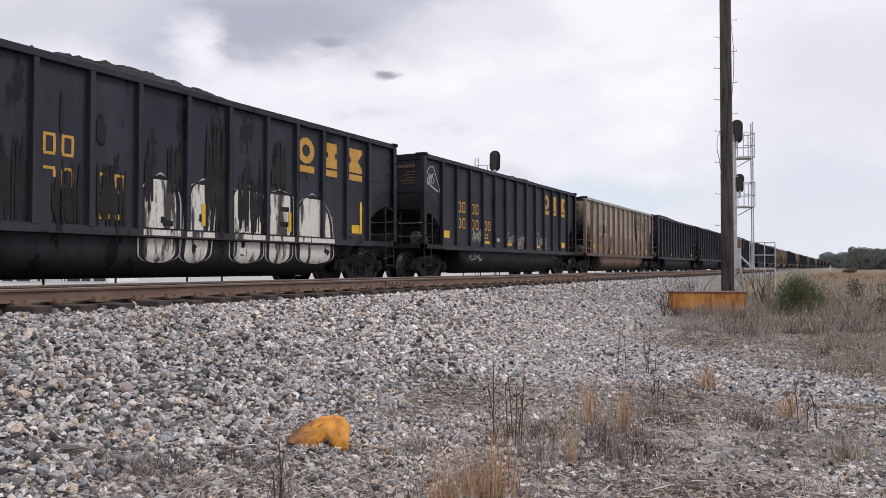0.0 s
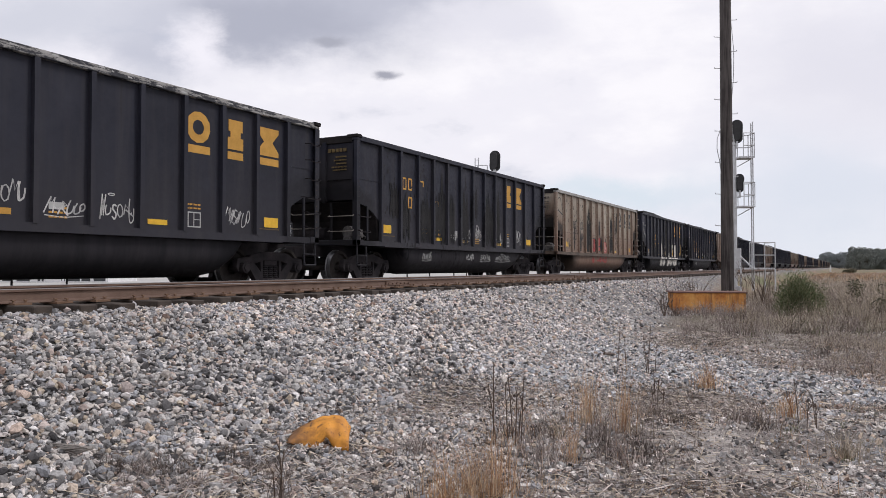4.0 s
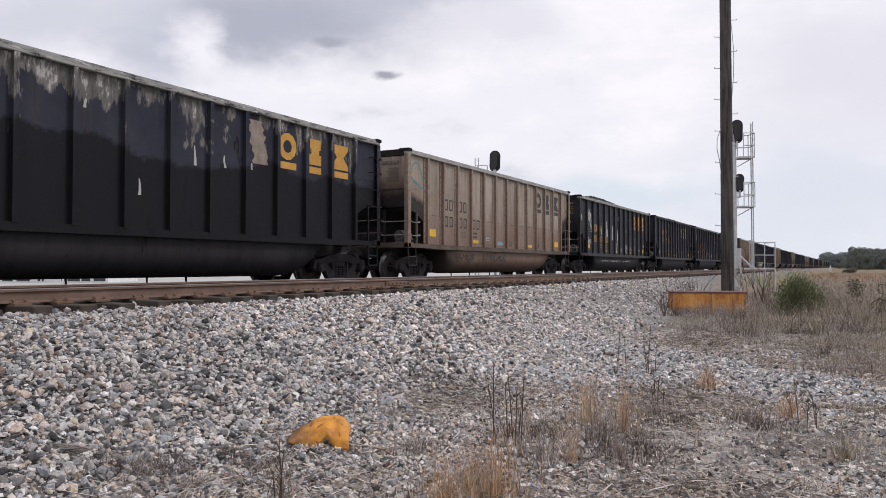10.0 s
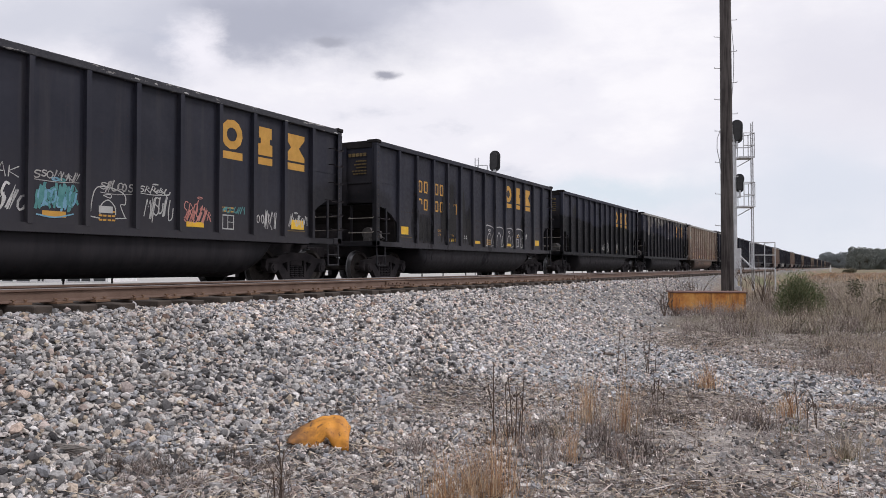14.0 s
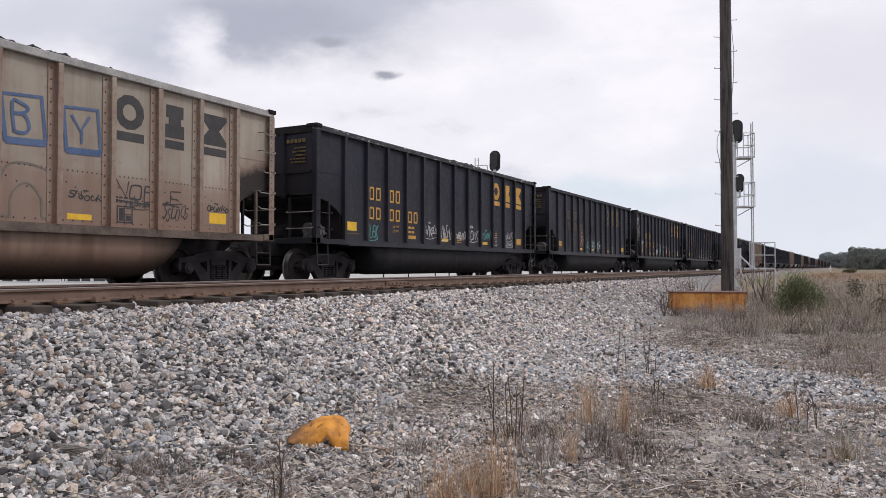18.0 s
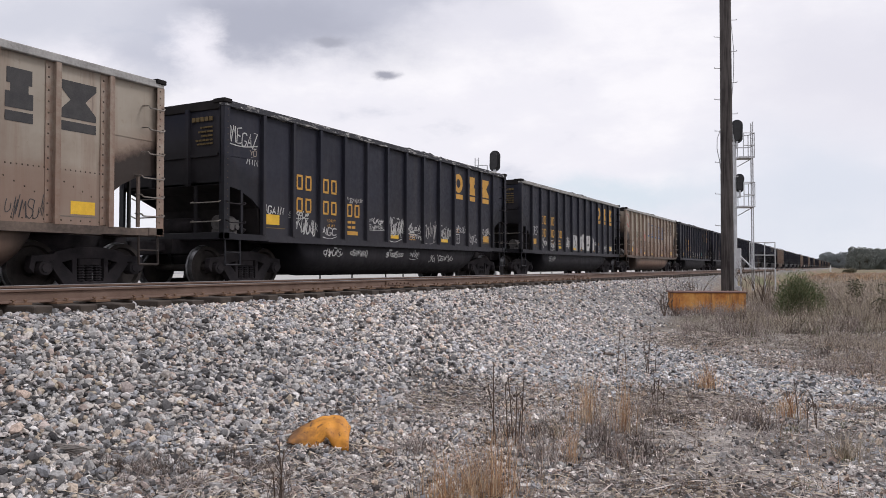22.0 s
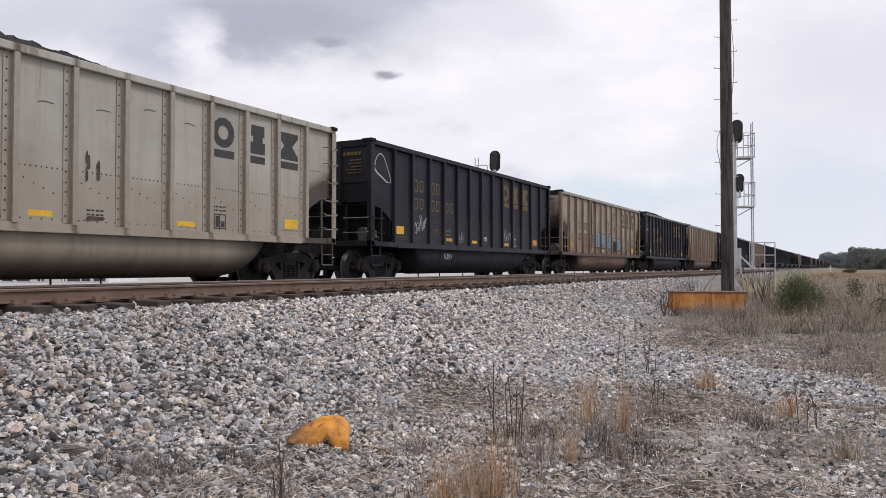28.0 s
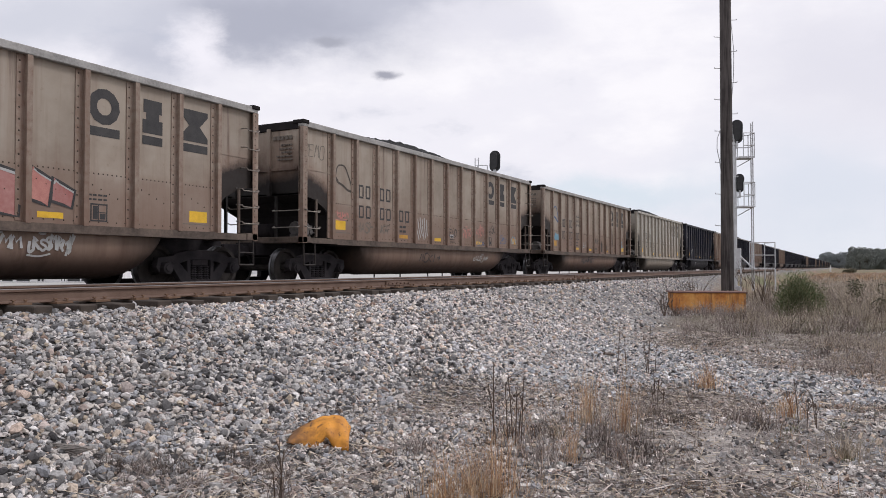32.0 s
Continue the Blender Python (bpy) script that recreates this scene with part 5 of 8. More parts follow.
def tag(car, word, x0, x1, z0, z1, mat, seed, w=0.03, rise=0.0, name="graffiti", flick=True):
    """A word written quickly with a spray can."""
    rng = random.Random(seed)
    bm = bmesh.new()
    step = (x1 - x0) / len(word)
    for i, ch in enumerate(word):
        if ch == " ":
            continue
        k = rng.uniform(.85, 1.12)
        for line in glyph(ch, x0 + i * step, z0 + rise * i / len(word) + rng.uniform(-.06, .06) * (z1 - z0), step * 0.78, (z1 - z0) * k, rng):
            stroke(bm, line, w)
    if flick and rng.random() < 0.5:
        stroke(bm, curve_pts([(x0, z0 - .05), ((x0 + x1) / 2, z0 - .09), (x1, z0 - .02)]), w * .8)
    return part(name, bm, mat, car)


def scrawl(car, x0, x1, z0, z1, mat, seed, w=0.03, n=4, name="graffiti"):
    """A tag that nobody can read: hooks, slashes and loops run over one another."""
    rng = random.Random(seed)
    bm = bmesh.new()
    n += 2
    step, h = (x1 - x0) / n, z1 - z0
    lean = rng.uniform(-.05, .3) * h
    for i in range(n):
        x = x0 + (i + rng.uniform(-.2, .2)) * step
        top, low = z1 + rng.uniform(-.35, .08) * h, z0 + rng.uniform(-.06, .3) * h
        mid, k = (top + low) / 2, step * rng.uniform(1.0, 1.7)
        form = rng.randrange(6)
        if form == 0:       # down stroke that hooks up
            pts = curve_pts([(x + k * .25, top), (x + k * .1, mid), (x + k * .2, low), (x + k * .7, low + .1 * h), (x + k * .8, mid + .1 * h)], 4)
        elif form == 1:     # loop
            pts = [(x + k * (.45 + .35 * math.cos(a)), mid + (top - low) * .40 * math.sin(a)) for a in (0.6 + 0.8 * q for q in range(9))]
        elif form == 2:     # slashes to and fro
            pts = [(x + k * .1 * q + (k * .25 if q % 2 else 0), (top if q % 2 else low) + rng.uniform(-.12, .12) * h) for q in range(6)]
        elif form == 3:     # back-turned curve
            pts = curve_pts([(x + k * .8, top - .05 * h), (x + k * .3, top), (x + k * .15, mid + .12 * h), (x + k * .7, mid - .08 * h), (x + k * .4, low), (x, low + .12 * h)], 4)
        elif form == 4:     # upright with a kicked leg and an arrow end
            pts = [(x + k * .1, low), (x + k * .3, top), (x + k * .75, top - .25 * h), (x + k * .3, mid), (x + k * 1.1, low - .05 * h), (x + k * .9, low + .12 * h)]
        else:               # pointed arch
            pts = [(x, low), (x + k * .35, top + .05 * h), (x + k * .55, mid), (x + k * .8, top), (x + k, low)]
        stroke(bm, [(p + lean * (q - z0) / max(h, .01), q) for p, q in pts], w * rng.uniform(.65, 1.05))
    if rng.random() < 0.4:
        y = z0 - .12 * h
        stroke(bm, curve_pts([(x0, y), (x0 + (x1 - x0) * .5, y - .08 * h), (x1, y + .08 * h)]), w * .5)
    if rng.random() < 0.4:
        cx, cz = x0 + (x1 - x0) * rng.uniform(.3, .7), z1 + .14 * h
        stroke(bm, [(cx + step * .6 * math.cos(a), cz + .05 * h * math.sin(a)) for a in (0.8 * q for q in range(9))], w * .5)
    return part(name, bm, mat, car)


def fat_shape(car, x0, x1, z0, z1, fill, line, halo, lean, slots, dome):
    """A fat block of spray paint that runs from the sheet down over the round belly: pale edge, dark line, fill, then dark slots."""
    cx, half = (x0 + x1) / 2, (x1 - x0) / 2
    for name, mat, more, lift in (("graffiti_edge", halo, .06, 0.001), ("graffiti_line", line, .025, 0.0025), ("graffiti_fill", fill, -.075, 0.004)):
        for lo, hi in ((SILL1 + .01, z1), (z0, SILL0 - .04)):
            bm = bmesh.new()
            last = None
            for k in range(15):
                z = lo + (hi + (more if hi == z1 else 0) - lo) * k / 14
                up, dn = max(0.0, (z - (z1 - dome)) / dome), max(0.0, (z0 + .25 - z) / .25)
                r = (half + more) * max(0.003, 1 - min(1, up) ** 2.4) ** .5 * max(0.05, 1 - dn ** 3) ** .5
                sh = lean * (z - 1.2)
                y = -SHEET - 0.006 - lift + tub_in(z)
                row = [bm.verts.new((cx + sh + r * q, y, z)) for q in (-1, -.3, .3, 1)]
                if last:
                    for q in range(3):
                        bm.faces.new((last[q], last[q + 1], row[q + 1], row[q]))
                last = row
            part(name, bm, mat, car)
    bm = bmesh.new()
    slab(bm, [(cx - half, SILL0 + .012), (cx + half, SILL0 + .012), (cx + half, SILL1 - .03), (cx - half, SILL1 - .03)], 0.0, 0.0012, -FACE + 0.018)
    part("graffiti_fill", bm, fill, car)
    bm = bmesh.new()
    for u, v, du, dv in slots:
        z = z0 + v * (z1 - z0)
        x = cx + u * half + lean * (z - 1.2)
        stroke(bm, [(x, z), (x + du, z + dv * .5), (x + du * .6, z + dv)], 0.11, 0.009)
    part("graffiti_line", bm, line, car)


def bubble(car, spots, z0, z1, fill, line, seed):
    """Fat rounded fill shapes with a line round each and one inside."""
    rng = random.Random(seed)
    for i, (x0, x1) in enumerate(spots):
        cx, cz = (x0 + x1) / 2, (z0 + z1) / 2 + rng.uniform(-.05, .05)
        rx, rz = (x1 - x0) / 2, (z1 - z0) / 2
        loop = []
        for k in range(22):
            a = 2 * math.pi * k / 22
            r = (abs(math.cos(a)) ** 3 + abs(math.sin(a)) ** 3) ** (-1 / 3) * (1 + 0.08 * math.sin(3 * a + 2 * i) + rng.uniform(-.03, .03))
            loop.append((cx + rx * r * math.cos(a) + 0.2 * rx * math.sin(a) * (1 if i % 2 else -1), max(SILL1 + .03, cz + rz * r * math.sin(a))))
        bm = bmesh.new()
        slab(bm, loop, 0.0008 * (i % 3))
        part("graffiti_fill", bm, fill, car)
        bm = bmesh.new()
        stroke(bm, [(cx + (p - cx) * .97, cz + (q - cz) * .97) for p, q in loop + [loop[0]]], 0.045, 0.004)
        stroke(bm, curve_pts([(cx + rx * rng.uniform(-.3, .4), cz + rz * (.7 - .4 * k)) for k in range(4)]), 0.05, 0.004)
        if i % 2:
            stroke(bm, [(cx - rx * .5, cz - rz * .25), (cx + rx * .45, cz - rz * .2)], 0.06, 0.004)
        part("graffiti_line", bm, line, car)


def outlines(car, spots, z0, z1, mat, seed, w=0.03):
    """Open outlines of tall letters, drawn with one thin line, that cannot be read."""
    rng = random.Random(seed)
    for i, (a, b) in enumerate(spots):
        m, h = (a + b) / 2, z1 - z0
        bm = bmesh.new()
        r = lambda v=.05: rng.uniform(-v, v)
        stroke(bm, curve_pts([(a, z0 + r()), (a + .08, z1 - .15 * h + r()), (m - .05 + r(), z1 + r()), (b - .04, z1 - .12 * h), (b, z0 + .55 * h + r()), (b - .1, z0 + .45 * h), (b + r(), z0)], 4), w)
        stroke(bm, curve_pts([(a + .2, z0 + r()), (a + .22, z0 + .4 * h), (m, z0 + .62 * h + r()), (b - .22, z0 + .38 * h), (b - .2, z0 + r())], 4), w)
        stroke(bm, [(a - .03, z0), (a + .2, z0 - .03)], w)
        stroke(bm, [(b - .2, z0 - .02), (b + .03, z0)], w)
        if i % 2 == 0:
            stroke(bm, curve_pts([(m - .1, z1 - .25 * h), (m + .06, z1 - .2 * h), (m + .05, z1 - .33 * h), (m - .1, z1 - .25 * h)], 3), w * .8)
        part("graffiti", bm, mat, car)


def framed(car, spots, word, line, ink, fill=None, w=0.065, seed=1):
    """Tilted squares, one to a bay, each with a letter in it."""
    rng = random.Random(seed)
    for (x0, x1, z0, z1), ch in zip(spots, word):
        t = rng.uniform(.03, .08)
        ring = [(x0 + t, z0), (x0 - t * .3, z1 - t * .4), (x1 - t, z1 + t * .5), (x1 + t * .2, z0 + t * .5)]
        if fill:
            bm = bmesh.new()
            slab(bm, ring)
            part("graffiti_fill", bm, fill, car)
        bm = bmesh.new()
        stroke(bm, ring + ring[:2], w * (.5 if fill else 1), 0.003)
        stroke(bm, [ring[0], ring[3]], w * 1.5, 0.004)
        part("graffiti_frame", bm, line, car)
        bm = bmesh.new()
        for p in glyph(ch, x0 + .26 * (x1 - x0), z0 + .2 * (z1 - z0), .48 * (x1 - x0), .62 * (z1 - z0), rng, -0.08):
            stroke(bm, p, 0.05, 0.007)
        part("graffiti_letter", bm, ink, car)


def bare(car, x0, x1, z0, z1, mat, seed, lift=0.0, top=0.35, name="bare_patch", label="ragged pale patch where paint has gone"):
    """A ragged upright patch: broad below, torn to a point above (or the other way up where top is over 1)."""
    rng = random.Random(seed)
    n = max(7, int((z1 - z0) / 0.045))
    left, right = [], []
    for k in range(n + 1):
        v = k / n
        half = (x1 - x0) / 2 * (1 - (1 - top) * v if top <= 1 else 1 / top + (1 - 1 / top) * v)
        cx = (x0 + x1) / 2 + (x1 - x0) * .15 * math.sin(3 * v + seed)
        z = z0 + (z1 - z0) * v
        left.append((cx - half * (.8 + .45 * noise.noise((seed * 1.7, k * .33, 0)) + rng.uniform(-.06, .06)), z + rng.uniform(-.008, .008)))
        right.append((cx + half * (.8 + .45 * noise.noise((seed * 1.7, k * .33, 9)) + rng.uniform(-.06, .06)), z + rng.uniform(-.008, .008)))
    bm = bmesh.new()
    slab(bm, left + right[::-1], lift)
    part(name, bm, mat, car, label)


def drips(car, spots, mat, seed, lift=0.011):
    """Black coal water that has run down the sheets: (left, right, low, high)."""
    for i, (x0, x1, z0, z1) in enumerate(spots):
        rng = random.Random(seed + i)
        bm = bmesh.new()
        n = max(2, int((x1 - x0) / 0.035))
        for k in range(n):
            u = (k + .5) / n
            crown = 1 - abs(2 * u - 1) * rng.uniform(.2, .9)
            top = z0 + (z1 - z0) * min(1.0, rng.uniform(.25, .75) + .45 * crown)
            low = max(z0, z0 + (z1 - z0) * rng.uniform(-.15, .22))
            x, w = x0 + (x1 - x0) * u + rng.uniform(-.02, .02), rng.uniform(.018, .05)
            m = low + (top - low) * rng.uniform(.3, .7)
            slab(bm, [(x - w * .5, low), (x, low - .03), (x + w * .6, low + .02), (x + w * rng.uniform(.5, 1.1), m), (x + w * .5, top - .1 * (top - low)), (x + w * .1, top), (x - w * .4, top - .06 * (top - low)), (x - w * rng.uniform(.5, 1.1), m - .1)], lift + .0004 * (k % 5))
        part("coal_stain", bm, mat, car, "black coal-water stain over the paint")


def flecks(car, x0, x1, z0, z1, n, mat, seed, tall=0.16):
    """A scatter of small upright splashes, one coat."""
    rng = random.Random(seed)
    bm = bmesh.new()
    for _ in range(n):
        x, z, h, w = rng.uniform(x0, x1), rng.uniform(z0, z1), rng.uniform(.03, tall), rng.uniform(.012, .035)
        slab(bm, [(x - w, z), (x, z - .02), (x + w, z + .01), (x + w * .8, z + h * .8), (x + w * .1, z + h), (x - w * .9, z + h * .7)], 0.010)
    part("splashes", bm, mat, car, "black coal-water splashes")["kind"] = "stuff"


GROUPS = {0: ".. xx .. ux xx", 2: "xx u. .x .. u.", 4: "xx xu xx .u xx", 9: "xx xx ux xx xx", 10: "xx ux xx xx xx", 11: "xx xx .x xx ux", 7: ".. .. .. .. ..", 8: ".. .. .. .. ..", 1: "xx xx xx .x .x"}


def mark_all():
    for j, car in CARS.items():
        if j < -4 or j > 24:
            continue
        S = BUILD.get(j, "L")
        H, bays, at = frame_of(S)
        kind = LOOKS[j][0]
        dark = kind == "black"
        RIVETED[0] = not dark or j in RIVET_SHEETS
        ink = (M_GOLDFADE if j in (11, 19) else M_GOLD) if dark else M_INK

        def B(b):
            i = max(0, min(int(b), bays - 1))
            return at[i] + (b - i) * (at[i + 1] - at[i])

        def E(u):               # metres from the rear corner
            return -H + u

        if j >= -2:
            emblem(car, at, 8 if S != "L" else 9, ink, (0,) if j == 2 else ())
            if j not in (7, 8):
                stencils(car, at, ink, 0.44 if S == "S" else 0.0, GROUPS.get(j, "xx xx xx xx xx"))
        if j not in (7, 8):
            patches(car, at, dark, j % 7)
        end_text(car, H, M_GOLDFADE if dark else M_INKFADE)
        eggs = {-1: M_PALE, 1: M_INK, 3: M_WHITE, 6: M_TEAL, 13: M_RED, 16: M_INK, 17: M_PALE, 19: M_PALE}
        if j in eggs:
            egg(car, E(0.12), 2.82, eggs[j], j, 0.032 if dark else 0.042, .84)
        if j == -1:
            scrawl(car, E(.25), E(.8), 3.0, 3.4, M_PALE, 190, .03, 3)
            for k in (2, 5, 6, 8):
                scrawl(car, B(k + .2), B(k + .9), 1.3, 1.8, M_PALE, 191 + k, .03, 3)
            scrawl(car, B(2.0), B(3.0), 0.7, 0.92, M_PALE, 199, .03, 4, "tub_graffiti")
        elif j == 0:
            for a, b, lean, slots, dome in ((4.08, 4.86, 0.0, ((.1, .46, .26, .0), (.12, .46, .0, .12)), .6), (4.98, 5.62, .12, ((.05, .5, .03, .16), (-.1, .22, -.05, -.14)), .35), (6.1, 6.94, 0.0, ((-.3, .1, .02, .5), (.3, .35, .0, .4)), .25),
                                            (7.08, 7.9, 0.0, ((.0, .76, .3, .0), (-.05, .55, .3, .0)), .12), (8.06, 9.45, -.1, ((.5, .2, .2, -.1),), .85)):
                fat_shape(car, B(a), B(b), .55, 2.2, M_WORN, M_DRIP, M_PALE, lean, slots, dome)
            drips(car, [(B(5.45), B(6.12), 1.2, 3.5), (B(6.25), B(6.9), 1.25, 2.9), (B(7.2), B(7.65), 2.2, 3.4), (B(4.15), B(4.3), 1.5, 2.9), (B(4.62), B(4.95), 1.9, 3.0), (B(3.15), B(3.75), 1.2, 2.3),
                        (B(3.1), B(3.3), 2.5, 3.3), (B(1.3), B(1.95), 1.2, 2.6), (B(2.35), B(2.85), 1.2, 2.3), (B(2.45), B(2.55), 2.7, 3.6)], M_DRIP, 400)
            for b, z0, z1 in ((5.36, 1.3, 1.75), (7.76, 1.28, 1.74), (10.64, 1.4, 2.2), (.12, 1.4, 2.2)):
                bm = bmesh.new()
                rect(bm, B(b), B(b) + .1, z0, z1, 0.014)
                part("reflector", bm, M_YELLOW, car, "upright yellow reflective strip")
            tag(car, "BABY I'M", E(.26), E(1.34), 3.16, 3.38, M_PALE, 8, .022, -.12, flick=False)
            tag(car, "FORREAL", E(.38), E(1.34), 2.84, 3.05, M_PALE, 9, .022, -.5, flick=False)
            scrawl(car, B(.25), B(.85), 1.35, 1.68, M_PALE, 10, .03, 4)
        elif j == 1:
            bubble(car, [(B(4.08), B(4.86)), (B(5.15), B(5.9))], 1.27, 2.0, M_RED, M_INK, 3)
            bubble(car, [(B(6.1), B(6.8))], 1.27, 1.85, M_PINK, M_RED, 4)
            for b0, b1 in ((4.3, 4.6), (5.0, 6.8)):
                scrawl(car, B(b0), B(b1), .72, 1.0, M_RED, 31 + int(b0), .08, 4, "tub_graffiti")
            drips(car, [(B(3.35), B(3.95), 1.25, 3.2), (B(7.1), B(7.9), 1.25, 2.3), (B(7.5), B(7.9), 2.2, 3.3), (B(2.0), B(2.45), 1.25, 2.7), (B(8.05), B(8.5), 2.0, 3.7), (B(8.6), B(8.95), 2.3, 3.6), (B(5.0), B(5.12), 1.3, 3.0),
                        (B(5.35), B(5.6), 2.1, 3.0), (B(3.05), B(3.6), 1.25, 2.0), (B(1.4), B(1.55), 1.3, 2.9), (B(5.6), B(5.95), 1.3, 2.1), (B(4.75), B(4.95), 1.25, 2.0), (B(3.6), B(3.75), 2.8, 3.6)], M_DRIP, 430)
            for k, n in ((0, 12), (1, 26), (2, 30), (3, 20), (4, 12), (6, 20), (7, 40), (8, 60), (9, 18), (10, 12)):
                flecks(car, B(k + .12), B(k + .95), 1.4, 3.6, n, M_DRIP, 460 + k)
            scrawl(car, B(0.2), B(1.0), 1.4, 1.75, M_INKFADE, 4, .06, 4)
        elif j == 2:
            drips(car, [(B(1.15), B(1.6), 1.3, 2.7), (B(2.1), B(2.9), 1.25, 2.7), (B(3.1), B(3.9), 1.25, 2.9), (B(4.05), B(4.6), 1.25, 2.9), (B(5.2), B(5.7), 1.25, 3.1), (B(6.2), B(6.5), 2.1, 3.4), (B(7.1), B(7.9), 1.25, 3.2),
                        (B(8.1), B(8.6), 1.3, 3.4), (B(3.6), B(3.75), 2.6, 3.5), (B(.5), B(.95), 1.9, 2.9)], M_DRIP, 480)
            flecks(car, B(0.1), B(2.9), 1.8, 3.6, 60, M_DRIP, 499)
            for b0, b1, z1 in ((4.55, 4.8, 1.65), (5.2, 5.8, 1.75), (6.3, 6.8, 1.85), (8.2, 8.8, 1.7), (10.1, 10.7, 1.9)):
                scrawl(car, B(b0), B(b1), 1.38, z1, M_PALE, int(b0 * 10), .03, 3)
            for b0, b1 in ((2.4, 3.0), (5.6, 6.2), (6.8, 7.7), (8.2, 9.6)):
                scrawl(car, B(b0), B(b1), 0.7, 0.92, M_PALE, int(b0 * 7), .03, 4, "tub_graffiti")
        elif j == 3:
            for b, z0, z1 in ((0.1, 1.68, 1.95), (2.15, 1.3, 1.55), (4.15, 1.35, 1.95), (5.15, 1.4, 1.9), (6.2, 1.35, 1.6), (7.2, 1.3, 1.7), (10.1, 1.35, 1.7)):
                scrawl(car, B(b), B(b + .7), z0, z1, M_WHITE, int(b * 10), .03, 4)
            bare(car, B(11.02), B(11.12), 2.9, 3.6, M_PALE, 13, .004, .8)
        elif j == 4:
            scrawl(car, B(8.12), B(8.85), 1.40, 1.85, M_NAVY, 8, .05, 4)
            scrawl(car, B(8.2), B(8.7), 1.45, 1.9, M_BLUE, 18, .03, 3)
            scrawl(car, B(10.15), B(10.6), 1.62, 1.78, M_PALE, 9, .02, 3)
        elif j == 5:
            for k, (a, b, z0, z1) in enumerate(((2.03, 2.14, 2.25, 3.0), (1.72, 1.84, 2.35, 2.7), (2.5, 2.68, 2.2, 2.55), (3.45, 3.8, 2.1, 2.95), (4.55, 4.82, 1.97, 2.75), (5.62, 5.84, 1.93, 2.6), (6.14, 6.42, 1.9, 2.55),
                                                  (6.3, 6.36, 2.9, 3.2), (7.5, 7.58, 2.4, 2.65), (10.1, 10.2, 1.8, 2.0), (5.9, 5.97, 3.1, 3.4), (11.6, 11.8, 1.7, 1.85))):
                bare(car, B(a), B(b), z0, z1, M_CHALK, 200 + k)
            bare(car, E(.38), E(.62), 2.78, 3.08, M_CHALK, 220)
            scrawl(car, B(.1), B(.85), 2.75, 3.3, M_WHITE, 33, .05, 4)
            scrawl(car, B(.65), B(1.05), 2.35, 2.8, M_PALE, 34, .05, 2)
            scrawl(car, B(.12), B(.75), 1.7, 1.92, M_WHITE, 35, .05, 4)
            for b, z0, z1 in ((5.1, 1.3, 1.85), (7.15, 1.25, 1.85), (8.1, 1.35, 1.8), (10.1, 1.4, 1.6)):
                scrawl(car, B(b), B(b + .6), z0, z1, M_WHITE, int(b * 9), .035, 3)
            bm = bmesh.new()
            rng = random.Random(61)
            for _ in range(90):
                x = B(rng.uniform(2.3, 8.3))
                z = .80 + rng.uniform(-.02, .03)
                stroke(bm, [(x, z), (x + rng.uniform(.03, .14), z + rng.uniform(-.03, .05))], rng.uniform(.015, .04))
            part("scuff", bm, M_PALE, car, "pale scuff along the belly")
        elif j == 6:
            scrawl(car, B(1.7), B(3.3), 0.68, 0.92, M_STAIN, 25, .07, 5, "tub_graffiti")
            scrawl(car, B(4.0), B(6.0), 0.68, 0.94, M_STAIN, 26, .07, 6, "tub_graffiti")
            scrawl(car, B(5.2), B(5.8), 1.3, 1.4, M_BLUE, 27, .05, 3)
            drips(car, [(B(4.12), B(4.2), 1.5, 3.1), (B(4.65), B(4.72), 1.6, 2.9)], M_STAIN, 510, 0.003)
        elif j == 7:
            bare(car, B(.12), B(.9), 2.6, 3.78, M_DUSTY2, 240, 0.0, 1.0)
            bare(car, B(8.15), B(8.7), 2.75, 3.7, M_DUSTY, 253, 0.0, 1.0)
            bare(car, E(.32), E(.6), 3.3, 3.48, M_PALE, 270, 0, .9)
            for k, (a, z0, z1) in enumerate(((1.1, 2.55, 2.85), (1.75, 2.1, 2.35), (2.1, 2.1, 2.2), (5.3, 1.8, 2.1), (6.6, 2.5, 2.9), (7.4, 2.55, 2.8), (8.2, 2.6, 2.75), (4.2, 3.2, 3.35))):
                bare(car, B(a), B(a + .08), z0, z1, M_PALE, 280 + k, 0, .5)
            flecks(car, B(.3), B(.85), 3.1, 3.5, 14, M_RIVET, 272, .1)
        elif j == 8:
            scrawl(car, B(5.1), B(5.85), 1.35, 1.68, M_PALE, 36, .035, 4)
            scrawl(car, B(6.2), B(6.75), 1.4, 1.85, M_PALE, 37, .025, 3)
            scrawl(car, B(8.15), B(8.8), 1.4, 1.8, M_RIMGREY, 38, .02, 4)
            scrawl(car, B(10.2), B(10.7), 1.35, 1.7, M_RIMGREY, 39, .02, 3)
            drips(car, [(B(4.1), B(4.4), 2.4, 3.3), (B(5.2), B(5.4), 2.5, 3.1), (B(.4), B(.9), 2.9, 3.5)], M_DRIP, 520, 0.002)
            for k in (0, 1):
                bm = bmesh.new()
                rect(bm, B((3, 8)[k] + .2), B((3, 8)[k] + .6), 1.29, 1.38)
                part("reflector", bm, M_GOLDFADE, car, "dirty yellow reflective patch")
        elif j == 9:
            outlines(car, [(B(6.15), B(6.95)), (B(7.05), B(7.9)), (B(8.1), B(8.9)), (B(9.05), B(9.95))], 1.26, 2.0, M_WHITE, 40)
            scrawl(car, B(10.15), B(10.4), 1.6, 1.85, M_PALE, 44, .025, 2)
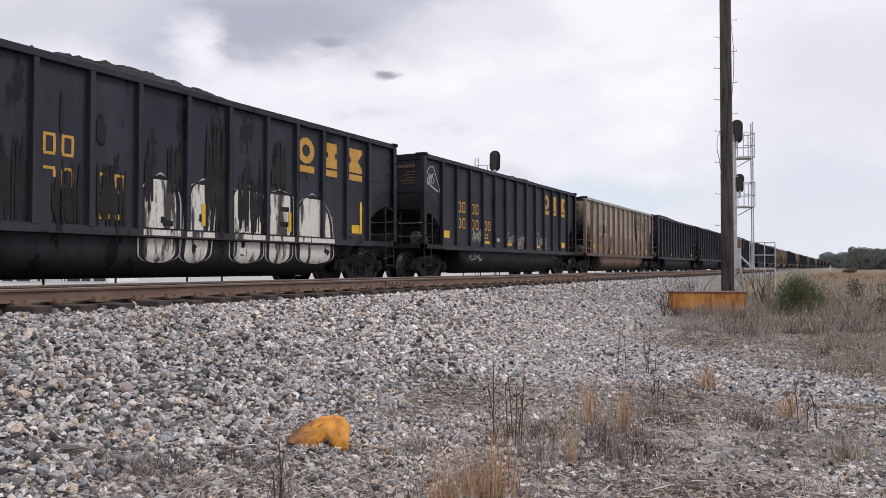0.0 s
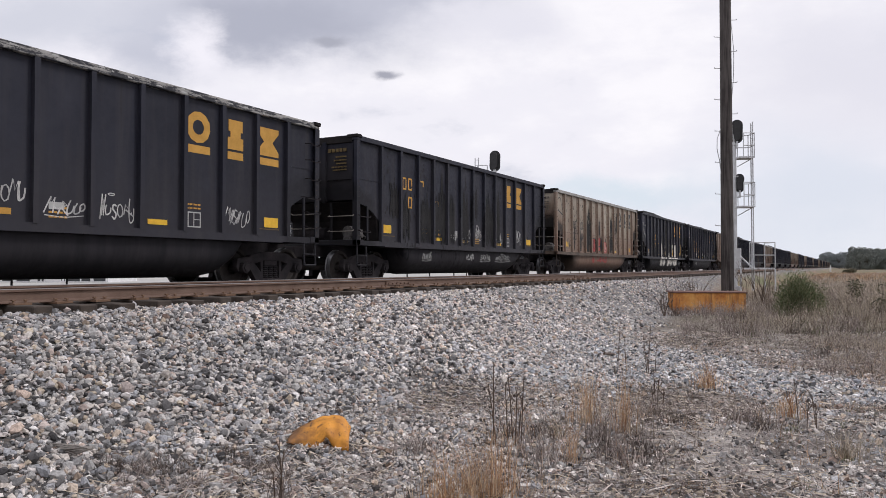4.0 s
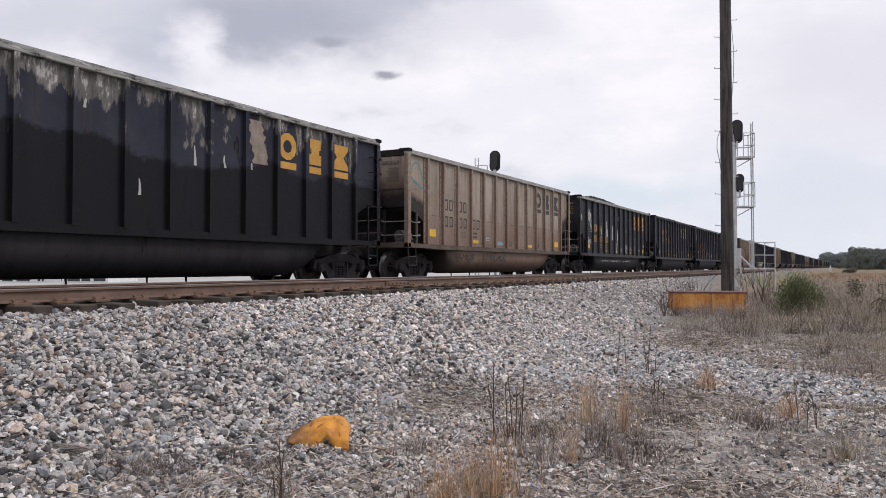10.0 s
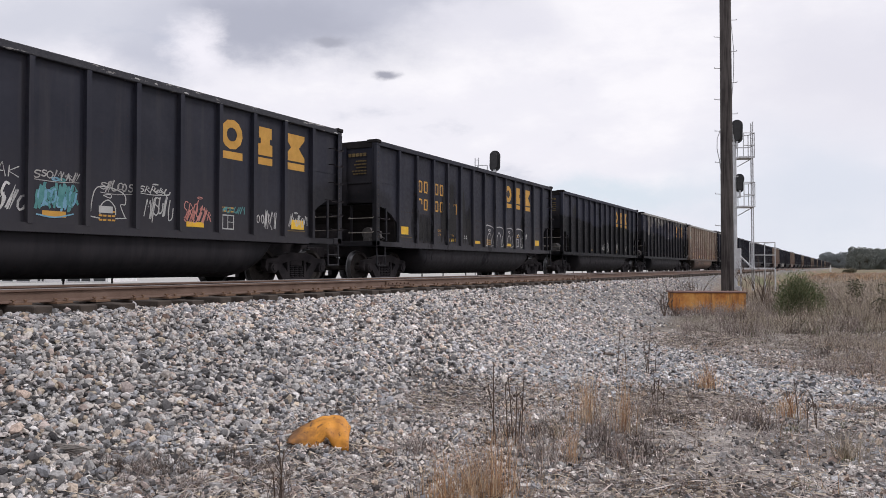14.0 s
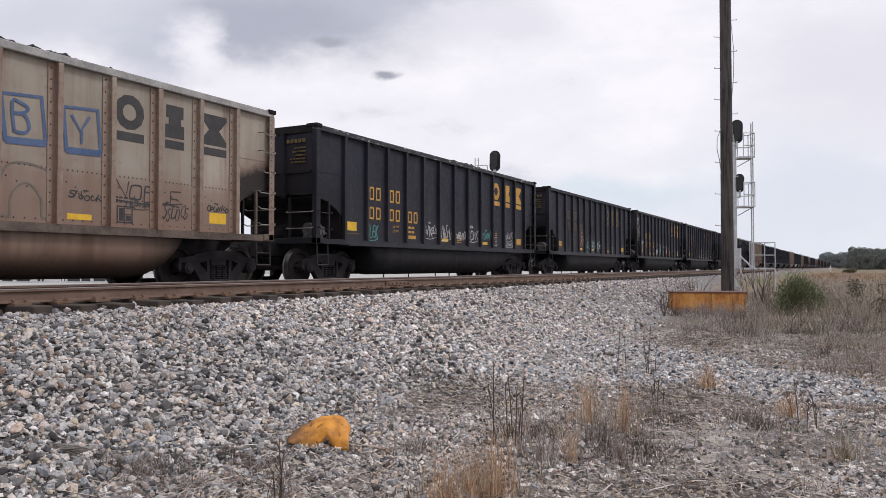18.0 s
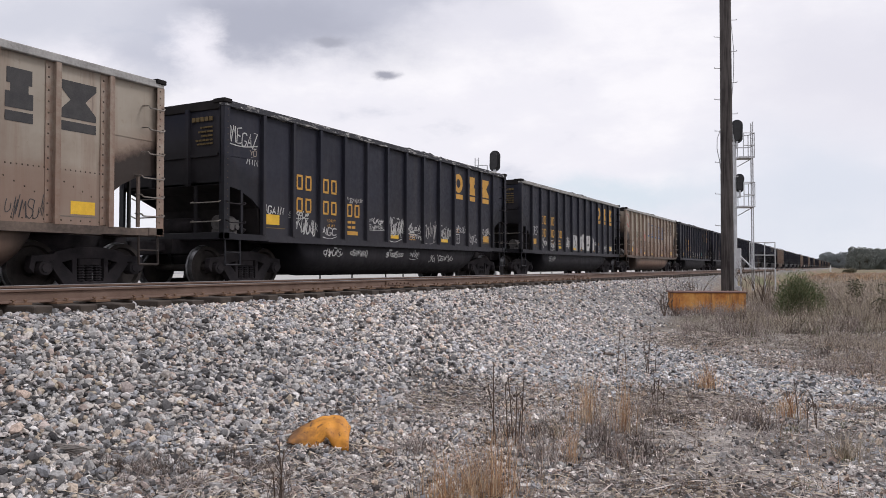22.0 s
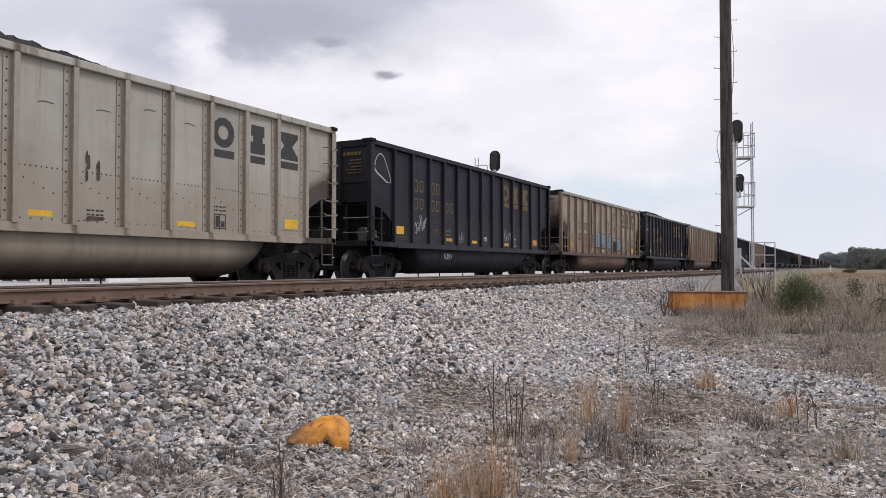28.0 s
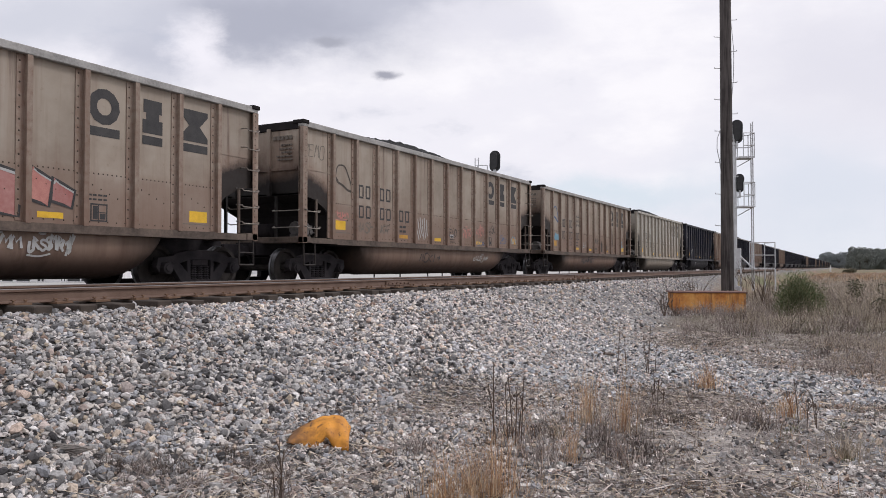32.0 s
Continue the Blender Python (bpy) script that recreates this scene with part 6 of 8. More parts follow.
            drips(car, [(B(1.1), B(1.9), 1.25, 2.1), (B(3.1), B(3.7), 1.3, 3.3), (B(4.1), B(4.5), 1.3, 3.2), (B(4.6), B(4.9), 1.25, 2.6), (B(2.6), B(2.95), 1.3, 2.9), (B(7.1), B(7.2), 2.2, 3.3)], M_DRIP, 540)
        elif j == 10:
            scrawl(car, E(.15), E(.8), 3.15, 3.6, M_PALE, 41, .05, 3)
            scrawl(car, E(.5), E(1.15), 2.5, 3.05, M_DUSTY, 42, .055, 3)
            scrawl(car, B(.1), B(.8), 1.9, 2.25, M_WHITE, 43, .05, 4)
            scrawl(car, B(.1), B(.6), 1.68, 1.85, M_PALE, 44, .04, 3)
            tag(car, "SNAK", B(4.1), B(4.9), 1.88, 2.08, M_PALE, 45, .018, flick=False)
            scrawl(car, B(4.15), B(4.9), 1.32, 1.75, M_WHITE, 46, .04, 4)
            scrawl(car, B(5.1), B(5.9), 1.9, 2.05, M_RIMGREY, 47, .025, 5)
            for k in range(3):
                scrawl(car, B(5.15), B(5.8), 1.38 + .03 * k, 1.85, M_TEAL if k else M_BLUE, 48 + k, .05, 4)
            outlines(car, [(B(6.1), B(6.8))], 1.35, 1.85, M_PALE, 51, .02)
            for b, z0, z1, m in ((6.3, 1.8, 2.0, M_RIMGREY), (7.1, 1.85, 2.0, M_PALE), (7.2, 1.35, 1.8, M_PALE), (8.1, 1.4, 1.8, M_PINK), (8.15, 1.35, 1.6, M_PINK), (9.1, 1.6, 1.75, M_TEAL), (10.15, 1.35, 1.8, M_WHITE), (11.2, 1.4, 1.7, M_PALE), (2.2, 1.3, 1.45, M_PALE)):
                scrawl(car, B(b), B(b + .65), z0, z1, m, int(b * 31), .028, 4)
        elif j == 11:
            scrawl(car, B(3.1), B(3.9), 1.45, 2.05, M_PINK, 60, .05, 3)
            for b, m in ((4.1, M_TEAL), (4.9, M_PALE), (5.6, M_TEAL), (6.2, M_PALE)):
                scrawl(car, B(b), B(b + .75), 1.3, 1.8, m, int(b * 17), .045, 3)
            drips(car, [(B(1.1), B(1.6), 1.3, 2.7), (B(3.0), B(3.3), 1.4, 3.2), (B(4.0), B(4.4), 1.3, 3.0), (B(5.1), B(5.3), 1.4, 2.9)], M_DRIP, 560)
        elif j == 12:
            tag(car, "PLEK", B(1.06), B(1.6), 1.28, 1.6, M_TEAL, 70, .05)
            for b, z0, z1, m, w in ((4.1, 1.42, 1.8, M_WHITE, .035), (5.1, 1.4, 1.8, M_WHITE, .035), (6.1, 1.36, 1.68, M_PALE, .035), (8.1, 1.4, 1.75, M_TEAL, .045), (10.1, 1.5, 1.8, M_WHITE, .03), (10.15, 1.25, 1.42, M_PALE, .03)):
                scrawl(car, B(b), B(b + .75), z0, z1, m, int(b * 13), w, 5)
            tag(car, "BONK", B(7.1), B(7.9), 1.42, 1.75, M_WHITE, 72, .035)
            bm = bmesh.new()
            stroke(bm, [(B(7.35) + .13 * math.cos(a), 1.86 + .035 * math.sin(a)) for a in (0.7 * k for k in range(10))], 0.03)
            part("graffiti", bm, M_WHITE, car)
        elif j == 13:
            framed(car, [(B(4.1), B(4.84), 2.52, 3.3), (B(5.1), B(5.84), 2.48, 3.24), (B(6.12), B(6.86), 2.46, 3.22), (B(7.1), B(7.8), 2.44, 3.18), (B(8.12), B(8.8), 2.42, 3.16)], "TUBBY", M_NAVY, M_NAVY, None, .075)
            for k in range(2):
                scrawl(car, B(3.12), B(3.92), 2.25, 2.7, M_PINK, 80 + k, .035, 4)
            outlines(car, [(B(4.35), B(5.2)), (B(5.35), B(5.9)), (B(6.1), B(6.9)), (B(7.05), B(7.95))], 1.28, 2.1, M_INKFADE, 79, .035)
            scrawl(car, B(0.15), B(0.9), 1.75, 2.0, M_PALE, 81, .035, 5)
            tag(car, "NOBLE", B(9.1), B(10.6), 1.72, 2.02, M_INK, 83, .03, -.1)
            for b, z0, z1, m in ((1.15, 1.4, 1.62, M_PINK), (2.15, 1.3, 1.62, M_NAVY), (8.2, 1.6, 1.75, M_INK), (9.3, 1.55, 1.7, M_INK), (10.1, 1.35, 1.7, M_INK), (11.2, 1.6, 1.75, M_INK)):
                scrawl(car, B(b), B(b + .6), z0, z1, m, int(b * 19), .028, 4)
        elif j == 14:
            bubble(car, [(B(5.1), B(5.95)), (B(5.85), B(6.5)), (B(6.45), B(7.25)), (B(7.2), B(7.95)), (B(7.9), B(8.6))], 1.24, 2.08, M_WORN2, M_INK, 90)
            tag(car, "MOES", B(.06), B(.72), 1.82, 2.15, M_PALE, 91, .03)
            for b, z0, z1, w in ((1.08, 1.3, 1.7, .035), (2.1, 1.28, 1.6, .055), (4.1, 1.35, 1.85, .035), (8.3, 1.6, 1.75, .025), (10.1, 1.35, 1.65, .03), (11.1, 1.4, 1.65, .035)):
                scrawl(car, B(b), B(b + .7), z0, z1, M_WHITE, int(b * 23), w, 4)
            tag(car, "SEMP", B(2.1), B(2.95), .74, .92, M_PALE, 95, .028, name="tub_graffiti")
        elif j == 15:
            tag(car, "OMEGAZ", E(.12), E(1.1), 3.15, 3.48, M_PALE, 99, .028, -.12)
            tag(car, "YO", E(.86), E(1.08), 2.9, 3.02, M_DUSTY, 98, .02, flick=False)
            tag(car, "MTN", E(.76), E(1.12), 2.7, 2.86, M_PALE, 97, .022)
            tag(car, "AGAIN", B(.08), B(.74), 1.69, 1.86, M_WHITE, 96, .03, -.03, flick=False)
            tag(car, "NGC", B(2.15), B(2.75), 1.27, 1.45, M_WHITE, 102, .03)
            for b, z0, z1, m in ((.9, 1.65, 1.8, M_PALE), (1.05, 1.25, 1.7, M_PALE), (1.5, 1.25, 1.6, M_WHITE), (3.15, 2.15, 2.3, M_RIMGREY), (4.1, 1.66, 1.82, M_WHITE), (4.15, 1.5, 1.62, M_PALE), (5.1, 1.3, 1.85, M_WHITE), (5.2, 1.35, 1.8, M_PALE), (6.15, 1.5, 1.75, M_PALE), (6.3, 1.3, 1.45, M_PALE), (7.1, 1.3, 1.9, M_RIMGREY), (8.1, 1.3, 1.8, M_PALE),
                                 (9.15, 1.6, 1.85, M_WHITE), (10.05, 1.25, 1.6, M_WHITE), (11.1, 1.55, 1.85, M_PALE)):
                scrawl(car, B(b), B(b + .72), z0, z1, m, int(b * 29), .03, 4)
            for b, w in ((2.2, .8), (3.3, .85), (5.0, .9), (6.3, .5)):
                scrawl(car, B(b), B(b + w), 0.74, 0.93, M_WHITE, int(b * 37), .03, 5, "tub_graffiti")
            scrawl(car, B(7.5), B(9.0), .62, .85, M_RIMGREY, 125, .03, 7, "tub_graffiti")
        elif j == 16:
            for b, z0, z1, w in ((1.08, 1.3, 1.58, .035), (2.08, 1.28, 1.55, .04), (5.15, 1.3, 1.8, .028), (6.12, 1.4, 1.75, .025), (8.15, 1.4, 1.62, .025), (10.2, 1.25, 1.65, .02)):
                scrawl(car, B(b), B(b + .75), z0, z1, M_INK, int(b * 41), w, 5)
            scrawl(car, B(4.15), B(4.7), 1.5, 1.9, M_PINK, 48, .02, 3)
        elif j == 17:
            for k in range(4):
                bare(car, B(1.2 + .15 * k), B(1.34 + .15 * k), 1.40 + .02 * k, 1.50, M_RIMGREY, 300 + k, 0, .8)
        elif j == 18:
            framed(car, [(B(4.1), B(4.86), 1.46, 2.24), (B(5.12), B(5.86), 1.46, 2.2), (B(6.1), B(6.84), 1.42, 2.14), (B(7.12), B(7.86), 1.36, 2.06), (B(8.12), B(8.8), 1.38, 2.04)], "TUBBY", M_INK, M_INK, M_BLUE, .06, 7)
            drips(car, [(B(7.16), B(7.9), 1.24, 1.95), (B(3.25), B(3.52), 2.2, 3.78), (B(3.1), B(3.22), 1.5, 3.75), (B(3.1), B(3.4), 1.3, 2.2)], M_DRIP, 580, 0.013)
            bare(car, B(3.02), B(3.6), 1.3, 3.75, M_STAIN, 590, 0.0, .9, "coal_stain", "thin grey coal-water stain")
            for b, z0, z1, n in ((6.2, 2.4, 3.0, 14), (7.2, 2.9, 3.5, 12), (7.3, 2.2, 2.7, 8), (6.2, 1.9, 2.3, 6)):
                flecks(car, B(b), B(b + .5), z0, z1, n, M_DRIP, int(b * 70 + z0), .2)
            tag(car, "H BOMB OCHO", B(4.15), B(7.0), 0.66, 0.90, M_INK, 142, .035, name="tub_graffiti", flick=False)
            bm = bmesh.new()
            stroke(bm, [(B(3.3), .82), (B(4.0), .80)], .035)
            stroke(bm, [(B(3.85), .90), (B(4.02), .80), (B(3.84), .70)], .035)
            part("tub_graffiti", bm, M_INK, car)
            for b, z0, z1, m in ((2.2, 1.3, 1.6, M_INKFADE), (3.4, 1.75, 2.1, M_INKFADE), (4.2, 1.3, 1.5, M_INKFADE), (9.1, 1.72, 1.88, M_PALE), (10.1, 1.75, 2.0, M_NAVY), (10.15, 1.35, 1.65, M_INKFADE), (11.1, 1.6, 1.9, M_INKFADE)):
                scrawl(car, B(b), B(b + .6), z0, z1, m, int(b * 47), .03, 4)
        elif j == 19:
            scrawl(car, B(1.1), B(1.75), 1.5, 1.95, M_PALE, 143, .025, 3)
            scrawl(car, B(4.15), B(4.6), 1.35, 1.6, M_RIMGREY, 144, .025, 3)
            scrawl(car, B(8.15), B(8.8), 1.4, 1.85, M_RIMGREY, 145, .03, 3)
            tag(car, "TUBBY", B(3.1), B(3.75), .74, .9, M_PALE, 146, .022, name="tub_graffiti", flick=False)
        elif j == 20:
            rng = random.Random(20)
            bm = bmesh.new()
            for k in range(9):
                x, z = B(k + .35 + .1 * rng.random()), 3.15 + rng.uniform(-.1, .3)
                stroke(bm, curve_pts([(x, z), (x + .12, z + .03), (x + .28, z + .05 * rng.random())]), .014)
            part("scratch", bm, M_INK, car, "short dark scrapes in the paint")
            flecks(car, B(6.25), B(6.5), 1.9, 2.4, 7, M_STAIN, 620, .4)
            bare(car, B(6.2), B(6.6), 1.26, 1.34, M_STAIN, 621, 0, .9, "grease_smear", "dark smear low on the sheet")
        elif j == 21:
            egg(car, B(0.0) + .05, 2.5, M_NAVY, 21, .055, .70)
            for k in range(4):
                scrawl(car, B(.3), B(.85), 1.68 + .02 * k, 1.95, M_BLUE, 150 + k, .07, 3)
            for i in range(3):
                scrawl(car, B(3.1), B(3.75), 2.85 - .22 * i, 3.0 - .22 * i, M_INK, 155 + i, .022, 5)
            scrawl(car, B(6.1), B(6.85), 1.62, 2.0, M_INK, 160, .028, 4)
            drips(car, [(B(7.25), B(7.6), 1.26, 1.85), (B(8.2), B(8.5), 1.3, 1.75), (B(9.15), B(9.5), 1.6, 2.6), (B(4.9), B(4.97), 1.3, 2.4)], M_STAIN, 600, 0.002)
            scrawl(car, B(11.1), B(11.6), 1.5, 1.85, M_BLUE, 164, .05, 3)
            scrawl(car, B(4.15), B(5.1), 1.4, 1.7, M_RIMGREY, 165, .03, 3)
            scrawl(car, B(4.1), B(6.0), 0.68, 0.92, M_INK, 156, .05, 7, "tub_graffiti")
        elif j == 22:
            tag(car, "REMO", E(.12), E(.95), 3.15, 3.48, M_INKFADE, 166, .02, flick=False)
            egg(car, B(0.0) + .02, 2.42, M_STAIN, 22, .04, .72)
            scrawl(car, B(.1), B(.65), 1.72, 1.95, M_PINK, 167, .05, 3)
            tag(car, "HASH", B(1.04), B(1.9), 1.42, 1.66, M_INKFADE, 168, .04)
            tag(car, "AKA", B(2.06), B(2.6), 1.42, 1.64, M_INKFADE, 169, .04)
            bm = bmesh.new()
            for k in range(6):
                stroke(bm, curve_pts([(B(4.1 + .13 * k), 1.98 - .05 * (k % 2)), (B(4.16 + .12 * k), 1.65), (B(4.3 + .1 * k), 1.3 + .06 * (k % 3))], 3), 0.045)
            part("graffiti", bm, M_PALE, car)
            tag(car, "2EVO", B(6.08), B(6.75), 1.5, 1.72, M_INK, 170, .03, flick=False)
            tag(car, "NASK", B(9.1), B(9.8), 1.72, 1.95, M_INK, 171, .024, flick=False)
            for b, z0, z1, m in ((7.1, 1.45, 1.8, M_PINK), (8.1, 1.5, 1.95, M_PINK), (8.3, 1.25, 1.4, M_NAVY), (10.1, 1.4, 1.65, M_NAVY), (11.1, 1.35, 1.6, M_BLUE)):
                scrawl(car, B(b), B(b + .65), z0, z1, m, int(b * 53), .03, 4)
            tag(car, "MCKI>", B(4.4), B(5.7), 0.64, 0.88, M_INK, 173, .035, name="tub_graffiti", flick=False)
            scrawl(car, B(8.0), B(9.1), 0.66, 0.88, M_PALE, 174, .035, 5, "tub_graffiti")
        elif j == 23:
            for k, (a, b, z0, z1) in enumerate(((5.1, 5.9, 1.3, 2.1), (6.1, 6.95, 1.3, 2.2), (7.1, 7.95, 1.26, 2.15), (8.06, 8.45, 1.45, 2.1), (8.42, 8.85, 1.45, 1.95))):
                bm = bmesh.new()
                ring = [(B(a), z0 + .1), (B(a) + .03, z1), (B(a * .6 + b * .4), z1 - .08), (B(b), z1 - .2), (B(b) - .06, z0), (B(a * .5 + b * .5), z0 + .05)]
                slab(bm, ring)
                part("graffiti_fill", bm, M_PINK if k % 2 else M_REDWASH, car)
                bm = bmesh.new()
                stroke(bm, ring + ring[:1], .05, .004)
                part("graffiti_line", bm, M_INK, car)
                bm = bmesh.new()
                stroke(bm, [(p + .05, q - .05) for p, q in ring[1:4]], .05, .003)
                part("graffiti_edge", bm, M_PALE, car)
                scrawl(car, B(a), B(b), .7, .98, M_PALE, 180 + k, .06, 2, "tub_graffiti")
        if j in RIM:
            # chipped paint along the top rim
            rng = random.Random(j)
            bm = bmesh.new()
            for _ in range(int(50 * RUBBED[j])):
                x, z = rng.uniform(-H + .2, H - .3), RIM0 + rng.uniform(.02, .11)
                w = rng.uniform(.03, .2)
                slab(bm, [(x, z), (x + w, z - .01), (x + w * .8, z + .02), (x + w * .2, z + .025)], 0.0, 0.001, -FACE - 0.0005)
            part("chipped_paint", bm, M_PALE, car, "pale chips in the rim's paint")["kind"] = "stuff"


mark_all()


# ---- pole, box, signals ----
def at_spot(px, depth, y_px=None):
    """Ground place in front of the camera: offset across the view and depth along it."""
    a = (px - 784) / 1330 * depth
    return depth * CH + a * SH, depth * SH - a * CH


def utility_pole():
    x, y = at_spot(1287, 28.0)
    z = float(lie(x, y))
    ob = thing("utility_pole", "tall weathered dark wooden utility pole with pole steps", "utility pole", m=pose(x, y, z))
    bm = bmesh.new()
    rings = []
    for h, r in ((-0.3, 0.236), (0.0, 0.235), (3, 0.226), (6, 0.217), (9, 0.209), (12.5, 0.198)):
        rings.append([(r * math.cos(a) * (1 + 0.03 * math.sin(3 * a + h)), r * math.sin(a), h) for a in (2 * math.pi * i / 16 for i in range(16))])
    bm_loft(bm, rings)
    part("shaft", bm, M_POLE, ob, smooth=50)
    rx, ry = SH, -CH      # across the view
    for i in range(14):
        s = -1 if i % 2 else 1
        h = (3.14 + (i // 2) * 1.179 if i % 2 else 3.79 + (i // 2) * 1.179) - z
        bm = bmesh.new()
        bm_rod(bm, (rx * s * 0.2, ry * s * 0.2, h), (rx * s * 0.42, ry * s * 0.42, h + 0.01), 0.014, 5)
        bm_rod(bm, (rx * s * 0.42, ry * s * 0.42, h), (rx * s * 0.42, ry * s * 0.42, h + 0.05), 0.014, 5)
        part("pole_step", bm, M_GALV, ob)
    bm = bmesh.new()
    bm_path(bm, [(rx * -0.21, ry * -0.21, 5.1 - z), (rx * -0.27, ry * -0.27, 5.6 - z), (rx * -0.35, ry * -0.35, 6.0 - z), (rx * -0.34, ry * -0.34, 6.4 - z), (rx * -0.21, ry * -0.21, 6.75 - z)], 0.016, 5)
    bm_path(bm, [(rx * 0.22, ry * 0.22, 5.1 - z), (rx * 0.215, ry * 0.215, 7.9 - z), (rx * 0.29, ry * 0.29, 8.7 - z), (rx * 0.31, ry * 0.31, 9.7 - z), (rx * 0.21, ry * 0.21, 10.8 - z), (rx * 0.20, ry * 0.20, 12.4 - z)], 0.014, 5)
    part("cable", bm, M_GALV, ob, "thin grey cable stapled to the pole")


def steel_box():
    x, y = at_spot(1248, 26.3)
    ob = thing("steel_box", "low rusty orange steel box in dead grass beside the pole", "steel box", m=pose(x, y, float(lie(x, y)), 0, 0, math.degrees(HEAD) - 90 - 8))
    w, d, h = 1.20, 0.55, 0.72
    for nm, bx in (("front_panel", (-w, w, -d, -d + 0.02)), ("back_panel", (-w, w, d - 0.02, d)), ("side_panel", (-w, -w + 0.02, -d + 0.02, d - 0.02)), ("side_panel", (w - 0.02, w, -d + 0.02, d - 0.02))):
        bm = bmesh.new()
        bm_box(bm, *bx, 0, h)
        part(nm, bm, M_BOX, ob)
    for rx in (-1.1, -0.40, 0.40, 1.1):
        bm = bmesh.new()
        bm_box(bm, rx - 0.03, rx + 0.03, -d - 0.03, -d, 0.02, h - 0.02)
        part("rib", bm, M_BOX, ob)
    bm = bmesh.new()
    bm_box(bm, -w - 0.05, w + 0.05, -d - 0.05, d + 0.05, h, h + 0.05)
    part("lid", bm, M_BOXTOP, ob, "dark rusted lid", bevel=0.012)


def signal_head(ob, x, y, z, hgt, wid):
    """A black signal head with an oval backboard; it faces along the track, so its back shows."""
    q = Matrix.Rotation(math.radians(8), 3, "Z")
    bm = bmesh.new()
    out = []
    for i in range(20):
        a = 2 * math.pi * i / 20
        out.append((wid / 2 * math.cos(a), (hgt / 2 - wid / 2) * (1 if math.sin(a) > 0 else -1) + wid / 2 * math.sin(a)))
    bm_loft(bm, [[tuple(q @ Vector((dx, p, r)) + Vector((x, y, z))) for p, r in out] for dx in (0.0, 0.03)])
    part("backboard", bm, M_BLACKSIG, ob, "black oval signal backboard")
    bm = bmesh.new()
    bm_loft(bm, [[tuple(q @ Vector((dx, p * 0.55, r * 0.8)) + Vector((x, y, z))) for p, r in out] for dx in (-0.22, 0.0)])
    part("lamp_housing", bm, M_BLACKSIG, ob)
    for k in (-1, 0, 1):
        bm = bmesh.new()
        bm_rod(bm, q @ Vector((0.03, 0, k * hgt * 0.26)) + Vector((x, y, z)), q @ Vector((0.3, 0, k * hgt * 0.26)) + Vector((x, y, z)), wid * 0.2, 12)
        part("visor", bm, M_BLACKSIG, ob)


def railing(ob, pts, h, posts=True):
    for a, b in zip(pts, pts[1:]):
        for k in (0.5, 1.0):
            bm = bmesh.new()
            bm_rod(bm, (a[0], a[1], a[2] + h * k), (b[0], b[1], b[2] + h * k), 0.028, 6)
            part("rail_bar", bm, M_GALV, ob)
    for a in pts:
        bm = bmesh.new()
        bm_rod(bm, a, (a[0], a[1], a[2] + h), 0.03, 6)
        part("rail_post", bm, M_GALV, ob)


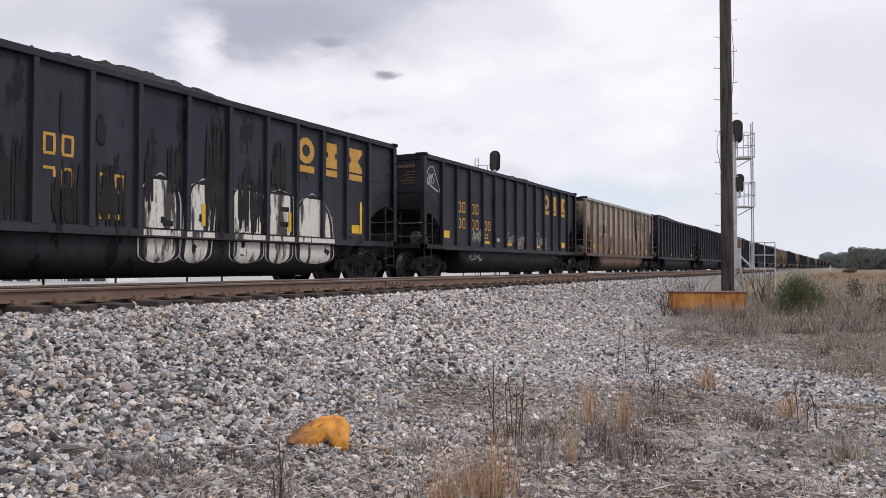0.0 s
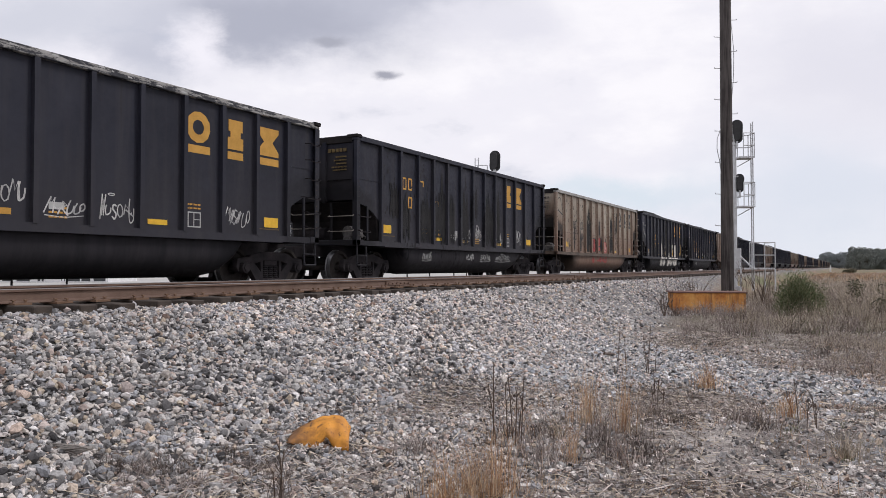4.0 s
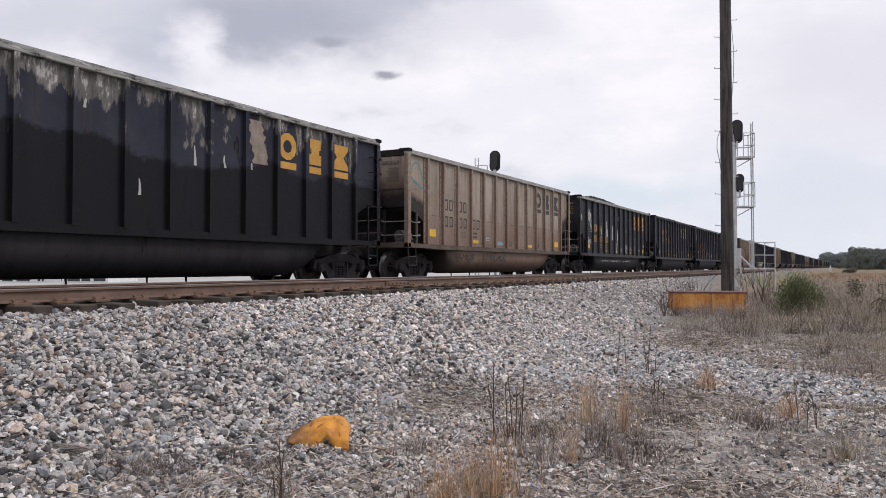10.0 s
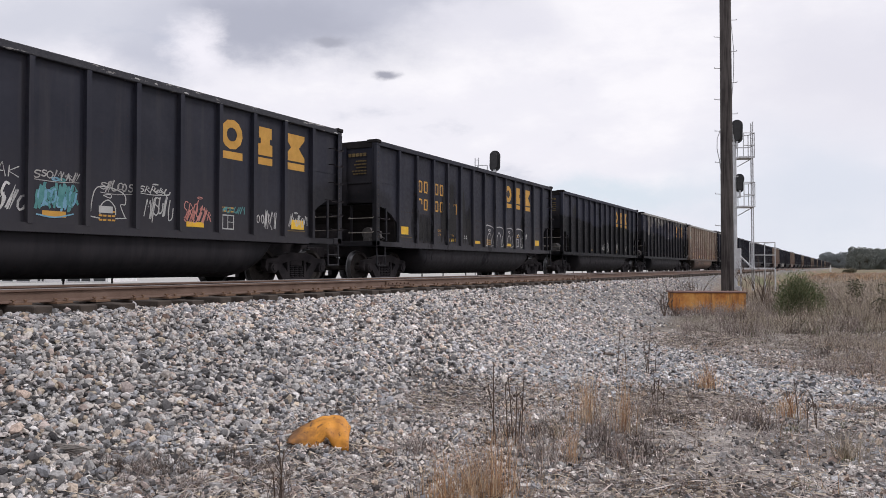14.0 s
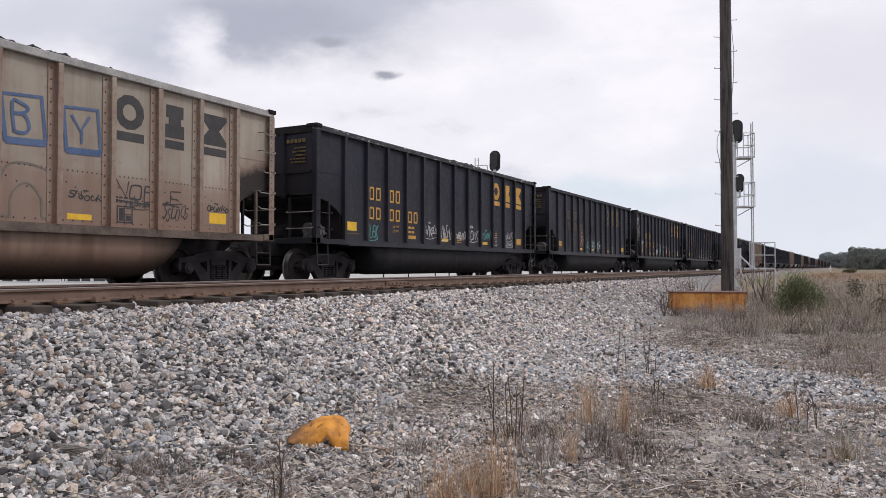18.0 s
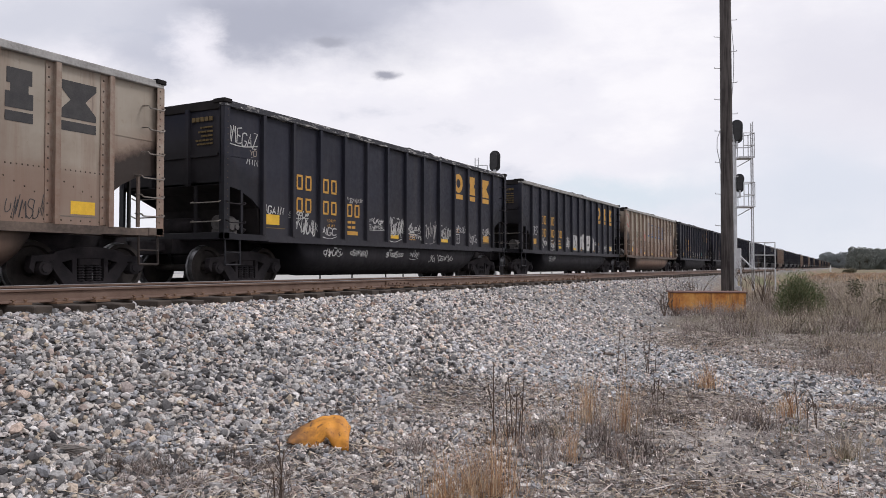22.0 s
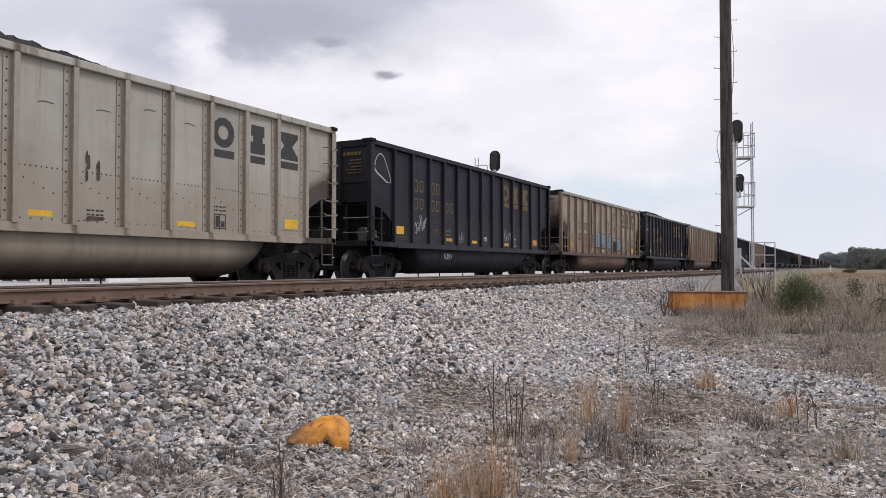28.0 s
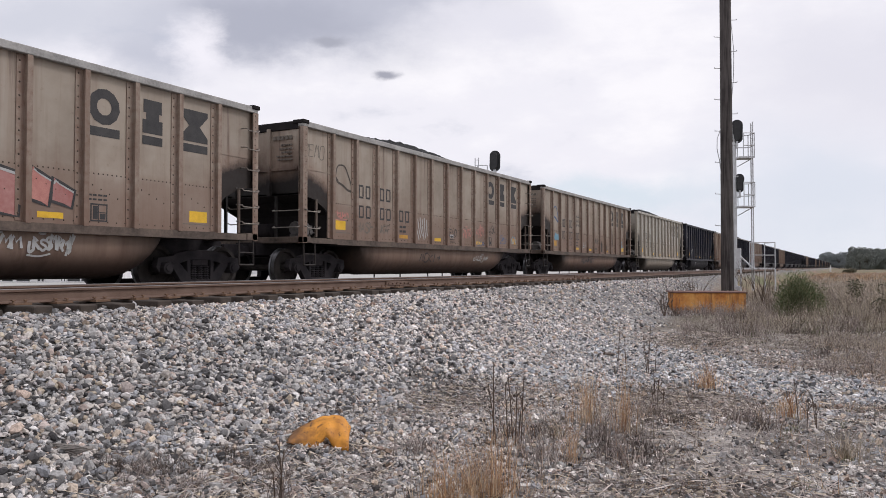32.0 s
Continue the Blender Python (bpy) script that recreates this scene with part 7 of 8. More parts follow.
def near_signal():
    depth = 44.0
    sc = depth / 1330
    x, y = at_spot(1306, depth)
    z0 = float(lie(x, y))
    ob = thing("railway_signal", "two-headed railway signal on a galvanised mast with ladder and platforms", "railway signal", m=pose(x, y, z0))
    up = lambda py: EYE[2] - z0 + (473 - py) * sc
    side = lambda px: Vector((SH, -CH, 0)) * ((px - 1306) * sc)
    bm = bmesh.new()
    mx = side(1301)
    bm_rod(bm, (mx.x, mx.y, -0.2), (mx.x, mx.y, up(238)), 0.11, 12)
    part("mast", bm, M_GALV, ob, smooth=50)
    bm = bmesh.new()
    bm_box(bm, mx.x - 0.3, mx.x + 0.3, mx.y - 0.3, mx.y + 0.3, -0.2, 0.25)
    part("plinth", bm, M_GALV, ob, "grey concrete plinth")
    for px, y0, y1 in ((1303, 212, 254), (1307, 308, 341)):
        p = side(px)
        signal_head(ob, p.x - 0.1, p.y - 0.1, up((y0 + y1) / 2), (y1 - y0) * sc, (y1 - y0) * sc * 0.47)
        bm = bmesh.new()
        bm_rod(bm, (0, 0, up(y1 + 8)), (p.x - 0.1, p.y - 0.1, up(y1 + 8)), 0.05, 6)
        bm_rod(bm, (p.x - 0.1, p.y - 0.1, up(y1 + 10)), (p.x - 0.1, p.y - 0.1, up(y1 - 4)), 0.06, 8)
        part("bracket", bm, M_GALV, ob)
    # ladder, seen nearly edge on
    l = side(1332)
    e = Vector((CH, SH, 0)) * 0.2 + Vector((SH, -CH, 0)) * 0.03
    for s in (-1, 1):
        bm = bmesh.new()
        bm_rod(bm, (*(l + e * s).xy, 0), (*(l + e * s).xy, up(216)), 0.04, 6)
        part("ladder_stile", bm, M_GALV, ob)
    n = 26
    for i in range(n):
        bm = bmesh.new()
        h = 0.4 + (up(222) - 0.4) * i / (n - 1)
        bm_rod(bm, (*(l - e).xy, h), (*(l + e).xy, h), 0.016, 5)
        part("ladder_rung", bm, M_GALV, ob)
    # two service platforms with guard rails
    for py in (281, 368):
        a, b = side(1305), side(1331)
        fw = Vector((CH, SH, 0)) * 0.45
        bm = bmesh.new()
        bm_loft(bm, [[(*(a - fw).xy, up(py)), (*(b - fw).xy, up(py)), (*(b + fw).xy, up(py)), (*(a + fw).xy, up(py))],
                     [(*(a - fw).xy, up(py) + 0.09), (*(b - fw).xy, up(py) + 0.09), (*(b + fw).xy, up(py) + 0.09), (*(a + fw).xy, up(py) + 0.09)]])
        part("platform", bm, M_GALV, ob)
        bm = bmesh.new()
        bm_rod(bm, (*side(1306).xy, up(py + 14)), (*side(1331).xy, up(py)), 0.03, 6)
        part("brace", bm, M_GALV, ob)
        m0 = side(1312)
        railing(ob, [(*(m0 - fw).xy, up(py)), (*(b - fw).xy, up(py)), (*(b + fw).xy, up(py)), (*(m0 + fw).xy, up(py))], up(py - 44) - up(py))
    # landing at the foot, with guard rail and a slanting strut
    a, b = side(1302), side(1362)
    fw = Vector((CH, SH, 0)) * 0.7
    bm = bmesh.new()
    bm_loft(bm, [[(*(a - fw).xy, up(477)), (*(b - fw).xy, up(477)), (*(b + fw).xy, up(477)), (*(a + fw).xy, up(477))],
                 [(*(a - fw).xy, up(474)), (*(b - fw).xy, up(474)), (*(b + fw).xy, up(474)), (*(a + fw).xy, up(474))]])
    part("landing", bm, M_GALV, ob)
    for q in (a - fw, b - fw, a + fw, b + fw):
        bm = bmesh.new()
        bm_rod(bm, (*q.xy, -0.3), (*q.xy, up(476)), 0.05, 6)
        part("landing_leg", bm, M_GALV, ob)
    railing(ob, [(*(side(1318) - fw).xy, up(474)), (*(b - fw).xy, up(474)), (*(b + fw).xy, up(474))], up(430) - up(474))
    bm = bmesh.new()
    bm_rod(bm, (*side(1304).xy, up(448)), (*side(1333).xy, up(476)), 0.05, 6)
    part("strut", bm, M_GALV, ob)
    bm = bmesh.new()
    bm_box(bm, -0.16, 0.16, -0.16, 0.16, up(476), up(440))
    part("junction_case", bm, M_GALV, ob, "grey junction case at the mast foot", bevel=0.02)


def far_signal():
    depth = 44.0
    sc = depth / 1330
    x, y = at_spot(876, depth)
    z0 = float(lie(x, y))
    ob = thing("railway_signal", "single-headed railway signal standing beyond the train", "railway signal", m=pose(x, y, z0))
    up = lambda py: EYE[2] - z0 + (473 - py) * sc
    side = lambda px: Vector((SH, -CH, 0)) * ((px - 876) * sc)
    bm = bmesh.new()
    bm_rod(bm, (0, 0, -0.2), (0, 0, up(300)), 0.09, 10)
    part("mast", bm, M_GALV, ob, smooth=50)
    signal_head(ob, 0, 0, up(285), 38 * sc, 20 * sc)
    for px, top in ((841, 279), (847, 279)):
        bm = bmesh.new()
        bm_rod(bm, (*side(px).xy, 0), (*side(px).xy, up(top)), 0.028, 6)
        part("ladder_stile", bm, M_GALV, ob)
    for i in range(20):
        bm = bmesh.new()
        h = up(283) - i * 0.33
        bm_rod(bm, (*side(841).xy, h), (*side(847).xy, h), 0.016, 5)
        part("ladder_rung", bm, M_GALV, ob)
    a, b = side(845), side(876)
    fw = Vector((CH, SH, 0)) * 0.35
    bm = bmesh.new()
    bm_loft(bm, [[(*(q).xy, h) for q in (a - fw, b - fw, b + fw, a + fw)] for h in (up(330), up(328))])
    part("platform", bm, M_GALV, ob)
    railing(ob, [(*(a - fw).xy, up(328)), (*(side(862) - fw).xy, up(328))], up(294) - up(328))


utility_pole()
steel_box()
near_signal()
far_signal()


# ---- yellow scrap on the stones ----
def scrap():
    x, y = at_spot(563, 6.55)
    ob = thing("metal_scrap", "bent yellow-painted sheet metal scrap with chipped edges, lying on ballast", "scrap metal", m=pose(x, y, float(lie(x, y)) + 0.03, 0, 0, math.degrees(HEAD) - 90))
    nx, nv = 22, 9
    bm = bmesh.new()
    grid = []
    for i in range(nx):
        u = i / (nx - 1)
        px = -0.265 + 0.53 * u
        ht = 0.075 + 0.15 * math.sin(min(1, u * 1.42) * math.pi / 2) - 0.10 * max(0, u - 0.84) / 0.16 + 0.008 * noise.noise((u * 9, 0, 4))
        lowz = 0.10 * math.exp(-((u - 0.62) / 0.09) ** 2) + 0.03 * max(0, 0.3 - u) / 0.3 - 0.04 * u + 0.01 * noise.noise((u * 11, 3, 4))
        row = []
        for k in range(nv):
            v = k / (nv - 1)
            z = lowz + (ht - lowz) * v
            row.append(bm.verts.new((px + 0.01 * noise.noise((u * 6, v * 6, 1)), 0.20 * v * v + 0.05 * math.sin(3 * u) + 0.02 * noise.noise((u * 5, v * 4, 2)), z)))
        grid.append(row)
    for i in range(nx - 1):
        for k in range(nv - 1):
            bm.faces.new((grid[i][k], grid[i + 1][k], grid[i + 1][k + 1], grid[i][k + 1]))
    sh = part("bent_sheet", bm, M_BITYEL, ob, smooth=60)
    so = sh.modifiers.new("thick", "SOLIDIFY")
    so.thickness = 0.018
    bm = bmesh.new()
    bm_box(bm, 0.06, 0.20, 0.20, 0.25, 0.16, 0.19)
    part("folded_edge", bm, M_BITYEL, ob, bevel=0.008)


scrap()


# ---- dry grass and weeds ----
def blades(n, rng, cx, cy, spread, h0, h1, lean, w):
    """Blades of dead grass as bent strips: verts, quads."""
    r = np.abs(rng.normal(0, spread, n))
    a = rng.uniform(0, 6.283, n)
    x, y = cx + r * np.cos(a), cy + r * np.sin(a)
    h = rng.uniform(h0, h1, n)
    d = rng.uniform(0, 6.283, n)
    bend = rng.uniform(0.05, lean, n) * h
    face = rng.uniform(0, 3.14, n)
    wx, wy = np.cos(face) * w * 0.5, np.sin(face) * w * 0.5
    z = lie(x, y)
    rows = []
    for f in (0, 0.45, 0.8, 1.0):
        bx, by = x + np.cos(d) * bend * f * f, y + np.sin(d) * bend * f * f
        bz = z - 0.02 + h * f * (1 - 0.25 * (bend / h) * f)
        t = 1 - 0.75 * f
        rows += [np.stack([bx - wx * t, by - wy * t, bz], -1), np.stack([bx + wx * t, by + wy * t, bz], -1)]
    v = np.stack(rows, 1).reshape(-1, 3)
    q = np.array([(0, 1, 3, 2), (2, 3, 5, 4), (4, 5, 7, 6)])
    return v, (q[None] + 8 * np.arange(n)[:, None, None]).reshape(-1, 4)


def joined(groups):
    vs, fs, k = [], [], 0
    for v, f in groups:
        vs.append(v)
        fs.append(f + k)
        k += len(v)
    return np.concatenate(vs), np.concatenate(fs)


def tuft(name, px, depth, n, spread, h0, h1, lean, w, mat, label, seed):
    x, y = at_spot(px, depth)
    v, f = blades(n, np.random.default_rng(seed), x, y, spread, h0, h1, lean, w)
    return tagged(new(name, mesh_np(name, v, f, mat)), label, "dry grass", kind="stuff")


TUFTS = [(830, 5.3, 190, .17, .10, .52, .6, .004, M_RUSTGRASS), (880, 5.25, 150, .11, .15, .64, .4, .004, M_RUSTGRASS), (845, 5.3, 150, .2, .06, .4, .9, .004, M_STRAW), (785, 5.2, 100, .11, .12, .42, .5, .005, M_RUSTGRASS), (840, 5.2, 160, .24, .04, .22, 1.3, .005, M_RUSTGRASS), (850, 5.5, 120, .22, .1, .40, 1.0, .005, M_GREYGRASS),
         (1008, 6.25, 70, .07, .12, .52, .5, .004, M_RUSTGRASS), (1038, 7.6, 90, .10, .15, .78, .3, .005, M_RUSTGRASS), (1040, 7.6, 60, .16, .1, .5, .7, .005, M_STRAW), (1040, 7.6, 60, .14, .1, .3, .9, .006, M_STRAW), (1105, 7.2, 85, .07, .2, .82, .25, .005, M_RUSTGRASS), (1112, 7.2, 60, .14, .1, .5, .6, .005, M_STRAW), (1105, 7.2, 80, .16, .08, .3, .9, .005, M_GREYGRASS), (1060, 7.0, 120, .2, .1, .4, .9, .006, M_GREYGRASS), (985, 6.9, 70, .08, .1, .28, .6, .006, M_STRAW),
         (1250, 9.8, 110, .12, .15, .45, .6, .009, M_RUSTGRASS), (1395, 8.0, 110, .12, .15, .4, .5, .008, M_RUSTGRASS), (1075, 6.7, 260, .22, .05, .26, 1.2, .005, M_DARKGRASS), (1140, 6.5, 260, .22, .05, .24, 1.2, .005, M_DARKGRASS), (960, 6.9, 200, .2, .05, .26, 1.2, .005, M_DARKGRASS), (905, 6.9, 200, .2, .05, .3, 1.0, .005, M_DARKGRASS), (1190, 7.6, 200, .25, .05, .22, 1.2, .005, M_DARKGRASS), (1345, 7.2, 200, .22, .05, .22, 1.2, .005, M_DARKGRASS),
         (1208, 25.3, 160, .3, .15, .45, 1.0, .012, M_GREYGRASS), (1245, 25.1, 220, .35, .2, .6, 1.0, .012, M_GREYGRASS), (1275, 25.0, 200, .3, .2, .6, 1.0, .012, M_GREYGRASS), (1340, 24.0, 200, .4, .2, .6, 1.0, .012, M_GREYGRASS), (1195, 24.6, 160, .35, .1, .4, 1.0, .011, M_DARKGRASS), (1310, 23.5, 200, .5, .1, .4, 1.0, .011, M_DARKGRASS), (1495, 6.4, 140, .10, .1, .3, .6, .007, M_STRAW),
         (215, 5.55, 442, .13, .04, .19, 1.7, .004, M_DARKGRASS), (255, 5.6, 408, .13, .04, .19, 1.7, .004, M_GREYGRASS), (300, 5.7, 510, .15, .04, .19, 1.7, .004, M_DARKGRASS), (345, 5.5, 374, .10, .04, .19, 1.7, .004, M_GREYGRASS), (455, 5.95, 408, .13, .04, .19, 1.7, .004, M_DARKGRASS), (480, 5.8, 272, .10, .04, .19, 1.7, .004, M_GREYGRASS), (405, 6.15, 204, .07, .04, .19, 1.7, .004, M_DARKGRASS),
         (500, 5.25, 60, .08, .1, .3, .5, .007, M_GREYGRASS), (740, 6.6, 160, .16, .06, .22, .9, .007, M_GREYGRASS), (1090, 6.4, 220, .2, .08, .3, .8, .007, M_GREYGRASS),
         (960, 6.2, 220, .2, .08, .3, .8, .007, M_GREYGRASS), (1150, 8.2, 220, .25, .08, .25, .8, .008, M_GREYGRASS), (1320, 7.6, 220, .25, .08, .25, .8, .008, M_GREYGRASS)]
for i, (px, dep, n, sp, h0, h1, le, w, mt) in enumerate(TUFTS):
    tuft("dry_grass_tuft", px, dep, n, sp, h0, h1, le, w, mt, {M_RUSTGRASS: "rust-brown tuft of dead grass in gravel", M_STRAW: "straw-coloured tuft of dry grass", M_GREYGRASS: "low matted grey dead grass", M_DARKGRASS: "dark matted dead weeds on gravel"}[mt], 100 + i)


def stalks(px, depth, n, spread, h0, h1, seed):
    x, y = at_spot(px, depth)
    rng = random.Random(seed)
    ob = thing("dead_weed", "bare dark dead weed stalks standing in gravel", "weed", "dead weeds", m=pose(x, y, float(lie(x, y))))
    for _ in range(n):
        bm = bmesh.new()
        px_, py_ = rng.uniform(-spread, spread), rng.uniform(-spread, spread)
        h = rng.uniform(h0, h1)
        lx, ly = rng.uniform(-.12, .12) * h, rng.uniform(-.12, .12) * h
        bm_rod(bm, (px_, py_, -0.03), (px_ + lx * .5, py_ + ly * .5, h * .55), 0.006, 5, 0.005)
        bm_rod(bm, (px_ + lx * .5, py_ + ly * .5, h * .55), (px_ + lx, py_ + ly, h), 0.005, 5, 0.003)
        for _ in range(5):
            f = rng.uniform(.4, .95)
            b = (px_ + lx * f, py_ + ly * f, h * f)
            bm_rod(bm, b, (b[0] + rng.uniform(-.08, .08), b[1] + rng.uniform(-.08, .08), b[2] + rng.uniform(.03, .1)), 0.003, 4)
        part("stalk", bm, M_STALK, ob)


for i, a in enumerate([(905, 6.7, 7, .14, .4, .75), (1120, 11.5, 6, .35, .3, .75), (500, 5.2, 5, .1, .2, .4), (1165, 9.0, 4, .2, .2, .45), (1420, 7.5, 4, .3, .2, .5), (1240, 27.5, 6, .6, .5, 1.2), (1180, 26, 7, .6, .4, 1.1), (1340, 30, 8, .7, .8, 2.0)]):
    stalks(*a, 30 + i)


def meadow(name, clumps, per, z0, z1, x0, x1, h0, h1, w, mat, seed, label, spread=0.16):
    """Tussocks of dead grass, thinner between them."""
    rng = np.random.default_rng(seed)
    d = np.sqrt(rng.uniform(z0 * z0, z1 * z1, clumps))
    a = (rng.uniform(x0, x1, clumps) - 784) / 1330 * d
    x, y = d * CH + a * SH, d * SH - a * CH
    ragged = 2.2 * (1 + np.sin(1.9 * a) * np.sin(0.7 * a + 1)) * rng.random(clumps)
    k = (y < 4.7 + 0.3 * np.sin(x)) & (spill(x, y) < 0.25) & (d > z0 + (ragged if z0 > 10 else 0))
    groups = []
    for cx, cy in zip(x[k], y[k]):
        n = max(4, int(per * rng.uniform(.3, 1.3)))
        s = rng.uniform(.55, 1.1)
        groups.append(blades(n, rng, cx, cy, spread * rng.uniform(.5, 1.8), h0 * s, h1 * s, rng.choice((0.7, 1.3, 2.0, 2.6)), w))
    v, f = joined(groups)
    return tagged(new(name, mesh_np(name, v, f, mat)), label, "dry grass", kind="stuff")


meadow("dry_grass", 260, 50, 15.5, 34, 1190, 1620, .15, .62, .009, M_GREYGRASS, 3, "grey-brown dead grass round the box and bush")
meadow("dry_grass", 240, 44, 17, 34, 1300, 1620, .25, .95, .009, M_STRAW, 4, "pale straw-coloured tussocks at the field edge")
meadow("dry_grass", 420, 34, 30, 75, 1360, 1620, .3, .8, .022, M_STRAW, 9, "pale straw-coloured standing grass of the field", .5)
meadow("dry_grass", 420, 34, 30, 75, 1340, 1620, .3, .7, .022, M_GREYGRASS, 10, "grey-brown standing grass of the field", .5)
meadow("dry_grass", 520, 26, 62, 170, 1380, 1620, .3, .7, .05, M_RUSTGRASS, 47, "rust-brown standing grass far out in the field", 1.2)
meadow("dry_grass", 420, 26, 62, 170, 1380, 1620, .3, .7, .05, M_GREYGRASS, 48, "grey-brown standing grass far out in the field", 1.2)
meadow("green_grass", 160, 26, 50, 150, 1440, 1620, .2, .45, .05, M_GREEN, 49, "patches of green grass far out in the field", 1.6)
meadow("dry_grass", 70, 26, 17, 34, 1300, 1610, .3, 1.0, .009, M_STALK, 5, "dark tangled dead weeds at the field edge", .25)
meadow("dry_grass", 320, 24, 5.0, 15, 760, 1620, .04, .2, .005, M_GREYGRASS, 6, "sparse grey dead grass on stony soil", .12)
meadow("dry_grass", 160, 16, 5.0, 15, 900, 1620, .05, .26, .005, M_RUSTGRASS, 8, "sparse rust-brown grass on stony soil", .08)
meadow("dry_grass", 120, 12, 5.0, 15, 900, 1620, .06, .3, .004, M_STALK, 18, "thin dark dead stems on stony soil", .10)
meadow("dry_grass", 300, 40, 14.2, 21, 1210, 1640, .03, .16, .008, M_DARKGRASS, 41, "low dark dead grass between gravel and meadow", .3)
meadow("dry_grass", 110, 44, 16.5, 34, 1300, 1620, .2, .75, .009, M_DARKGRASS, 43, "dark matted dead grass at the field edge", .25)
meadow("dry_grass", 90, 46, 9.8, 16.8, 1440, 1660, .08, .34, .006, M_GREYGRASS, 44, "grey-brown dead grass leaning over gravel", .2)
meadow("dry_grass", 60, 40, 10.2, 16.8, 1450, 1660, .10, .42, .006, M_STRAW, 45, "pale straw-coloured grass leaning over gravel", .2)
meadow("dry_grass", 90, 40, 9.8, 16.8, 1430, 1660, .05, .26, .006, M_DARKGRASS, 46, "dark dead grass at the gravel's edge", .22)
meadow("green_grass", 90, 30, 14.5, 20, 1230, 1460, .02, .09, .008, M_GREEN, 42, "thin low green grass at the meadow edge", .3)
meadow("green_grass", 230, 26, 16, 44, 1330, 1620, .06, .34, .010, M_GREEN, 29, "patches of green grass in the dead meadow", .3)
meadow("green_grass", 34, 18, 5.0, 8.5, 1380, 1620, .03, .12, .006, M_GREEN, 19, "few green blades among gravel", .06)


def litter(n, mat, seed, label):
    """Broken dead stems lying flat on the stony ground."""
    rng = np.random.default_rng(seed)
    x, y = wedge(rng, n, 4.7, 18, -9, 4.6)
    k = (spill(x, y) < 0.4) & (rng.random(len(x)) < np.clip(0.25 + 0.8 * (np.sin(0.9 * x - 0.8 * y + 1) * np.sin(0.6 * x + 1.4 * y)), 0.08, 1))
    x, y = x[k], y[k]
    n = len(x)
    a, ln, w = rng.uniform(0, 6.283, n), rng.uniform(.05, .28, n), rng.uniform(.002, .005, n)
    dx, dy = np.cos(a) * ln / 2, np.sin(a) * ln / 2
    px, py = -np.sin(a) * w, np.cos(a) * w
    z = lie(x, y) + rng.uniform(.01, .045, n)
    tilt = rng.uniform(-.03, .03, n)
    v = np.stack([np.stack([x - dx - px, y - dy - py, z - tilt], -1), np.stack([x + dx - px, y + dy - py, z + tilt], -1),
                  np.stack([x + dx + px, y + dy + py, z + tilt + .003], -1), np.stack([x - dx + px, y - dy + py, z - tilt + .003], -1)], 1).reshape(-1, 3)
    tagged(new("grass_litter", mesh_np("grass_litter", v, np.arange(4 * n).reshape(-1, 4), mat)), label, "grass litter", kind="stuff")


litter(34000, M_STRAW, 51, "broken straw lying on gravel")
litter(56000, M_GREYGRASS, 52, "grey broken stems lying on gravel")
litter(22000, M_DARKGRASS, 53, "dark twigs and broken stalks lying on gravel")


# ---- bush and trees ----
def leaf_cloud(rng, n, blobs, size):
    """Leaf quads spread through ellipsoids (x, y, z, rx, ry, rz), denser at their skins."""
    pick = rng.integers(0, len(blobs), n)
    B = np.array(blobs)[pick]
    d = rng.normal(size=(n, 3))
    d /= np.linalg.norm(d, axis=1, keepdims=True)
    r = rng.uniform(0.55, 1.08, n) ** 0.7
    c = B[:, :3] + d * B[:, 3:] * r[:, None]
    t1 = rng.normal(size=(n, 3))
    t1 /= np.linalg.norm(t1, axis=1, keepdims=True)
    t2 = np.cross(t1, rng.normal(size=(n, 3)))
    t2 /= np.linalg.norm(t2, axis=1, keepdims=True)
    s = size * rng.uniform(0.6, 1.4, n)[:, None]
    v = np.stack([c - t1 * s, c + t2 * s * 0.45, c + t1 * s, c - t2 * s * 0.45], 1).reshape(-1, 3)
    return v, np.arange(4 * n).reshape(-1, 4)


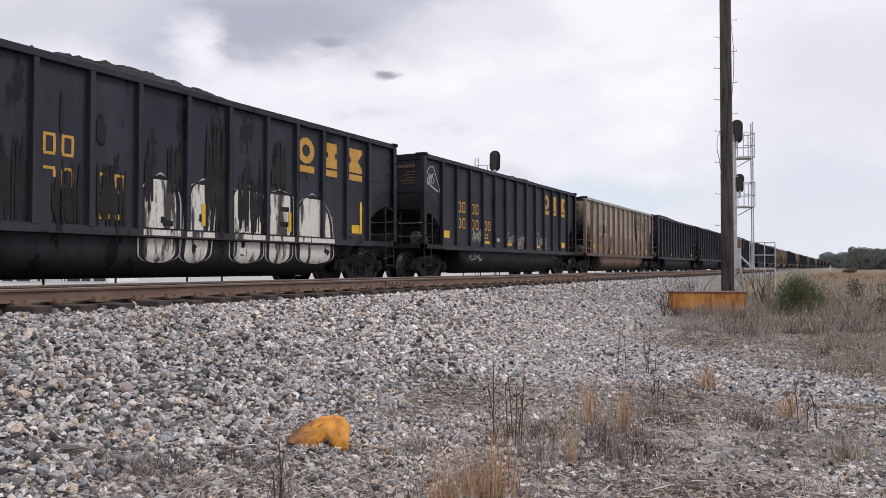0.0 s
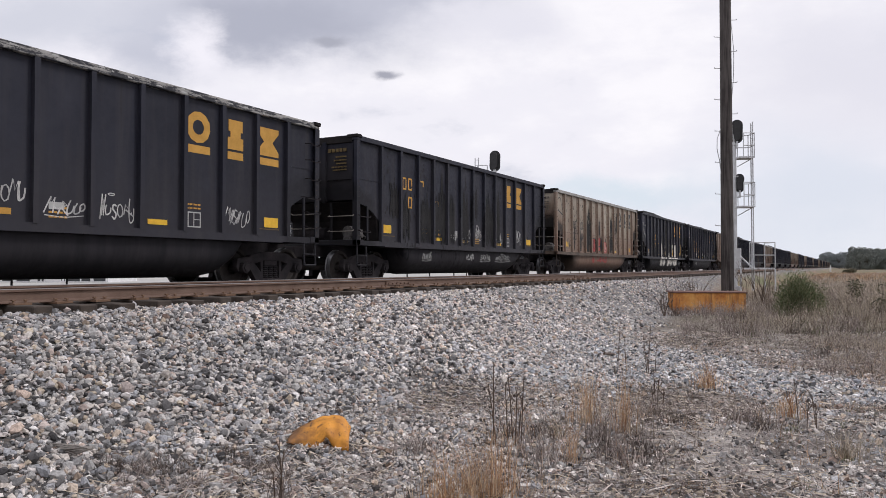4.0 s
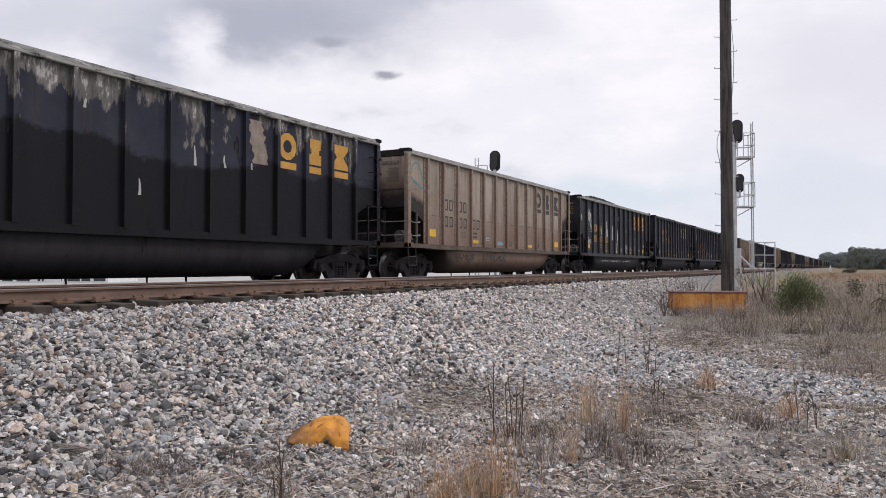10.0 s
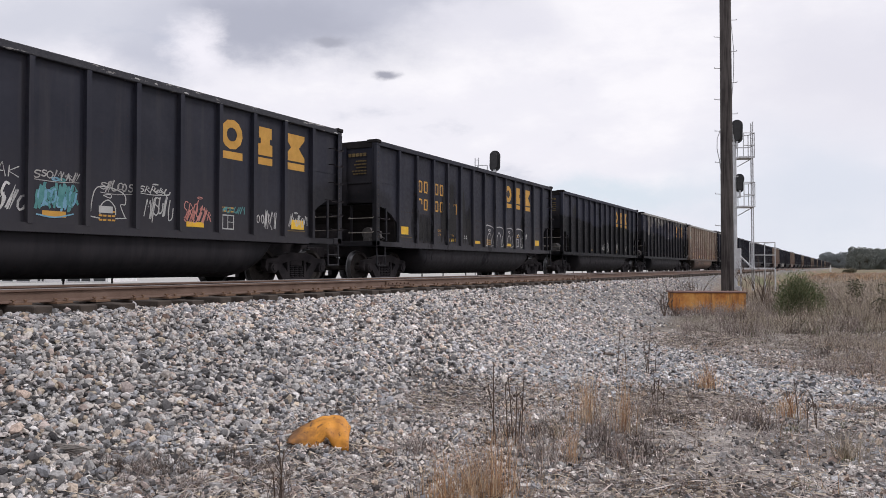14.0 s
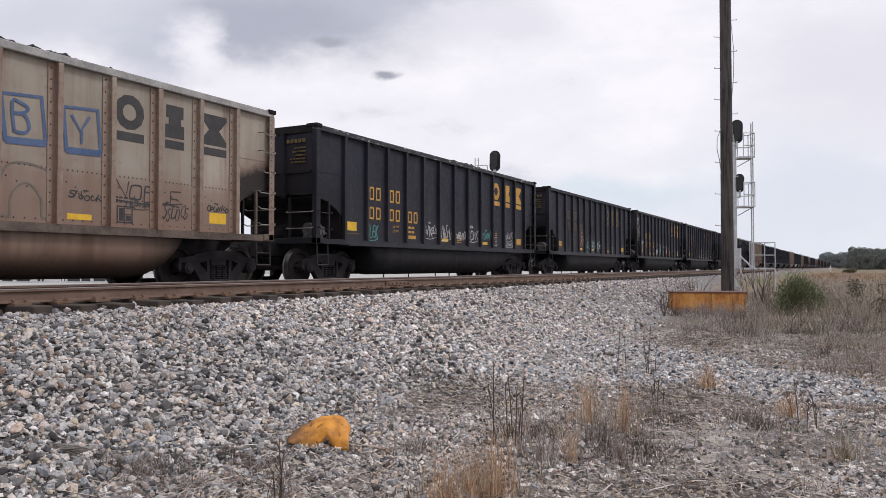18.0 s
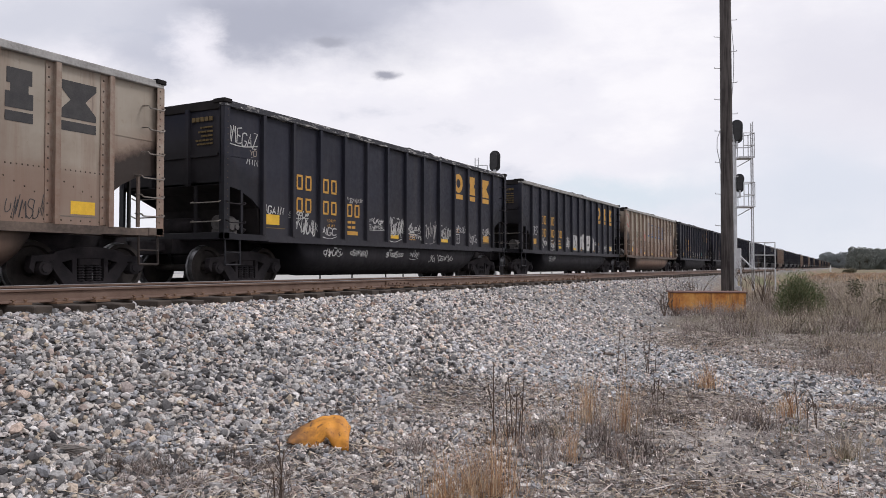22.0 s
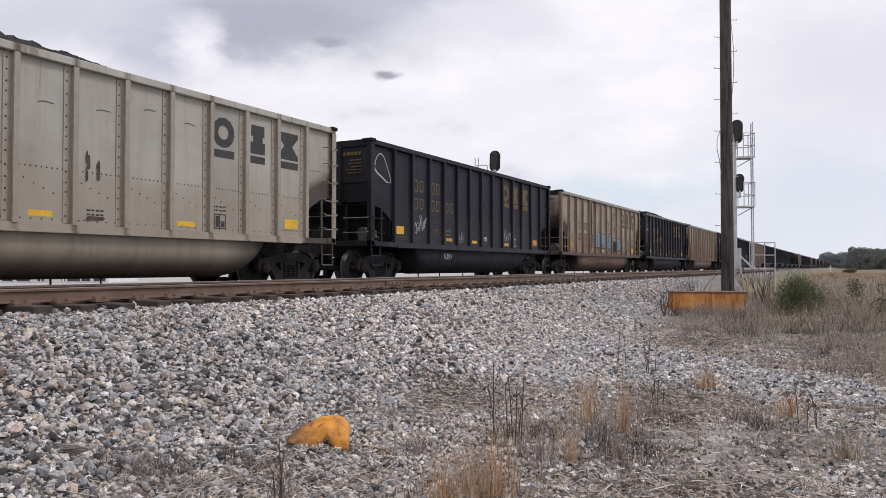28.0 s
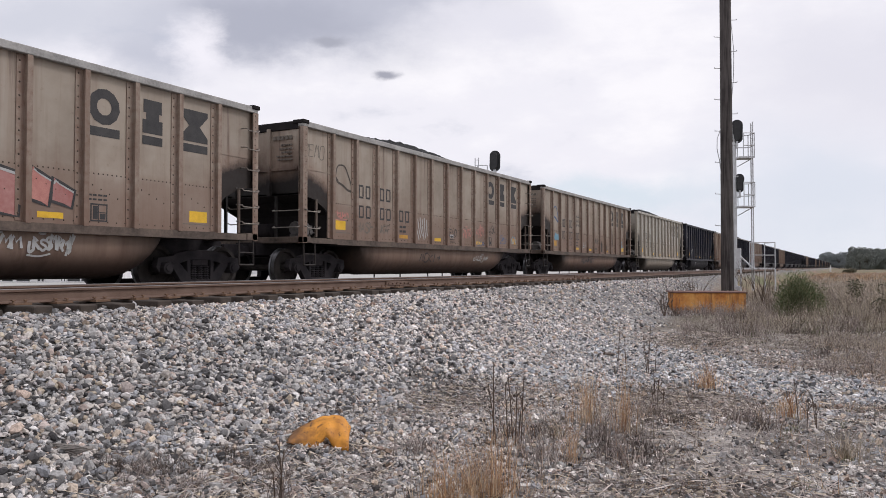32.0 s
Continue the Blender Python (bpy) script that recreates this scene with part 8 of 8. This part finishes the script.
def bush():
    x, y = at_spot(1411, 24.5)
    rng = np.random.default_rng(12)
    ob = thing("bush", "low dark green evergreen bush in dry grass", "bush", m=pose(x, y, float(lie(x, y))))
    # sprays of fine leaves along arching branches, together a low dome
    n, per = 420, 60
    a, u = rng.uniform(0, 6.283, n), rng.uniform(0.02, 1, n)
    reach = 0.78 + 0.30 * rng.random(n)
    lobe = 1 + 0.22 * np.sin(3 * a + 0.6) * (1 - u) + 0.16 * np.sin(5 * a + 4 * u)
    tip = np.stack([np.cos(a) * np.sqrt(1 - u * u) * 1.02, np.sin(a) * np.sqrt(1 - u * u) * .8, 0.12 + u * 1.2], -1) * (reach * lobe)[:, None]
    t = rng.uniform(0.45, 1.0, (n, per))
    c = tip[:, None] * t[..., None] * np.stack([np.ones_like(t), np.ones_like(t), 1.25 - 0.25 * t], -1)
    c = (c + rng.normal(0, 0.055, (n, per, 3))).reshape(-1, 3)
    along = np.repeat(tip / np.linalg.norm(tip, axis=1, keepdims=True), per, 0) + rng.normal(0, 0.55, (n * per, 3))
    along /= np.linalg.norm(along, axis=1, keepdims=True)
    side = np.cross(along, rng.normal(size=(n * per, 3)))
    side /= np.linalg.norm(side, axis=1, keepdims=True)
    s = rng.uniform(.022, .05, n * per)[:, None]
    v = np.stack([c - along * s, c + side * s * .28, c + along * s, c - side * s * .28], 1).reshape(-1, 3)
    c = new("foliage", mesh_np("foliage", v, np.arange(4 * n * per).reshape(-1, 4), M_GREEN))
    c.parent = ob
    for _ in range(7):
        bm = bmesh.new()
        a = rng.uniform(0, 6.28)
        bm_rod(bm, (0, 0, -0.05), (.4 * math.cos(a), .4 * math.sin(a), .8), 0.02, 5, 0.008)
        part("stem", bm, M_BARK, ob)


def small_shrub(px, depth, seed):
    x, y = at_spot(px, depth)
    rng = np.random.default_rng(seed)
    ob = thing("shrub", "sparse dull green shrub in dead grass", "shrub", m=pose(x, y, float(lie(x, y))))
    v, f = leaf_cloud(rng, 420, [(rng.uniform(-.2, .2), rng.uniform(-.2, .2), rng.uniform(.3, .9), .2, .2, .25) for _ in range(6)], 0.04)
    c = new("foliage", mesh_np("foliage", v, f, M_DULLLEAF))
    c.parent = ob
    bm = bmesh.new()
    bm_rod(bm, (0, 0, -0.05), (.05, 0, 1.0), 0.015, 5, 0.005)
    part("stem", bm, M_BARK, ob)


bush()
small_shrub(1510, 27, 21)
small_shrub(1560, 24, 22)


def tree_thing(seed, h, leaf=None):
    rng = np.random.default_rng(seed)
    ob = thing("tree", "distant leafy tree at the edge of the field", "tree", "far trees")
    bm = bmesh.new()
    bm_rod(bm, (0, 0, -0.3), (0, 0, h * .5), h * .028, 7, h * .018)
    for _ in range(6):
        a = rng.uniform(0, 6.28)
        bm_rod(bm, (0, 0, h * rng.uniform(.25, .5)), (h * .22 * math.cos(a), h * .22 * math.sin(a), h * rng.uniform(.55, .8)), h * .012, 5, h * .004)
    part("trunk", bm, M_BARK, ob)
    blobs = [(rng.uniform(-.24, .24) * h, rng.uniform(-.24, .24) * h, h * rng.uniform(.08, .85), h * .16, h * .16, h * .13) for _ in range(18)]
    v, f = leaf_cloud(rng, 6000, blobs, h * 0.026)
    c = new("crown", mesh_np("crown", v, f, leaf or M_FARLEAF))
    c.parent = ob
    return ob


def wood():
    kinds = [tree_thing(60 + i, h) for i, h in enumerate((13.0, 15.0, 11.0))]
    # farthest grove: same trees, with stronger haze painted into the leaf colour
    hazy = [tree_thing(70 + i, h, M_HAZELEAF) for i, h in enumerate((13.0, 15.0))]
    rng = random.Random(9)
    spots = [(1512 + 4.5 * i, rng.uniform(460, 560), rng.uniform(.75, 1.1)) for i in range(26)]
    spots += [(1458 + 4.5 * i, rng.uniform(605, 660), rng.uniform(.8, 1.15) * (0.75 if i > 7 else 1)) for i in range(10)]
    spots += [(1645 + 14 * i, rng.uniform(430, 560), rng.uniform(.8, 1.1)) for i in range(8)]
    hazy_spots = []
    for i, (px, dep, sc) in enumerate(spots):
        x, y = at_spot(px, dep)
        m = pose(x, y, 0, 0, 0, rng.uniform(0, 360))
        if dep > 600:
            hazy_spots.append(m)
        elif i < 3:
            kinds[i].matrix_basis = m
        else:
            copy_thing(kinds[i % 3], m)
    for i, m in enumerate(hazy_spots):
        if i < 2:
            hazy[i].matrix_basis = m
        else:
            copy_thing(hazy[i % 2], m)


wood()


def fallen_stick():
    x, y = at_spot(1076, 13.2)
    ob = thing("stick", "dark broken branch lying on the gravel", "stick", m=pose(x, y, float(lie(x, y)) + 0.06, 0, 0, 20))
    bm = bmesh.new()
    bm_rod(bm, (-0.3, 0.1, 0.06), (0.05, -0.02, 0.02), 0.022, 6, 0.028)
    bm_rod(bm, (0.05, -0.02, 0.02), (0.38, -0.12, -0.02), 0.028, 6, 0.018)
    bm_rod(bm, (0.0, 0.0, 0.02), (0.12, 0.14, 0.08), 0.014, 5, 0.006)
    part("branch", bm, M_STALK, ob)


def root_clump():
    """A frayed grey root bundle lying on the stones."""
    x, y = at_spot(140, 5.5)
    rng = random.Random(77)
    ob = thing("root_clump", "frayed grey uprooted grass root lying on the ballast", "root", m=pose(x, y, float(lie(x, y)) + 0.05, 0, 0, math.degrees(HEAD) - 90))
    for _ in range(34):
        bm = bmesh.new()
        a, l = rng.uniform(-.5, .35), rng.uniform(.16, .38)
        p = [(0.12 - f * l * math.cos(a), rng.uniform(-.015, .015) + f * f * 0.05, 0.05 + f * l * math.sin(a) * .55 - 0.05 * f * f + rng.uniform(-.006, .006)) for f in (0, .35, .7, 1)]
        bm_path(bm, p, rng.uniform(.0035, .007), 4)
        part("root_fibre", bm, M_ROOT, ob)


root_clump()


def marker_post():
    x, y = at_spot(1469, 240)
    ob = thing("marker_post", "small white marker post beside the track", "marker post", m=pose(x, y, float(lie(x, y))))
    bm = bmesh.new()
    bm_box(bm, -0.2, 0.2, -0.2, 0.2, -0.2, 2.2)
    part("post", bm, M_WHITEWALL, ob, bevel=0.03)


def bare_shrub(px, depth, h, seed):
    """Leafless shrub: stems that fork twice."""
    x, y = at_spot(px, depth)
    rng = random.Random(seed)
    ob = thing("bare_shrub", "leafless dark shrub with thin forked twigs", "shrub", "bare shrubs", m=pose(x, y, float(lie(x, y))))
    for _ in range(5):
        bm = bmesh.new()
        a = rng.uniform(0, 6.28)
        p = Vector((0, 0, -0.05))
        d = Vector((math.cos(a) * .35, math.sin(a) * .35, 1)).normalized()
        twigs = [(p, d, h * rng.uniform(.35, .5), 0.016)]
        for level in range(3):
            nxt = []
            for p, d, l, r in twigs:
                q = p + d * l
                bm_rod(bm, p, q, r, 5, r * .7)
                for _ in range(2):
                    e = (d + Vector((rng.uniform(-.6, .6), rng.uniform(-.6, .6), rng.uniform(-.15, .4)))).normalized()
                    nxt.append((q, e, l * rng.uniform(.55, .8), r * .6))
            twigs = nxt
        part("stem", bm, M_STALK, ob)


fallen_stick()
marker_post()


def brush_heap():
    x, y = at_spot(1502, 190)
    rng = np.random.default_rng(88)
    ob = thing("brush_heap", "low dark heap of brush at the edge of the field", "brush heap", m=pose(x, y, float(lie(x, y))))
    v, f = leaf_cloud(rng, 5000, [(rng.uniform(-2.6, 2.6), rng.uniform(-1, 1), rng.uniform(.1, .7), .7, .7, .45) for _ in range(16)], 0.12)
    o = new("brush", mesh_np("brush", v, f, M_DULLLEAF))
    o.parent = ob


brush_heap()
for i, (px, dep, h) in enumerate(((1342, 29, 2.2), (1232, 29, 1.5), (1356, 27, 1.6), (1205, 27, 1.1), (1322, 33, 2.0), (1175, 24, 0.9))):
    bare_shrub(px, dep, h, 300 + i)


# ---- beyond the train: low white buildings, a fence ----
def building(px, depth, w, h, d, panes=()):
    x, y = at_spot(px, depth)
    ob = thing("warehouse", "low white metal warehouse far beyond the tracks", "building", "far buildings", m=pose(x, y, -0.1, 0, 0, math.degrees(HEAD) - 90))
    bm = bmesh.new()
    bm_box(bm, -w / 2, w / 2, 0, d, 0, h)
    part("wall", bm, M_WHITEWALL, ob)
    bm = bmesh.new()
    bm_prism(bm, [(-w / 2 - .2, h), (w / 2 + .2, h), (w / 2 + .2, h + .15), (0, h + .5), (-w / 2 - .2, h + .15)], -0.2, d + 0.2)
    part("roof", bm, M_GREYROOF, ob)
    for bx, bw in panes or [(-w / 2 + 1.5 + k * 4, 1.6) for k in range(int(w / 4))]:
        bm = bmesh.new()
        bm_box(bm, bx, bx + bw, -0.03, 0.02, 0.12 if panes else 0.9, 0.52 if panes else 2.2)
        w_ = part("window", bm, M_GLASS, ob)
        bm = bmesh.new()
        for a in ((bx - 0.08, bx, 0.05, 0.62), (bx + bw, bx + bw + 0.08, 0.05, 0.62), (bx, bx + bw, 0.53, 0.62), (bx, bx + bw, 0.04, 0.11)) if panes else ():
            bm_box(bm, a[0], a[1], -0.08, -0.02, a[2], a[3])
        if panes:
            part("frame", bm, M_WHITEWALL, w_)
        else:
            bm.free()


building(86, 84, 13.4, 2.6, 8, [(-5.1, 1.2), (-3.5, 1.5), (-1.15, .3), (-0.7, .25), (1.5, .12), (1.8, .12), (2.2, 1.4), (3.75, 1.0), (5.1, 1.35)])
building(20, 150, 30, 4.0, 12)
building(330, 190, 60, 4.2, 15)
building(700, 260, 60, 4.5, 15)


# ---- keys: every car, and the wheels while they pass ----
def place_of(j, t):
    """Centre of car j along the line at t seconds."""
    return front(j) + run(t) - length_of(j) / 2


def motions():
    times = sorted({e[0] for e in EASE} | set(range(0, 33, 2)))
    for j, car in CARS.items():
        walk(car, [(t, pose(place_of(j, t), FAR_Y, FAR_RAIL)) for t in times])
    for w, j, place in WHEELS:
        near = [k / 30 for k in range(961) if -6 < place_of(j, k / 30) < 30]
        if len(near) < 2:
            continue
        rows = [(t, pose(*place, 0, math.degrees(run(t) / 0.457) % 360, 0)) for t in near]
        if near[0] > 0:
            rows.insert(0, (0, rows[0][1]))
        if near[-1] < 32:
            rows.append((32, rows[-1][1]))
        walk(w, rows)


motions()
